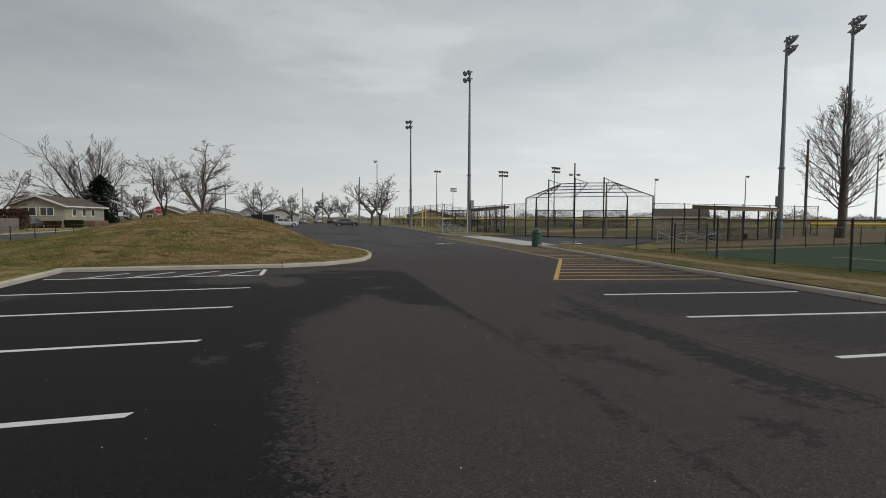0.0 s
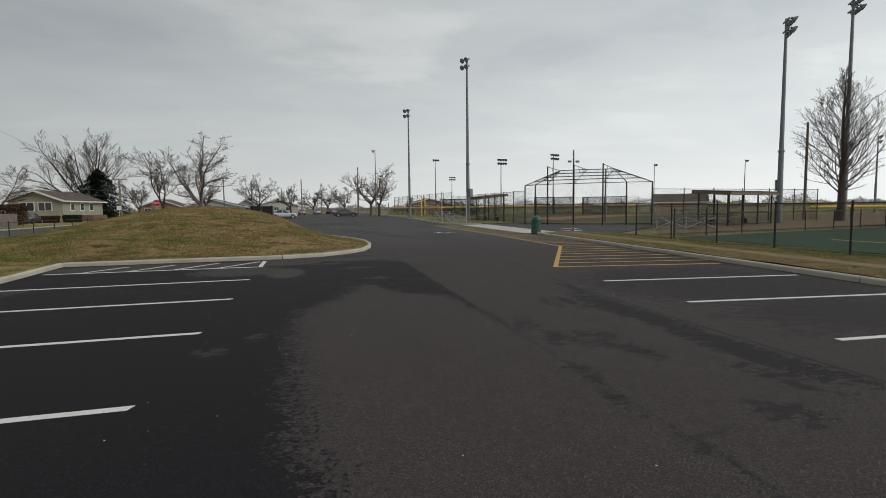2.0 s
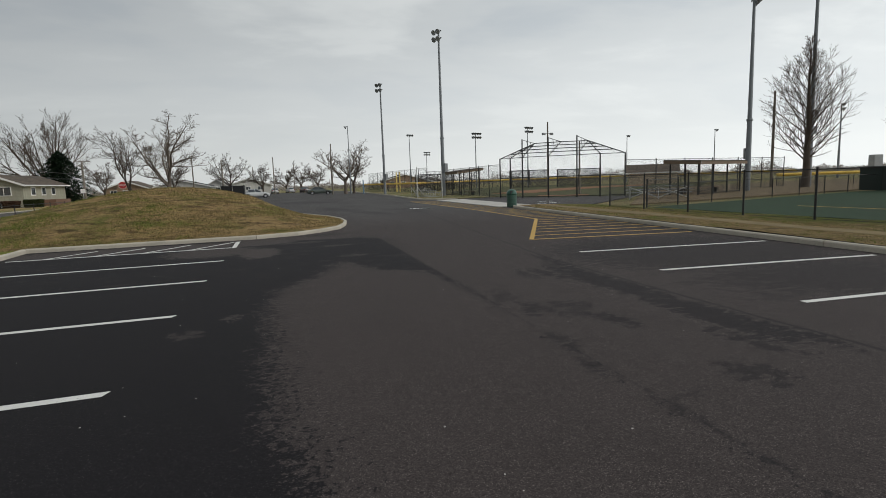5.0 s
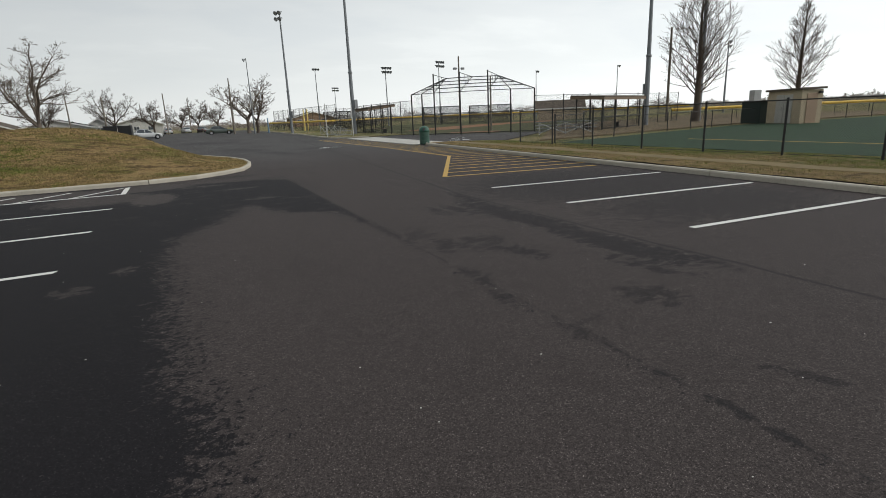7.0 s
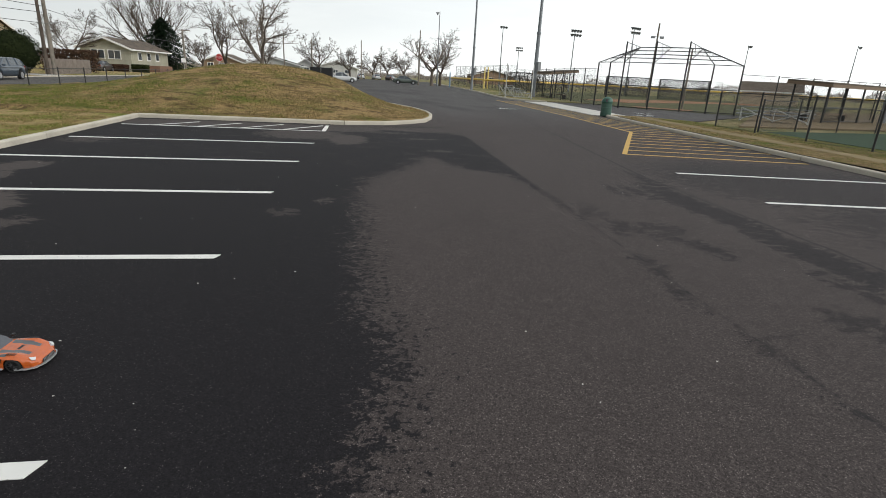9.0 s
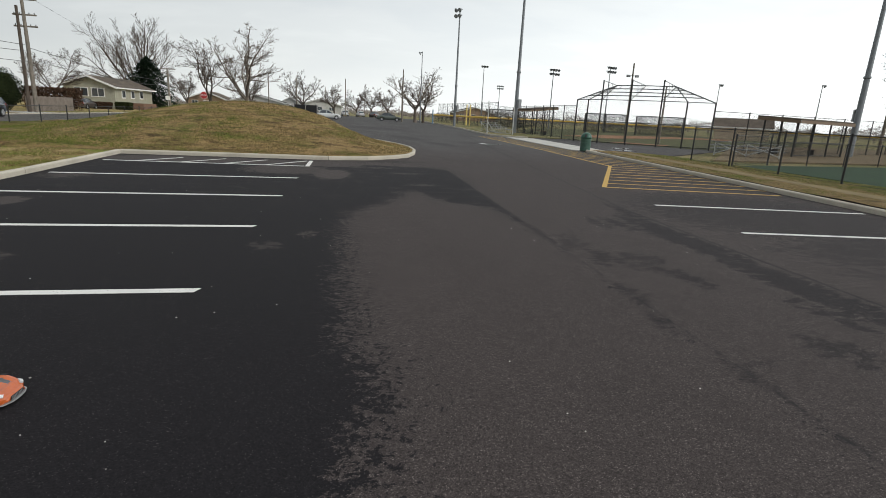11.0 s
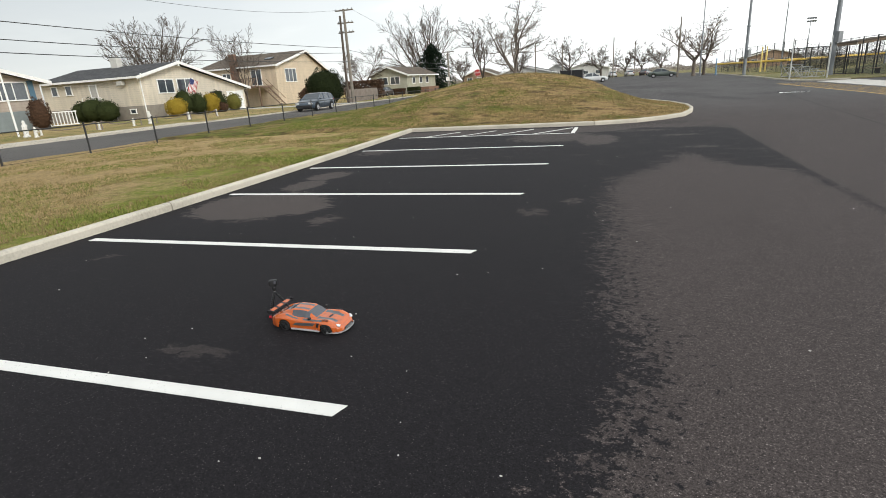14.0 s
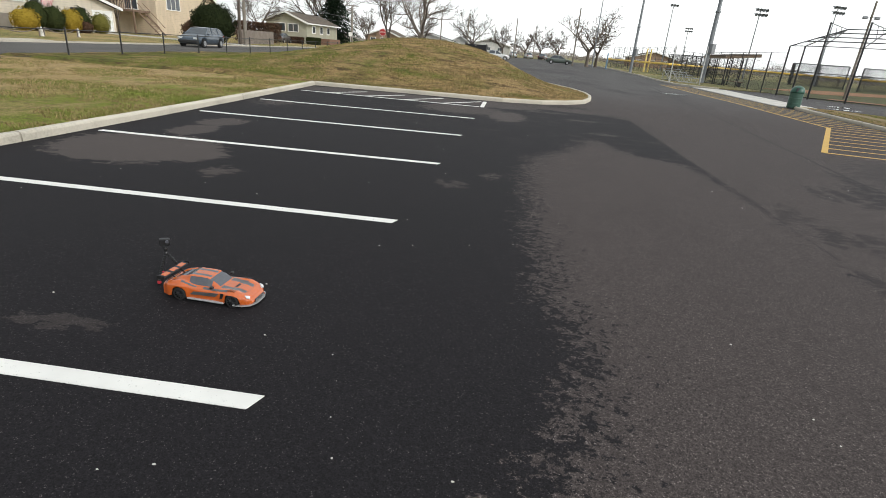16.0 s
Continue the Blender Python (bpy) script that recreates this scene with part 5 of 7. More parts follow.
for z in (9.5, 12.6):
    for k in range(6):
        a = k * math.pi / 3
        part("antenna", Shape().box((0.95 * math.cos(a), 0.95 * math.sin(a), z), (0.3, 0.3, 1.6), a, 0.03).tube((0, 0, z), (0.95 * math.cos(a), 0.95 * math.sin(a), z), 0.05), LAMP_GREY, tower)

# litter bin
bin_ = thing("litter_bin", "green steel litter bin with a domed lid beside the kerb", "bin", at=(12.73, 28.85, 0.03))
part("drum", Shape().lathe((0, 0, 0), [(0.27, 0), (0.29, 0.02), (0.29, 0.20), (0.305, 0.22), (0.29, 0.24), (0.29, 0.44), (0.305, 0.46), (0.29, 0.48), (0.29, 0.70), (0.30, 0.72)], 24), GREEN_BIN, bin_, smooth=False)
part("lid", Shape().lathe((0, 0, 0.72), [(0.31, 0), (0.31, 0.04), (0.29, 0.14), (0.22, 0.25), (0.10, 0.31), (0.02, 0.325)], 24), GREEN_LID, bin_, "darker domed lid", True)
part("flap", Shape().box((-0.10, -0.27, 0.86), (0.24, 0.02, 0.16), radians(20), 0.005), CARBON, bin_)

# storage shed, green cabinet, grey unit by the trees
shed = thing("storage_shed", "small beige stucco shed with a flat brown roof", "shed", at=(38.35, 22.9, 0.02), turn=radians(-14))
part("wall", Shape().box((0.85, 1.45, 1.13), (1.7, 2.9, 2.26)), SHED_WALL, shed)
part("roof", Shape().plate([(-0.15, -0.15, 2.26), (1.85, -0.15, 2.29), (1.85, 3.05, 2.26), (-0.15, 3.05, 2.23)], (0, 0, 0.14)), ROOF_BROWN, shed)
for k in range(2):
    d = part("door", Shape().box((-0.02, 1.05 + 0.72 * k, 1.0), (0.05, 0.68, 1.96), bevel=0.01), SHED_DOOR, shed, "grey steel door leaf")
    part("handle", Shape().tube((-0.06, 1.32 + 0.2 * k, 0.95), (-0.06, 1.32 + 0.2 * k, 1.1), 0.015), BLACK_STEEL, d)
d = part("side_door", Shape().box((0.85, -0.02, 1.0), (0.85, 0.05, 2.0), bevel=0.01), TAN_DOOR, shed, "tan steel door")
part("handle", Shape().tube((0.7, -0.07, 1.0), (0.8, -0.07, 1.0), 0.015), BLACK_STEEL, d)
part("wall_lamp", Shape().box((1.4, -0.10, 2.05), (0.26, 0.19, 0.14), bevel=0.02), CARBON, shed)
cab = thing("green_cabinet", "dark green screened equipment cabinet beside the shed", "cabinet", at=(40.0, 27.1, 0), turn=radians(-14))
part("body", Shape().box((0, 0, 0.8), (1.2, 1.9, 1.6), bevel=0.03), DARK_GREEN, cab)
part("lid", Shape().box((0, 0, 1.64), (1.3, 2.0, 0.08), bevel=0.02), DARK_GREEN, cab)
unit = thing("grey_cabinet", "pale grey utility cabinet on a stand", "cabinet", at=(53.5, 36.6, 0), turn=radians(-20))
part("body", Shape().box((0, 0, 2.15), (0.8, 0.8, 1.25), bevel=0.04), TANK, unit)
for sx in (-1, 1):
    for sy in (-1, 1):
        part("leg", Shape().tube((sx * 0.3, sy * 0.3, 0), (sx * 0.3, sy * 0.3, 1.54), 0.05), GALV, unit)


# ---------------------------------------------------------------- bare trees
def bare_tree(x, y, h, seed, kind="spread", trunk=0.25, lean=(0, 0), forks=5, width=1.0, material=None, label="", ground=0.0, dense=1.0, gnarl=0.38):
    """A leafless tree. spread: crooked limbs from a short trunk; vase: rising stems that fan out; cone: one leader with rising side limbs."""
    rnd = random.Random(seed)
    material = material or BARK
    root = thing("bare_tree", label or "leafless deciduous tree with spreading branches", "tree", "bare trees", (x, y, ground))
    trunk_s, crown = Shape(), Shape()
    thin = 0.007 + 0.00006 * math.hypot(x, y)
    kids_of = {"spread": (11, 8, 5), "vase": (12, 8, 5), "cone": (0, 10, 4)}[kind]
    angle_of = {"spread": (32, 66), "vase": (20, 44), "cone": (26, 52)}[kind]
    lift = {"spread": 0.05, "vase": 0.05, "cone": 0.11}[kind]
    wind = Vector((lean[0], lean[1], 0)) * 0.08

    def limb(p, d, length, r, level):
        """One branch and, along it, its side branches, shorter towards the tip."""
        n = 6 if level == 0 else 4 if level == 1 else 3
        sway = gnarl * (0.55, 0.75, 0.85, 0.85)[level]
        pts, rad, dirs = [p], [r], [d]
        for i in range(n):
            jog = Vector((rnd.uniform(-1, 1), rnd.uniform(-1, 1), rnd.uniform(-0.8, 0.8))) * sway
            d = (d + jog + wind + Vector((0, 0, lift))).normalized()
            pts.append(pts[-1] + d * (length / n))
            rad.append(max(thin, r * (1 - 0.78 * (i + 1) / n)))
            dirs.append(d)
        crown.path(pts, rad, (6, 4, 3, 3)[level])
        if level == 3 or kids_of[level] == 0:
            return
        kids = max(2, round(kids_of[level] * dense * min(1.0, 0.4 + length / (h * (0.30, 0.14, 0.07)[level]))))
        for k in range(kids):
            f = 0.18 + 0.80 * (k + rnd.uniform(0.1, 0.9)) / kids
            i = min(n - 1, int(f * n))
            at, way = pts[i].lerp(pts[i + 1], f * n - i), dirs[i + 1]
            axis = way.cross(Vector((rnd.gauss(0, 1), rnd.gauss(0, 1), rnd.gauss(0, 0.7)))).normalized()
            turned = Matrix.Rotation(radians(rnd.uniform(*angle_of)), 3, axis) @ way
            if turned.z < -0.15:
                turned.z *= -0.4
            limb(at, turned.normalized(), length * (1.02 - 0.58 * f) * rnd.uniform(0.38, 0.66), max(thin, rad[i] * rnd.uniform(0.42, 0.62)), level + 1)

    if kind == "cone":
        pts = [Vector((0, 0, -0.1))] + [Vector((rnd.uniform(-0.09, 0.09), rnd.uniform(-0.09, 0.09), h * f)) for f in (0.1, 0.25, 0.4, 0.55, 0.7, 0.85, 1.0)]
        trunk_s.path(pts, [trunk * 1.4, trunk, trunk * 0.85, trunk * 0.68, trunk * 0.5, trunk * 0.34, trunk * 0.18, 0.012], 9)
        count = 58
        for k in range(count):
            f = 0.17 + 0.80 * (k / count) ** 1.08
            a = k * 2.399 + rnd.uniform(-0.35, 0.35)
            reach = h * width * min(0.20 + 0.9 * (f - 0.12), 0.36, 0.47 * (1.04 - f)) * rnd.uniform(0.82, 1.15)
            d = Vector((math.cos(a), math.sin(a), 0.42 + 1.25 * f)).normalized()
            limb(Vector((0, 0, h * f)), d, reach, max(0.014, trunk * 0.24 * (1.08 - f)), 1)
    else:
        th = h * (0.26 if kind == "spread" else 0.16)
        pts = [Vector((0, 0, -0.1)), Vector((0, 0, th * 0.15)), Vector((lean[0] * 0.2, lean[1] * 0.2, th * 0.6)), Vector((lean[0] * 0.5, lean[1] * 0.5, th))]
        trunk_s.path(pts, [trunk * 1.35, trunk, trunk * 0.88, trunk * 0.78], 10)
        for k in range(forks):
            a = 2 * math.pi * (k + rnd.uniform(-0.3, 0.3)) / forks
            up = (rnd.uniform(0.55, 1.5) if k else 2.6) / width if kind == "spread" else (rnd.uniform(0.8, 2.3) if k else 5.0) / width
            d = Vector((math.cos(a), math.sin(a), up)).normalized()
            long = h * (rnd.uniform(0.60, 0.78) if kind == "spread" else rnd.uniform(0.70, 0.84))
            limb(pts[-1] - Vector((0, 0, rnd.uniform(0, th * 0.25))), d, long, trunk * rnd.uniform(0.42, 0.58), 0)
    part("trunk", trunk_s, material, root, smooth=True)
    part("crown", crown, material, root)
    return root


T = "leafless tree with a broad crown of fine grey branches"
bare_tree(-66.0, 64.5, 13.0, 3, "vase", 0.35, width=1.3, label=T, forks=8, gnarl=0.14)
bare_tree(-45.5, 57.6, 9.4, 4, "vase", 0.12, width=0.75, forks=5, gnarl=0.2, dense=0.8, label="slender leafless tree in front of the two-storey house")
bare_tree(-41.3, 82.6, 8.6, 5, trunk=0.2, width=1.0, label=T, gnarl=0.3)
bare_tree(-43.3, 117.3, 16.6, 6, "vase", 0.42, width=1.35, label=T, forks=8, gnarl=0.14)
bare_tree(-15.6, 62.0, 8.6, 7, trunk=0.19, lean=(-0.5, 0.0), width=0.62, forks=4, dense=0.9, gnarl=0.5, label="wind-bent leafless tree beyond the mound")
bare_tree(-12.0, 60.5, 9.4, 8, trunk=0.25, lean=(0.5, 0.0), width=1.05, forks=5, dense=0.95, gnarl=0.5, label="wind-bent leafless tree beyond the mound", material=BARK_PALE)
bare_tree(-13.6, 139.0, 10.4, 9, trunk=0.3, width=1.2, label=T)
bare_tree(-6.5, 150.0, 8.6, 10, trunk=0.25, width=1.2, label=T)
bare_tree(10.2, 98.5, 10.2, 11, trunk=0.3, width=1.4, label="leafless twin-trunk tree beside the lot", forks=5, dense=0.9, material=BARK_PALE, gnarl=0.4)
bare_tree(11.9, 100.0, 9.0, 12, trunk=0.25, width=1.3, label="leafless twin-trunk tree beside the lot", dense=0.85, gnarl=0.4)
bare_tree(3.5, 150.0, 8.0, 13, trunk=0.25, width=1.3, label=T)
bare_tree(8.5, 158.0, 8.0, 14, trunk=0.25, width=1.3, label=T)
bare_tree(-0.5, 156.0, 7.6, 20, trunk=0.25, width=1.3, label=T)
bare_tree(44.6, 36.4, 13.3, 15, "cone", 0.31, width=1.12, gnarl=0.2, label="tall leafless oak with a conical crown of rising branches")
bare_tree(64.3, 38.9, 13.0, 16, "cone", 0.28, width=0.95, gnarl=0.2, label="tall leafless oak with a conical crown of rising branches")
bare_tree(112.0, 48.0, 8.5, 17, trunk=0.3, width=1.2, label=T)
bare_tree(-24.0, 128.0, 8.5, 18, trunk=0.25, width=1.1, label=T)
bare_tree(-30.5, 104.0, 6.8, 19, trunk=0.18, width=0.8, label=T)


def leaf_cloud(sh, c, radii, count, size, rnd, shell=0.55):
    """Small leaf quads through an uneven ball."""
    for _ in range(count):
        v = Vector((rnd.gauss(0, 1), rnd.gauss(0, 1), rnd.gauss(0, 1))).normalized()
        bump = 1 + 0.22 * noise.noise((v.x * 2.2 + c[0], v.y * 2.2 + c[1], v.z * 2.2))
        r = (shell + (1 - shell) * rnd.random() ** 0.5) * bump
        p = Vector((c[0] + v.x * radii[0] * r, c[1] + v.y * radii[1] * r, c[2] + v.z * radii[2] * r))
        if p.z < 0.02:
            continue
        a = Vector((rnd.gauss(0, 1), rnd.gauss(0, 1), rnd.gauss(0, 1))).normalized()
        b = v.cross(a).normalized() * size * rnd.uniform(0.5, 1.0)
        a = a * size
        sh.add([p - a * 0.5, p + b * 0.4, p + a * 0.6, p - b * 0.4], [(0, 1, 2, 3)])


def shrub(x, y, radii, material, label, seed, count=1500, size=0.12, ground=0.0, name="shrub", group="garden shrubs"):
    rnd = random.Random(seed)
    root = thing(name, label, "shrub", group, (x, y, ground))
    stems = Shape()
    for k in range(5):
        a = k * 1.257
        stems.tube((0.05 * math.cos(a), 0.05 * math.sin(a), -0.05), (radii[0] * 0.5 * math.cos(a), radii[1] * 0.5 * math.sin(a), radii[2] * 1.2), 0.03, 0.01, 5)
    part("stems", stems, BARK, root)
    sh = Shape()
    rings = [(math.sin(math.pi * k / 8) * 0.86 * radii[0] * (1 + 0.06 * noise.noise((k, seed, 0))), max(-0.02, radii[2] * 0.95 - math.cos(math.pi * k / 8) * 0.86 * radii[2])) for k in range(9)]
    sh.lathe((0, 0, 0), [(max(0.01, a), b) for a, b in rings], 14)
    leaf_cloud(sh, (0, 0, radii[2] * 0.95), radii, count, size, rnd, 0.8)
    part("foliage", sh, material, root)
    return root


def conifer(x, y, h, r, seed, label):
    rnd = random.Random(seed)
    root = thing("conifer", label, "tree", "", (x, y, 0))
    part("trunk", Shape().path([(0, 0, -0.1), (0, 0, h * 0.5), (0, 0, h)], [0.3, 0.18, 0.03], 8), BARK, root)
    sh = Shape()
    for k in range(760):
        f = rnd.random() ** 1.2
        z = h * (0.05 + 0.93 * f)
        reach = r * (1 - f) ** 0.62 * rnd.uniform(0.6, 1.05) + 0.15
        a = rnd.uniform(0, 2 * math.pi)
        for i in range(26):
            u = (i + rnd.random()) / 26
            p = Vector((math.cos(a) * reach * u, math.sin(a) * reach * u, z - 0.35 * u * reach + 0.1))
            d = Vector((rnd.gauss(0, 1), rnd.gauss(0, 1), rnd.gauss(0, 0.6))).normalized() * 0.34
            e = d.cross(Vector((0, 0, 1))).normalized() * 0.10
            sh.add([p - d * 0.4, p + e, p + d, p - e], [(0, 1, 2, 3)])
    part("needles", sh, CONIFER, root)


conifer(-38.2, 108.0, 9.2, 7.8, 41, "dark green conifer standing behind the low house")
conifer(-21.5, 140.0, 3.4, 3.0, 42, "small dark green conifer among the far houses")


# ---------------------------------------------------------------- houses
def house(label, at, turn, depth, prof, wall, roof, over=0.5, trim=TRIM):
    """A gabled house: prof is the gable as (y, z): wall foot, eave, ridge, eave, wall foot; the gable faces local +x, the house runs back by depth."""
    root = thing("house", label, "house", "houses along the street", at, turn)
    (ya, za), (yb, zb), (yr, zr), (yc, zc), (yd, zd) = prof
    t = 0.25
    gable = [(0, ya, za - 0.3), (0, ya, zb), (0, yr, zr - 0.12), (0, yd, zc), (0, yd, zd - 0.3)]
    part("gable_wall", Shape().plate(gable, (-t, 0, 0)), wall, root)
    part("gable_wall", Shape().plate([(-depth, y, z) for _, y, z in gable], (t, 0, 0)), wall, root)
    for y, z, sgn in ((ya, zb, 1), (yd, zc, -1)):
        part("side_wall", Shape().box((-depth / 2, y + sgn * t / 2, (z + za - 0.3) / 2), (depth - 2 * t, t, z - za + 0.3)), wall, root)
    for (y0, z0), (y1, z1) in (((ya, zb), (yr, zr)), ((yd, zc), (yr, zr))):
        d = Vector((0, y0 - y1, z0 - z1)).normalized()
        e0 = Vector((0, y0, z0 + 0.06)) + d * over
        top = Vector((0, y1, z1 + 0.06))
        slope = part("roof_slope", Shape().plate([e0 + Vector((over, 0, 0)), top + Vector((over, 0, 0)), top + Vector((-depth - over, 0, 0)), e0 + Vector((-depth - over, 0, 0))], (0, 0, 0.10)), roof, root)
        part("barge_board", Shape().plate([e0 + Vector((over + 0.003, 0, 0.12)), top + Vector((over + 0.003, 0, 0.12)), top + Vector((over + 0.003, 0, -0.16)), e0 + Vector((over + 0.003, 0, -0.16))], (0.06, 0, 0)), trim, slope)
        out = -0.05 if y0 < y1 else 0.05
        part("gutter", Shape().plate([e0 + Vector((over, 0, 0.11)), e0 + Vector((-depth - over, 0, 0.11)), e0 + Vector((-depth - over, 0, -0.08)), e0 + Vector((over, 0, -0.08))], (0, out, 0)), trim, slope)
    return root


def opening(root, face, where, a0, a1, z0, z1, panes=1, glass=WINDOW, name="window", frame=0.09, trim=TRIM, rails=0):
    """A framed window or door on a wall: face 'x' looks along local +x at x = where, '-y' along local -y at y = where."""
    def bx(c, w, z, h, deep, out):
        if face == "x":
            return Shape().box((where + out, c, z), (deep, w, h), bevel=0.008)
        return Shape().box((c, where - out, z), (w, deep, h), bevel=0.008)
    mid, zm = (a0 + a1) / 2, (z0 + z1) / 2
    win = part(name, bx(mid, a1 - a0, zm, z1 - z0, 0.04, 0.022), glass, root)
    for z in (z0, z1):
        part("frame", bx(mid, a1 - a0 + 2 * frame, z, frame, 0.10, 0.05), trim, win)
    for k in range(panes + 1):
        c = a0 + (a1 - a0) * k / panes
        part("frame" if k in (0, panes) else "mullion", bx(c, frame if k in (0, panes) else frame * 0.7, zm, z1 - z0 - frame, 0.09, 0.05), trim, win)
    for k in range(rails):
        part("glazing_bar", bx(mid, a1 - a0 - frame, z0 + (z1 - z0) * (k + 1) / (rails + 1), 0.04, 0.06, 0.04), trim, win)
    return win


def steps(root, x, y, z, n, w, away):
    st = part("steps", Shape().box((x, y, z / 2 - 0.15), (w, 0.9, z + 0.3)), SLAB, root)
    for k in range(1, n):
        part("step", Shape().box((x + away * (w / 2 + 0.14 + 0.28 * (k - 1)), y, (z - z * k / n) / 2 - 0.1), (0.28, 0.9, z - z * k / n + 0.2)), SLAB, st)
    for sy in (-0.42, 0.42):
        part("railing", Shape().tube((x - w / 2, y + sy, z + 0.9), (x + away * (w / 2), y + sy, z + 0.9), 0.03).tube((x + away * w / 2, y + sy, z + 0.9), (x + away * (w / 2 + 0.28 * n), y + sy, 0.9), 0.03)
             .tube((x + away * w / 2, y + sy, z), (x + away * w / 2, y + sy, z + 0.9), 0.025).tube((x + away * (w / 2 + 0.28 * n), y + sy, 0), (x + away * (w / 2 + 0.28 * n), y + sy, 0.9), 0.025)
             .tube((x - w / 2, y + sy, z), (x - w / 2, y + sy, z + 0.9), 0.025), TRIM, st)


# cream split-level house with the garage
h1 = house("cream split-level house with a wide gable, white trim and garage", (-44, 0, 0), 0, 13.0, [(40.3, 0.25), (40.3, 3.95), (45.2, 5.2), (56.2, 2.55), (55.3, 0.25)], CREAM, ROOF_DARK, 0.55)
opening(h1, "x", 0.0, 42.5, 44.5, 2.35, 3.65, 2)
opening(h1, "x", 0.0, 45.0, 47.2, 2.35, 3.65, 2)
# flat dark plate on the wall paints in the shade of the entry
part("recess_shade_panel", Shape().box((0.012, 50.4, 1.25), (0.03, 1.9, 2.0)), RECESS_SHADE, h1, "flat dark panel standing for the shade of the entry recess")
g = opening(h1, "x", 0.0, 52.2, 54.8, 0.2, 2.15, 1, TRIM, "garage_door", 0.12)
for k in range(3):
    part("panel_groove", Shape().box((0.048, 53.5, 0.65 + 0.5 * k), (0.012, 2.5, 0.025)), SHED_DOOR, g)
part("downpipe", Shape().tube((0.08, 40.5, 0.0), (0.08, 40.5, 4.0), 0.06).tube((0.08, 40.5, 4.0), (0.35, 40.5, 4.2), 0.06), TRIM, h1)
part("foundation", Shape().box((-6.5, 40.28, 0.55), (13.05, 0.06, 1.5)).box((0.02, 41.6, 0.55), (0.05, 2.6, 1.5)), BLOCK, h1, "brown block foundation")
for a in (-11.6, -9.6):
    opening(h1, "-y", 40.3, a, a + 0.8, 2.7, 3.6, 1)
opening(h1, "-y", 40.3, -6.3, -5.4, 1.5, 3.5, 1, SHED_DOOR, "side_door")
part("wall_unit", Shape().box((-1.9, 40.05, 3.45), (0.7, 0.45, 0.42), bevel=0.03), SHED_DOOR, h1)
opening(h1, "-y", 40.25, -1.6, -0.9, 0.6, 1.0, 1)
steps(h1, -5.8, 39.75, 1.45, 6, 1.3, 1)
part("chimney", Shape().box((-7.5, 45.0, 5.45), (0.9, 0.7, 1.6), bevel=0.02), SLAB, h1)
part("soffit_beam", Shape().box((0.3, 45.2, 5.0), (0.5, 0.22, 0.26)), TRIM, h1)

# taupe house with the blue shutters
h0 = house("taupe ranch house with white trim and blue shutters", (-44, 0, 0), 0, 12.0, [(17.0, 0.25), (17.0, 3.4), (24.0, 5.5), (32.0, 3.65), (31.0, 0.25)], TAUPE, ROOF_DARK, 0.6)
w = opening(h0, "x", 0.0, 27.0, 29.9, 2.35, 3.65, 3)
part("shutter", Shape().box((0.04, 30.3, 3.0), (0.05, 0.42, 1.5), bevel=0.01), BLUE, h0, "blue shutter")
part("foundation", Shape().box((0.02, 24.0, 0.75), (0.06, 14.04, 1.6)), plain("grey_blue_block", (0.22, 0.25, 0.25), 0.85), h0, "grey-blue foundation")
for k in range(9):
    part("porch_baluster", Shape().box((1.2, 30.2 + 0.28 * k, 0.75), (0.06, 0.06, 1.0)), TRIM, h0)
part("porch_rail", Shape().box((1.2, 31.3, 1.28), (0.08, 2.5, 0.08)).box((1.2, 31.3, 0.28), (0.08, 2.5, 0.08)), TRIM, h0)

# two-storey tan house with the deck
h2 = house("two-storey tan house with a brown roof and rear deck", (-44, 0, 0), 0, 12.5, [(62.2, 0.2), (62.2, 5.15), (69.4, 7.05), (75.5, 4.6), (74.6, 0.2)], TAN, ROOF_BROWN, 0.45)
opening(h2, "x", 0.0, 64.2, 66.8, 3.0, 4.7, 3)
opening(h2, "-y", 62.2, -3.9, -2.3, 2.75, 4.75, 2, name="deck_door")
opening(h2, "-y", 62.2, -8.6, -7.3, 3.4, 4.5, 2)
opening(h2, "-y", 62.2, -11.6, -10.6, 3.4, 4.5, 1)
part("brick_flue", Shape().box((-6.3, 61.95, 3.4), (0.9, 0.55, 7.0)), BRICK, h2, "brown brick flue")
for a in (-9.5, -3.5):
    part("skylight", Shape().plate([(a, 65.0, 6.1), (a + 1.0, 65.0, 6.1), (a + 1.0, 65.9, 6.34), (a, 65.9, 6.34)], (0, 0, 0.09)), WINDOW, h2)
deck = part("deck", Shape().box((-3.0, 60.6, 2.55), (4.6, 2.9, 0.18)), DECK_WOOD, h2, "weathered wooden deck")
for a in (-5.2, -0.8):
    part("deck_post", Shape().box((a, 59.3, 1.2), (0.16, 0.16, 2.6)), DECK_WOOD, deck)
for k in range(22):
    part("baluster", Shape().box((-5.2 + 0.21 * k, 59.2, 3.1), (0.05, 0.05, 0.95)), DECK_WOOD, deck)
part("deck_rail", Shape().box((-3.0, 59.2, 3.6), (4.7, 0.14, 0.06)), DECK_WOOD, deck)
for k in range(9):
    part("deck_stair", Shape().box((-0.5 + 0.27 * k, 60.3, 2.4 - 0.27 * k), (0.3, 1.0, 0.05)), DECK_WOOD, deck)
for sy in (59.8, 60.8):
    part("stair_rail", Shape().tube((-0.6, sy, 3.4), (1.9, sy, 0.95), 0.04, n=5).tube((-0.6, sy, 2.5), (1.9, sy, 0.1), 0.08, n=4), DECK_WOOD, deck)

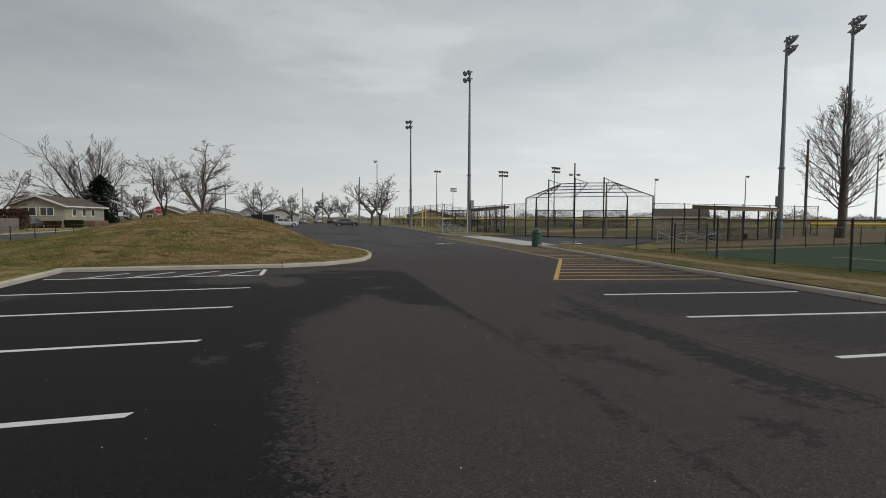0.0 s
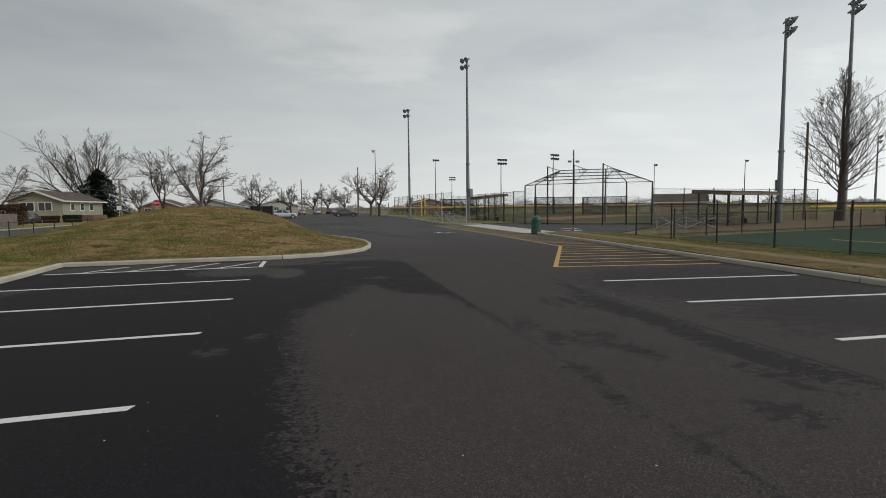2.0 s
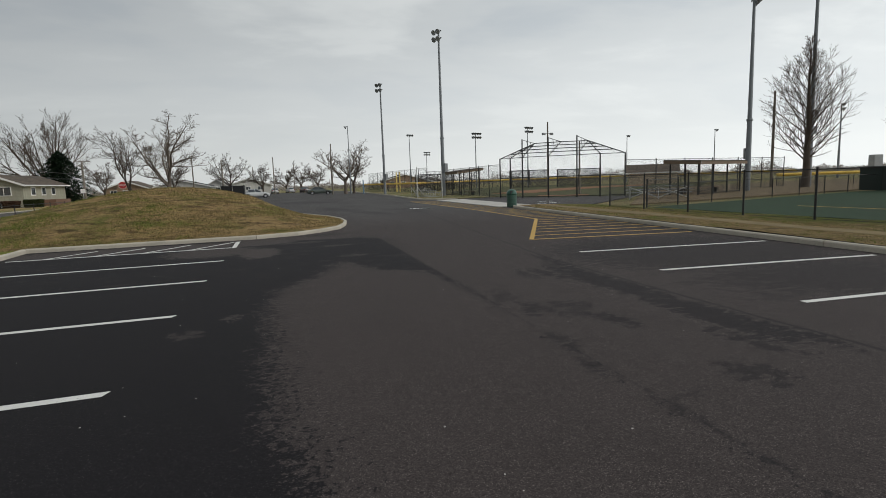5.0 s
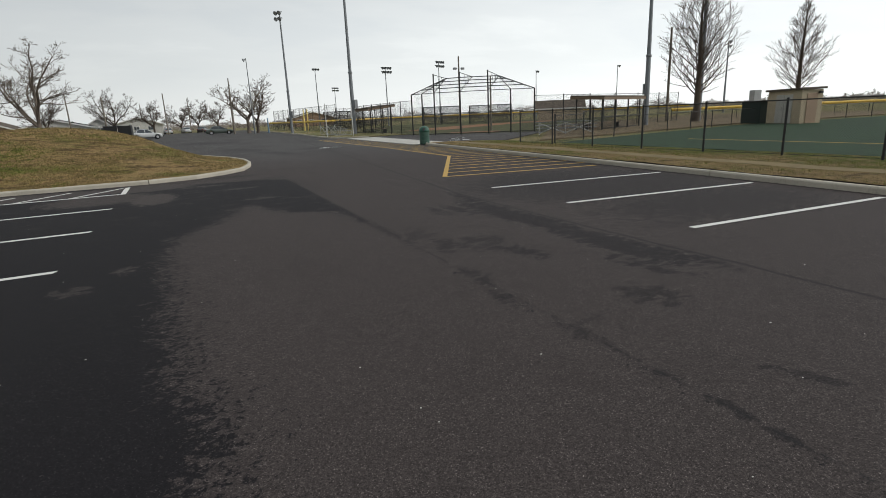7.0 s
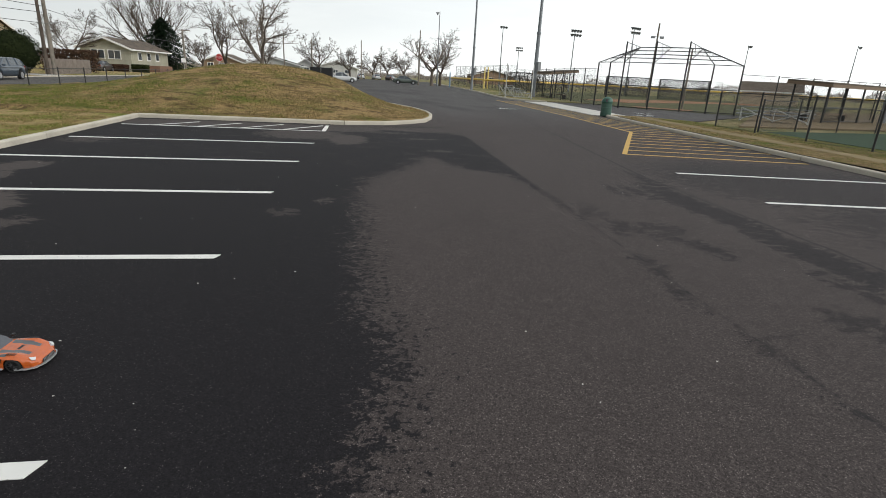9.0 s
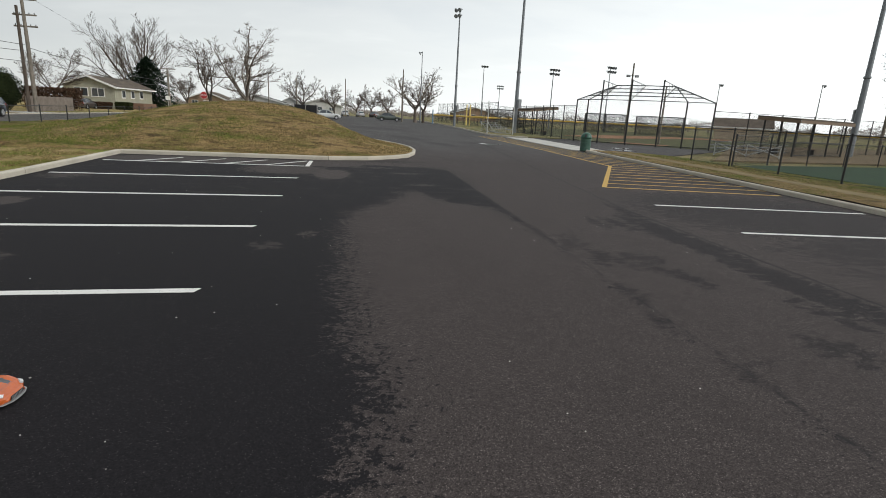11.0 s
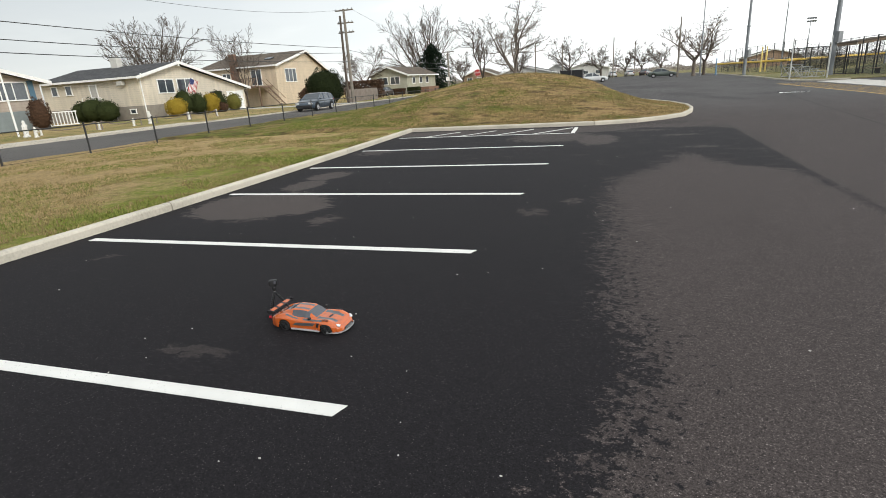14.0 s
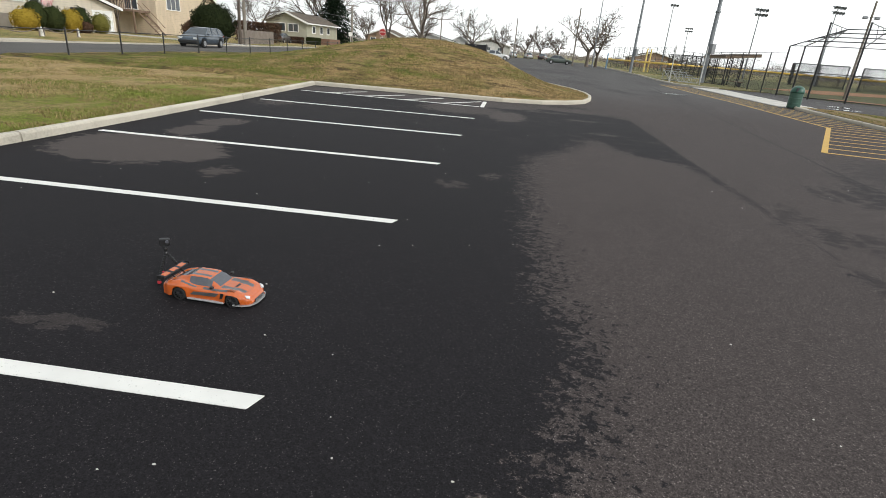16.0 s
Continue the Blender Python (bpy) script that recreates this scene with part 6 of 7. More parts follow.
# low grey-green house beyond the street, gable towards the lot
h3 = house("low grey-green house with white trim and a front gable", (-42.5, 87, 0), radians(-90), 14.5, [(0.2, 0.3), (0.2, 3.25), (3.6, 4.6), (7.3, 3.25), (7.0, 0.3)], SAGE, ROOF_BROWN, 0.6)
opening(h3, "x", 0.0, 1.6, 3.4, 1.75, 2.95, 2)
opening(h3, "x", 0.0, 3.9, 5.6, 1.75, 2.95, 2)
for k in range(3):
    part("side_window", Shape().box((-3.0 - 3.4 * k, 7.03, 2.3), (1.1, 0.08, 1.0), bevel=0.01), WINDOW, h3)
    part("window_trim", Shape().box((-3.0 - 3.4 * k, 7.02, 2.3), (1.4, 0.06, 1.3), bevel=0.01), TRIM, h3)
part("porch", Shape().box((-8.0, 8.0, 0.5), (5.5, 1.8, 1.0)), BRICK, h3, "red-brown porch")

# far houses
for (x, y, tn, wd, dp, eave, rid, wall, roof, lab) in (
        (-39.5, 134, -90, 9.0, 10, 2.4, 4.1, OCHRE, ROOF_BROWN, "small ochre house far down the street"),
        (-31.0, 138, -90, 13.0, 9, 2.4, 4.0, PALE, ROOF_DARK, "long white house with a dark roof far down the street"),
        (-21.0, 150, -90, 6.0, 9, 2.4, 4.2, PALE, ROOF_DARK, "white garage with a dark roof far down the street"),
        (-17.0, 165, -90, 12.0, 9, 2.6, 4.4, PALE, ROOF_DARK, "low white house far beyond the lot"),
        (61.5, 72.5, -36, 6.0, 7.5, 2.0, 3.2, TAN, ROOF_BROWN, "low field house with a brown gabled roof"),
        (31.0, 175.0, -90, 14.0, 8, 2.6, 4.4, OCHRE, ROOF_BROWN, "low brown building beyond the ball fields")):
    hh = house(lab, (x, y, 0), radians(tn), dp, [(0, 0.1), (0, eave), (wd / 2, rid), (wd, eave), (wd, 0.1)], wall, roof, 0.5)
    for k in range(3):
        opening(hh, "x", 0.0, wd * (0.14 + 0.28 * k), wd * (0.14 + 0.28 * k) + 1.3, 1.1, 2.1, 2)

# front lawns beyond the street
s = Shape()
s.slab([(-90, 0), (-27.65, 0), (-27.65, 120), (-90, 120)], -0.05, 0.06)
setting("front_lawn", s, GRASS, "winter lawn in front of the houses", "lawn")
s = Shape()
s.slab([(-43.9, 52.0), (-27.7, 51.0), (-27.7, 55.6), (-43.9, 55.2)], 0.0, 0.075)
setting("driveway", s, SLAB, "pale concrete driveway to the garage", "driveway")
s = Shape()
s.slab([(-29.6, 10), (-28.2, 10), (-28.2, 30), (-29.6, 30)], 0.0, 0.08)
setting("front_walk", s, KERB, "pale concrete walk along the street", "walk")

# shrubs and hedges
for i, (x, y, r, m, lab) in enumerate((
        (-41.6, 41.9, (1.0, 1.1, 0.95), SHRUB_YELLOW, "rounded golden shrub in front of the cream house"),
        (-42.2, 43.6, (0.9, 0.85, 1.35), SHRUB_GREEN, "dark green shrub in front of the cream house"),
        (-41.8, 45.0, (0.9, 0.9, 1.15), SHRUB_GREEN, "dark green shrub in front of the cream house"),
        (-41.6, 46.6, (0.9, 0.95, 1.1), SHRUB_YELLOW, "rounded golden shrub in front of the cream house"),
        (-42.3, 48.6, (0.85, 0.95, 1.2), SHRUB_GREEN, "dark green shrub in front of the cream house"),
        (-42.0, 50.7, (0.85, 0.9, 1.0), leaves("olive_shrub_leaves", (0.10, 0.10, 0.02), (0.22, 0.20, 0.06)), "rounded olive shrub beside the entry"),
        (-41.4, 48.0, (0.6, 0.6, 0.55), SHRUB_BROWN, "low brown shrub in front of the cream house"),
        (-50.2, 38.9, (1.1, 1.0, 1.05), SHRUB_GREEN, "dark green shrub beside the side steps"),
        (-48.6, 38.8, (1.2, 1.0, 1.2), SHRUB_GREEN, "dark green shrub beside the side steps"),
        (-47.0, 38.9, (1.1, 1.0, 1.05), SHRUB_GREEN, "dark green shrub beside the side steps"),
        (-42.4, 29.3, (0.7, 0.8, 1.25), SHRUB_BROWN, "sparse brown shrub in front of the taupe house"))):
    shrub(x, y, r, m, lab, 100 + i, 1700, 0.13)
shrub(-32.0, 53.9, (2.2, 2.2, 2.0), SHRUB_DARK, "large dark round evergreen bush beside the utility pole", 130, 5200, 0.17, name="evergreen_bush")
shrub(-35.5, 56.5, (1.6, 1.6, 1.1), SHRUB_BROWN, "bare brown bush in front of the wooden fence", 131, 1700, 0.16)
for i, (x, y, w_, l_, h_, m, lab) in enumerate(((-34.6, 68.5, 6.0, 1.3, 2.5, SHRUB_BROWN, "brown clipped hedge behind the wooden fence"), (-36.5, 84.6, 2.6, 1.2, 1.0, SHRUB_BROWN, "brown clipped hedge by the low house"),
                                               (-33.6, 85.0, 2.0, 1.2, 1.1, SHRUB_GREEN, "dark clipped hedge by the low house"), (-26.0, 104.0, 8.0, 1.3, 1.2, SHRUB_GREEN, "long dark clipped hedge along the street"))):
    rnd = random.Random(200 + i)
    hd = thing("hedge", lab, "hedge", "", (x, y, 0))
    sh = Shape()
    for _ in range(3000):
        p = Vector((rnd.uniform(-w_ / 2, w_ / 2), rnd.uniform(-l_ / 2, l_ / 2), h_ * rnd.random() ** 0.6))
        a = Vector((rnd.gauss(0, 1), rnd.gauss(0, 1), rnd.gauss(0, 1))).normalized() * 0.12
        b = a.cross(Vector((rnd.gauss(0, 1), rnd.gauss(0, 1), rnd.gauss(0, 1)))).normalized() * 0.09
        sh.add([p - a, p + b, p + a, p - b], [(0, 1, 2, 3)])
    part("foliage", sh, m, hd)
    st = Shape()
    for k in range(6):
        st.tube((-w_ / 2 + w_ * (k + 0.5) / 6, 0, -0.05), (-w_ / 2 + w_ * (k + 0.5) / 6, 0, h_ * 0.8), 0.04, 0.02, 5)
    part("stems", st, BARK, hd)

# wooden stockade fence behind the street
wf = thing("wooden_fence", "weathered grey wooden stockade fence", "fence")
for k in range(42):
    y = 55.6 + 0.24 * k
    part("board", Shape().box((-30.3 - 0.02 * k, y, 0.72 + 0.03 * math.sin(k * 1.7)), (0.03, 0.215, 1.5)), GREY_WOOD, wf)
for z in (0.4, 1.1):
    part("fence_rail", Shape().box((-30.75, 60.6, z), (0.06, 10.2, 0.10), radians(4.7)), GREY_WOOD, wf)


# ---------------------------------------------------------------- street things
def utility_pole(x, y, h, label, arms=3, twin=False):
    root = thing("utility_pole", label, "utility pole", "utility poles", (x, y, 0))
    part("pole", Shape().path([(0, 0, -0.1), (0, 0, h * 0.5), (0, 0, h)], [0.19, 0.16, 0.12], 10), POLE_WOOD, root, smooth=True)
    if twin:
        part("stub_pole", Shape().path([(-0.45, -0.25, -0.1), (-0.40, -0.2, h * 0.93)], [0.16, 0.11], 10), BARK, root, "older dark pole strapped beside")
    for k in range(arms):
        z = h - 0.12 - 0.95 * k - (0.3 if k else 0)
        arm = part("cross_arm", Shape().box((0, 0.12, z), (2.2 - 0.3 * (k > 0), 0.10, 0.13), bevel=0.01), POLE_WOOD, root)
        for u in (-0.95, -0.45, 0.45, 0.95):
            part("insulator", Shape().lathe((u * (1 if k == 0 else 0.84), 0.12, z + 0.06), [(0.02, 0), (0.05, 0.05), (0.05, 0.09), (0.02, 0.14)], 8), LAMP_GREY, arm)
    return root


utility_pole(-29.0, 54.6, 9.7, "tall weathered wooden utility pole with three cross arms", 3, True)
utility_pole(-29.6, 92.0, 6.6, "leaning wooden utility pole with cross arm down the street", 1)
utility_pole(-29.0, 6.0, 9.7, "tall weathered wooden utility pole beside the street", 1)
for i, (a, b, sag) in enumerate((((-29.9, 54.7, 9.65), (-29.9, 6.1, 9.4), 1.6), ((-29.0, 54.5, 5.8), (-29.0, 6.1, 6.2), 0.35), ((-29.0, 54.5, 5.3), (-29.0, 6.1, 5.4), 0.5), ((-28.8, 54.5, 4.4), (-28.8, 6.1, 4.7), 0.35),
                                 ((-28.1, 54.8, 9.6), (-29.6, 92.0, 6.6), 0.5), ((-29.0, 54.7, 5.6), (-29.6, 92.0, 4.6), 0.4), ((-29.0, 54.7, 4.6), (-29.6, 92.0, 3.9), 0.4))):
    pts = []
    for k in range(25):
        f = k / 24
        p = Vector(a).lerp(Vector(b), f)
        p.z -= sag * 4 * f * (1 - f)
        pts.append(p)
    r = 0.011 if i in (0, 4) else 0.022
    tagged(part("overhead_wire", Shape().path(pts, [r] * 25, 5), CARBON), "black overhead wire strung between utility poles", "wire", "overhead wires")

# wooden lamp poles far beyond the lot
for x, y, h in ((-18.5, 118.0, 8.0), (-3.0, 128.0, 8.5), (-10.0, 170.0, 8.0), (2.0, 175.0, 9.0), (7.6, 96.0, 7.0), (8.8, 110.0, 10.0), (-10.5, 96.0, 6.5)):
    slim_pole("street_pole", x, y, h, 0.14, POLE_WOOD, "weathered wooden street pole beyond the lot", "street poles")


def car(at, turn, paint, label, length=4.6, width=1.78, height=1.45, wagon=False):
    """A parked car: lofted body and cabin, windows, wheels, lamps."""
    root = thing("car", label, "car", "parked cars", at, turn)
    L = length / 2
    axles, wr = (-L * 0.60, L * 0.62), 0.31
    belt = [(-L, 0.78), (-L * 0.94, 0.92), (-L * 0.5, 0.95), (L * 0.35, 0.93), (L * 0.55, 0.88), (L * 0.86, 0.76), (L * 0.97, 0.64), (L, 0.56)]
    half = [(-L, 0.76), (-L * 0.92, 0.92), (-L * 0.6, 1.0), (L * 0.6, 1.0), (L * 0.86, 0.90), (L, 0.66)]

    def on(table, u):
        for (a, va), (b, vb) in zip(table, table[1:]):
            if u <= b:
                return va + (vb - va) * max(0.0, (u - a) / (b - a))
        return table[-1][1]

    def sill(u):
        z = 0.24 + 0.10 * max(0.0, abs(u) / L - 0.86) / 0.14
        for c in axles:
            if abs(u - c) < wr + 0.05:
                z = max(z, wr + math.sqrt((wr + 0.05) ** 2 - (u - c) ** 2))
        return z
    N = 48
    xs = [-L + length * i / N for i in range(N + 1)]
    sh = Shape()
    for u in xs:
        w, lo, hi = on(half, u) * width / 2, sill(u), on(belt, u)
        ring = [(w * 0.90, lo), (w * 0.985, lo + (hi - lo) * 0.25), (w, lo + (hi - lo) * 0.55), (w * 0.97, lo + (hi - lo) * 0.85), (w * 0.90, hi), (w * 0.5, hi + 0.025)]
        sh.v += [(u, -yy, z) for yy, z in ring] + [(u, yy, z) for yy, z in reversed(ring)]
    for i in range(N):
        sh.f += [(i * 12 + j, i * 12 + (j + 1) % 12, i * 12 + 12 + (j + 1) % 12, i * 12 + 12 + j) for j in range(12)]
    sh.f += [tuple(range(12)), tuple(N * 12 + j for j in range(11, -1, -1))]
    part("body", sh, paint, root, smooth=True)
    part("underbody", Shape().box((0, 0, 0.32), (length * 0.9, width * 0.72, 0.22), bevel=0.05), CARBON, root)
    back = -L + 0.16 if wagon else -L * 0.72
    roof_z = [(back, 0.93), (back + (0.22 if wagon else 0.55), height - 0.10), (back + 0.6, height - 0.02), (-0.1, height), (L * 0.12, height - 0.05), (L * 0.46, 0.92)]
    M = 20
    glass, top = Shape(), Shape()
    cabin = [back + (L * 0.46 - back) * i / M for i in range(M + 1)]
    for sy in (-1, 1):
        k = len(glass.v)
        for u in cabin:
            z = on(roof_z, u)
            f = (z - 0.93) / (height - 0.93)
            glass.v += [(u, sy * width * 0.445, 0.93), (u, sy * width * (0.445 - 0.085 * f), max(0.935, z - 0.03 * f))]
        glass.f += [(k + 2 * i, k + 2 * i + 2, k + 2 * i + 3, k + 2 * i + 1) for i in range(M)]
    for i, u in enumerate(cabin):
        z = on(roof_z, u)
        f = (z - 0.93) / (height - 0.93)
        w = width * (0.445 - 0.085 * f)
        glass.v += [(u, -w, z - 0.03 * f), (u, -w * 0.6, z), (u, w * 0.6, z), (u, w, z - 0.03 * f)]
    k = 4 * (M + 1)
    glass.f += [(k + i * 4 + j, k + i * 4 + j + 1, k + i * 4 + 5 + j, k + i * 4 + 4 + j) for i in range(M) for j in range(3)]
    part("windows", glass, WINDOW, root)
    ridge = [u for u in cabin if on(roof_z, u) > height - 0.11]
    for u in ridge:
        z = on(roof_z, u) + 0.012
        w = width * 0.366
        top.v += [(u, -w, z - 0.075), (u, -w * 0.93, z - 0.02), (u, -w * 0.6, z), (u, w * 0.6, z), (u, w * 0.93, z - 0.02), (u, w, z - 0.075)]
    top.f += [(i * 6 + j, i * 6 + j + 1, i * 6 + 7 + j, i * 6 + 6 + j) for i in range(len(ridge) - 1) for j in range(5)]
    part("roof", top, paint, root, smooth=True)
    for sy in (-1, 1):
        for u0, u1 in ((L * 0.45, L * 0.10), (-0.15, -0.2), (-L * 0.55, -L * 0.52), (back + 0.03, back + (0.24 if wagon else 0.5))):
            part("pillar", Shape().tube((u0, sy * width * 0.447, 0.92), (u1, sy * width * 0.366, on(roof_z, u1) - 0.04), 0.04, n=6), paint, root)
        part("mirror", Shape().box((L * 0.36, sy * width * 0.52, 0.97), (0.12, 0.2, 0.13), bevel=0.03), paint, root)
    for sx in (-L * 0.60, L * 0.62):
        for sy in (-1, 1):
            w = part("wheel", Shape().tube((sx, sy * (width / 2 - 0.2), 0.31), (sx, sy * (width / 2 + 0.012), 0.31), 0.31, n=20), TYRE, root)
            part("rim", Shape().tube((sx, sy * (width / 2), 0.31), (sx, sy * (width / 2 + 0.022), 0.31), 0.20, n=14), SILVER, w, "silver rim")
    for sy in (-1, 1):
        part("headlight", Shape().box((L * 0.955, sy * width * 0.33, 0.64), (0.16, 0.36, 0.15), bevel=0.03), LAMP_CLEAR, root)
        part("tail_light", Shape().box((-L * 0.985, sy * width * 0.36, 0.80), (0.10, 0.26, 0.2), bevel=0.02), RED_LAMP, root)
    part("bumper", Shape().box((L * 0.985, 0, 0.42), (0.14, width * 0.8, 0.2), bevel=0.04), CARBON, root)
    return root


BLUE_PAINT = car_paint("blue_grey_car_paint", (0.026, 0.048, 0.075))
WHITE_PAINT = car_paint("white_car_paint", (0.62, 0.63, 0.63))
GREEN_PAINT = car_paint("grey_green_car_paint", (0.085, 0.11, 0.095))
RED_PAINT = car_paint("dark_car_paint", (0.06, 0.05, 0.05))
car((-25.6, 41.2, -0.005), radians(-84), BLUE_PAINT, "blue-grey wagon parked on the street", wagon=True)
car((-5.2, 92.0, 0.0), radians(10), WHITE_PAINT, "white sedan parked beyond the mound")
car((5.6, 101.0, 0.0), radians(0), GREEN_PAINT, "grey-green sedan parked at the far kerb")
for x, y, m, lab in ((-3.5, 146.0, WHITE_PAINT, "white car parked far off"), (0.5, 147.0, WHITE_PAINT, "white van parked far off"), (4.2, 145.0, RED_PAINT, "dark car parked far off"), (-8.5, 146.5, BLUE_PAINT, "blue car parked far off"), (-37.5, 82.0, RED_PAINT, "dark car parked behind the fence")):
    car((x, y, 0.0), radians(90 + 20 * math.sin(x)), m, lab)

# dark screened bin enclosure past the mound
enc = thing("bin_enclosure", "dark screened bin enclosure past the mound", "enclosure", at=(-7.1, 75.0, 0))
for sx in (-1.4, 1.4):
    part("side_panel", Shape().box((sx, 1.2, 1.0), (0.06, 2.4, 2.1)), SCREEN, enc)
    part("corner_post", Shape().tube((sx, 0, -0.05), (sx, 0, 2.15), 0.05), BLACK_STEEL, enc)
for k in range(2):
    part("gate_panel", Shape().box((-0.69 + 1.38 * k, 0, 1.05), (1.34, 0.06, 1.95)), SCREEN, enc)

# stop sign and street sign
sign = thing("stop_sign", "red octagonal stop sign on a steel post", "sign", at=(-18.6, 70.0, 0), turn=radians(10))
part("post", Shape().tube((0, 0, -0.1), (0, 0, 2.9), 0.03), GALV, sign)
part("plate", Shape().plate([(0.42 * math.cos(math.pi / 8 + k * math.pi / 4), -0.04, 2.5 + 0.42 * math.sin(math.pi / 8 + k * math.pi / 4)) for k in range(8)], (0, -0.012, 0)), RED, sign)
part("border", Shape().plate([(0.45 * math.cos(math.pi / 8 + k * math.pi / 4), -0.034, 2.5 + 0.45 * math.sin(math.pi / 8 + k * math.pi / 4)) for k in range(8)], (0, -0.005, 0)), TRIM, sign)
txt = bpy.data.curves.new("stop_text", "FONT")
txt.body, txt.size, txt.align_x, txt.align_y, txt.extrude = "STOP", 0.28, "CENTER", "CENTER", 0.003
txt.materials.append(TRIM)
to = new("lettering", txt)
to.parent = sign
to.matrix_basis = pose(0, -0.056, 2.5, 90, 0, 0)
sg = thing("street_sign", "small pale street sign on a post", "sign", at=(-27.9, 86.0, 0))
part("post", Shape().tube((0, 0, -0.1), (0, 0, 2.3), 0.03), GALV, sg)
part("plate", Shape().box((0, -0.05, 2.05), (0.6, 0.02, 0.6), bevel=0.004), TRIM, sg)

# flagpole, flag, garden statues with chain
fp = slim_pole("flagpole", -35.5, 22.9, 7.2, 0.06, TRIM, "white flagpole in front of the taupe house")
part("finial", Shape().lathe((0, 0, 7.2), [(0.03, 0), (0.09, 0.06), (0.09, 0.12), (0.02, 0.18)], 10), SILVER, fp)
fl = thing("flag", "red and white striped flag with blue corner on short pole", "flag", at=(-43.2, 46.0, 0), turn=radians(70))
part("staff", Shape().tube((-0.9, 0, 2.0), (0.35, 0, 3.75), 0.02), TRIM, fl)
for k in range(13):
    a, b = 1.55 * k / 13, 1.55 * (k + 1) / 13
    part("stripe", Shape().plate([(0.3 - 0.55 * f + a * 0.5 - 0.2, 0.04 * math.sin(5 * f + k * 0.4), 3.66 - 1.35 * f - a * 0.22) for f in (0, 0.5, 1)] +
                                 [(0.3 - 0.55 * f + b * 0.5 - 0.2, 0.04 * math.sin(5 * f + k * 0.4), 3.66 - 1.35 * f - b * 0.22) for f in (1, 0.5, 0)], (0, 0.012, 0)), RED if k % 2 == 0 else TRIM, fl)
part("canton", Shape().plate([(0.08, -0.03, 3.68), (0.50, -0.03, 3.46), (0.26, 0.0, 2.95), (-0.12, 0.0, 3.12)], (0, -0.012, 0)), FLAG_BLUE, fl)


def statue(x, y, h, seed):
    rnd = random.Random(seed)
    sh = Shape()
    sh.lathe((0, 0, 0), [(0.20 * h, 0), (0.20 * h, 0.10 * h), (0.13 * h, 0.13 * h), (0.16 * h, 0.35 * h), (0.12 * h, 0.55 * h), (0.17 * h, 0.70 * h), (0.08 * h, 0.80 * h), (0.10 * h, 0.90 * h), (0.03 * h, h)], 10)
    sh.tube((0.1 * h, 0, 0.68 * h), (0.26 * h, 0.05, 0.45 * h), 0.05 * h, n=6)
    ob = tagged(part("garden_statue", sh, STATUE, None, "", True), "white painted garden statue on the lawn", "statue", "garden statues")
    ob.matrix_basis = Matrix.Translation((x, y, 0.05)) @ Matrix.Diagonal((0.62, 0.62, 0.62, 1)) @ Matrix.Rotation(rnd.uniform(0, 6), 4, "Z")


for i, (x, y, h) in enumerate(((-34.0, 22.4, 1.6), (-32.6, 22.0, 1.0), (-33.0, 26.4, 0.8), (-33.5, 31.0, 1.5), (-32.9, 29.0, 0.9), (-33.2, 34.5, 1.0), (-33.5, 38.0, 1.0), (-34.2, 23.4, 0.7))):
    statue(x, y, h, i)
for i, (a, b) in enumerate((((-33.0, 22.2), (-33.0, 26.2)), ((-33.0, 26.6), (-33.1, 29.8)), ((-33.1, 31.2), (-33.2, 34.3)), ((-33.2, 34.7), (-33.4, 37.8)))):
    pts = [Vector((a[0] + (b[0] - a[0]) * k / 10, a[1] + (b[1] - a[1]) * k / 10, 0.62 - 1.3 * (k / 10) * (1 - k / 10))) for k in range(11)]
    ch = tagged(part("garden_chain", Shape().path(pts, [0.03] * 11, 5).tube(pts[0] - Vector((0, 0, 0.62)), pts[0], 0.04).tube(pts[-1] - Vector((0, 0, 0.62)), pts[-1], 0.04), GREY_WOOD), "sagging chain between short posts on the lawn", "chain", "garden chains")

# ---------------------------------------------------------------- distance, grass blades, litter
rnd = random.Random(77)
s = Shape()
for k in range(60000):
    a = radians(rnd.uniform(-75, 85))
    d = rnd.uniform(190, 330)
    x, y = d * math.sin(a), d * math.cos(a)
    h = (1.0 + 3.9 * max(0, 0.35 + noise.noise((a * 14, 0, 2)) + 0.5 * noise.noise((a * 47, 3, 2)))) * (0.75 + rnd.random() * 0.35)
    z0 = h * rnd.random()
    w = rnd.uniform(0.05, 0.2)
    u = Vector((math.cos(a), -math.sin(a), 0)) * w
    tip = Vector((rnd.uniform(-0.9, 0.9), rnd.uniform(-0.9, 0.9), rnd.uniform(-0.1, 0.9)))
    p = Vector((x, y, z0))
    s.add([p - u, p + u, p + tip], [(0, 1, 2)])
tagged(part("far_woods", s, WOODS), "brown leafless woods along the horizon", "woods", "", "stuff")

s, sg_ = Shape(), Shape()
rnd = random.Random(5)


def tuft(sh, x, y, z, size, w=0.007):
    for _ in range(3):
        a = rnd.uniform(0, 6.283)
        dx, dy = math.cos(a), math.sin(a)
        h = size * rnd.uniform(0.5, 1.1)
        bx, by = x + rnd.uniform(-0.03, 0.03), y + rnd.uniform(-0.03, 0.03)
        sh.add([(bx - dy * w, by + dx * w, z - 0.01), (bx + dy * w, by - dx * w, z - 0.01), (bx + dx * h * 0.7, by + dy * h * 0.7, z + h)], [(0, 1, 2)])


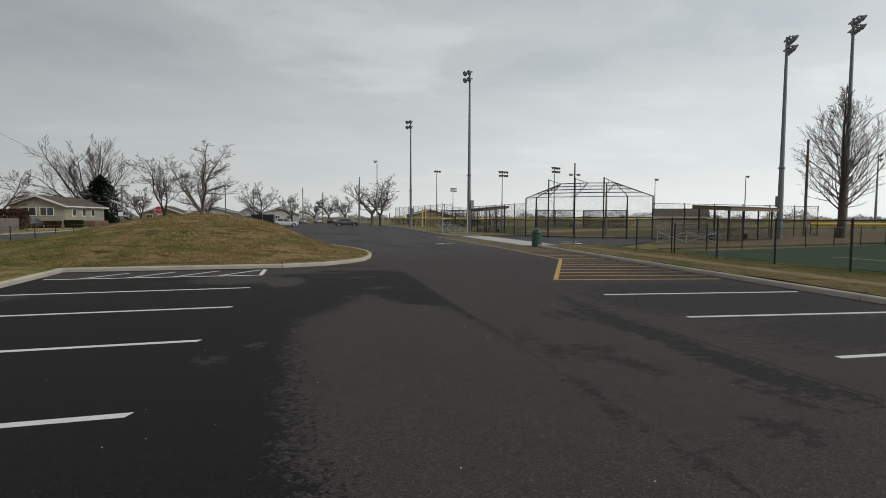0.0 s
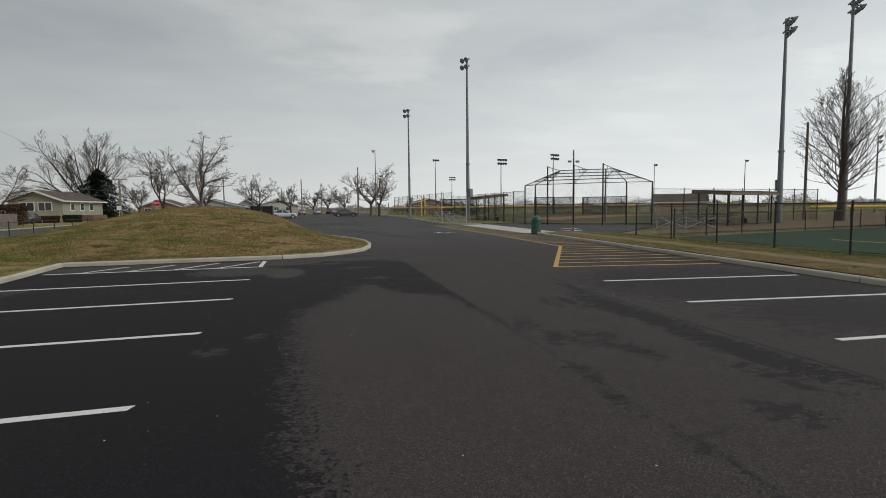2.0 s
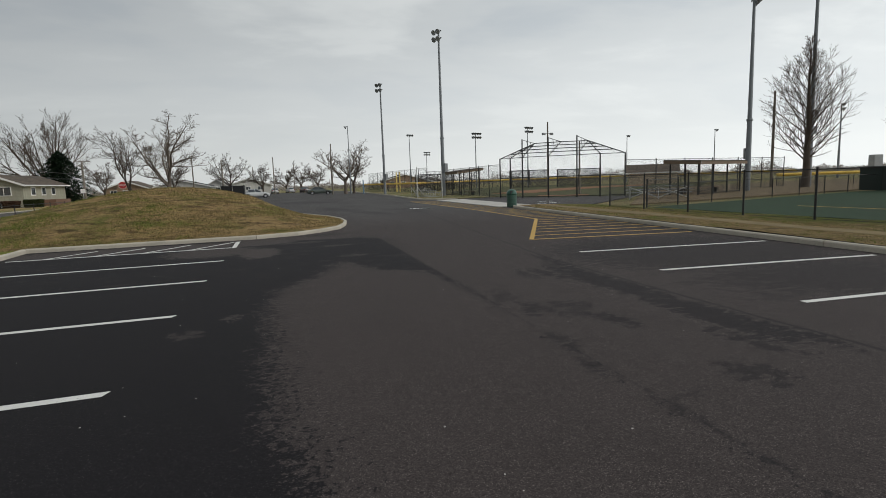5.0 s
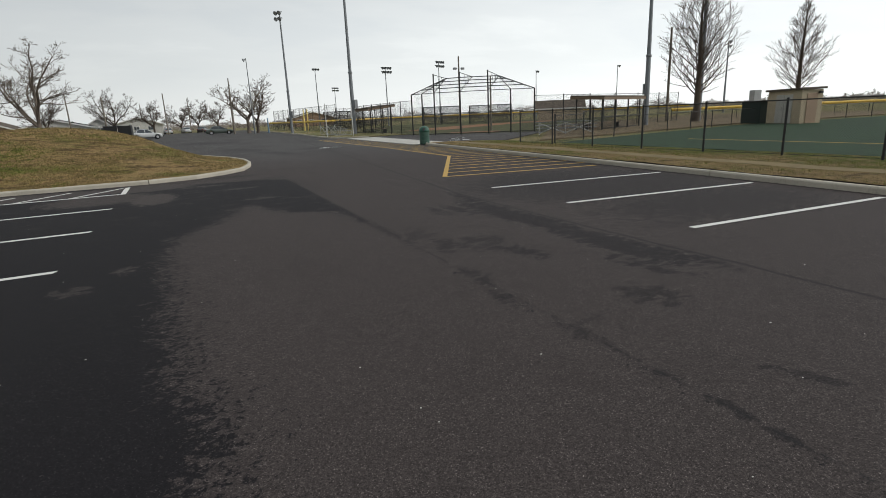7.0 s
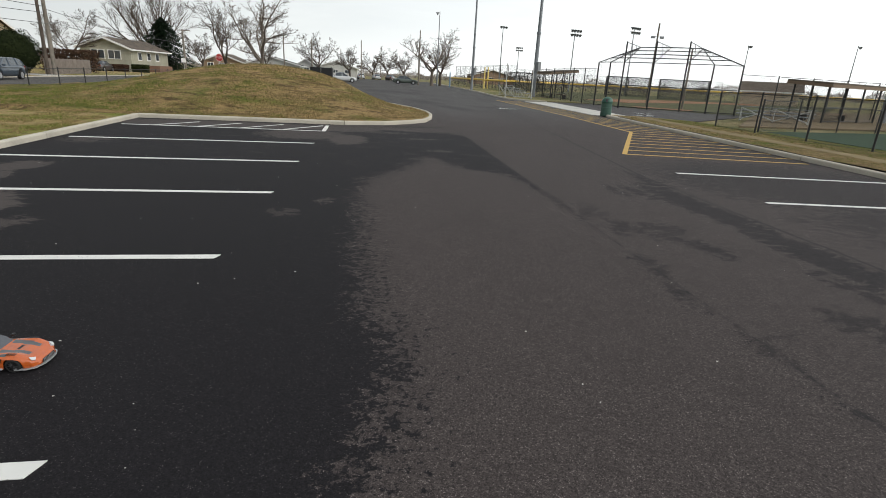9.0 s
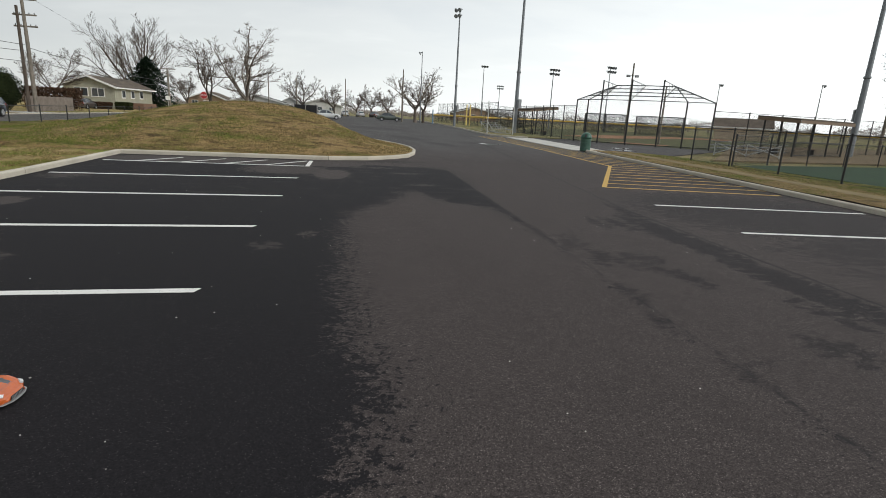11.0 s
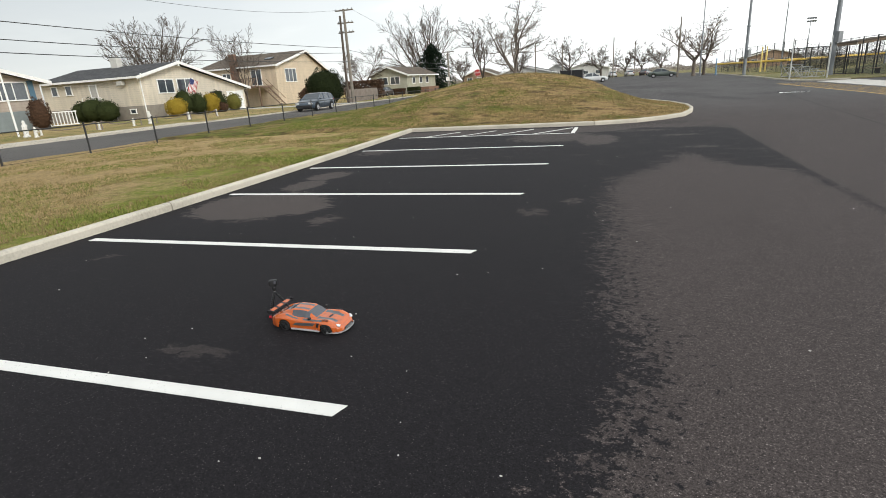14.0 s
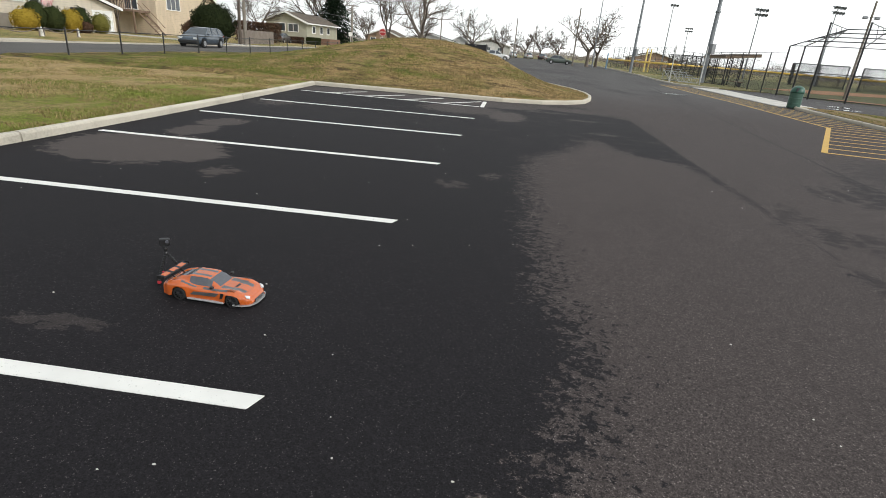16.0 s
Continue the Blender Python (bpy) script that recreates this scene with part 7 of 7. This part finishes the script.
for _ in range(36000):
    y = 1.0 + 16.9 * rnd.random()
    x = x_on(LEFT_KERB, y) - 0.16 - 10.5 * rnd.random() ** 1.5
    g = noise.noise((x * 0.5, y * 0.5, 8.0)) + 0.5 * noise.noise((x * 1.6, y * 1.6, 2.0))
    if g > -0.12:
        tuft(sg_ if g + rnd.uniform(-0.3, 0.3) > 0.22 else s, x, y, lawn_height(x, y), 0.052)
for _ in range(34000):
    x, y = rnd.uniform(-15, 2.3), 18.0 + 16 * rnd.random() ** 1.3
    front = 18.1 + max(0, (x + 1.1) * 0.9) + 0.3
    if y < front or (x > 0 and (x - 2.2) ** 2 / 1 + 0 > 0 and near_ring(x, y, ISLAND) < 0.18) or (x > 1.9 and y > 26) or x > 2.3 - max(0, (y - 26) * 0.35):
        continue
    g = noise.noise((x * 0.5, y * 0.5, 8.0)) + 0.5 * noise.noise((x * 1.6, y * 1.6, 2.0))
    if g > -0.15:
        tuft(sg_ if g - 0.05 * (x + 6) + rnd.uniform(-0.3, 0.3) > 0.28 else s, x, y, lawn_height(x, y), 0.05 + 0.03 * rnd.random(), 0.009)
for _ in range(5000):
    y = 1.0 + 26 * rnd.random()
    x = kerb_right(y) + 0.16 + 4.4 * rnd.random()
    if 0 < x - 12.0 - 0.055 * y < 1.0:
        continue
    tuft(s if rnd.random() < 0.45 else sg_, x, y, 0.12 * (1 - smooth01((x - kerb_right(y) - 1.2) / 4)) + 0.025, 0.045)
tagged(part("dry_grass", s, BLADES), "dry straw-coloured grass blades on the lawn", "grass", "", "stuff")
tagged(part("green_grass", sg_, BLADES_GREEN), "short green grass blades on the lawn", "grass", "", "stuff")

s = Shape()
rnd = random.Random(9)
for _ in range(150):
    x, y, r = rnd.uniform(-6, 6), rnd.uniform(1.2, 12), rnd.uniform(0.003, 0.009)
    n = rnd.randint(4, 6)
    s.slab([(x + r * rnd.uniform(0.5, 1.2) * math.cos(2 * math.pi * k / n), y + r * rnd.uniform(0.4, 0.9) * math.sin(2 * math.pi * k / n)) for k in range(n)], 0.0, r * 0.35)
tagged(part("pale_chips", s, SLAB), "small pale chips of stone and leaf on the asphalt", "chips", "", "stuff")

# shallow puddles
WATER = Nodes("puddle_water").done((0.03, 0.03, 0.032), 0.04, 0, 0.6)
for x, y, rx, ry in ((8.1, 32.6, 0.75, 0.55), (16.5, 31.5, 0.9, 0.35), (17.5, 34.0, 0.6, 0.5), (-3.0, 60.0, 0.4, 0.3)):
    ring = [(x + rx * (1 + 0.3 * noise.noise((k, x, 0))) * math.cos(2 * math.pi * k / 18), y + ry * (1 + 0.3 * noise.noise((k, y, 3))) * math.sin(2 * math.pi * k / 18)) for k in range(18)]
    setting("puddle", Shape().slab(ring, -0.02, 0.006), WATER, "shallow rain puddle on the asphalt", "puddle")
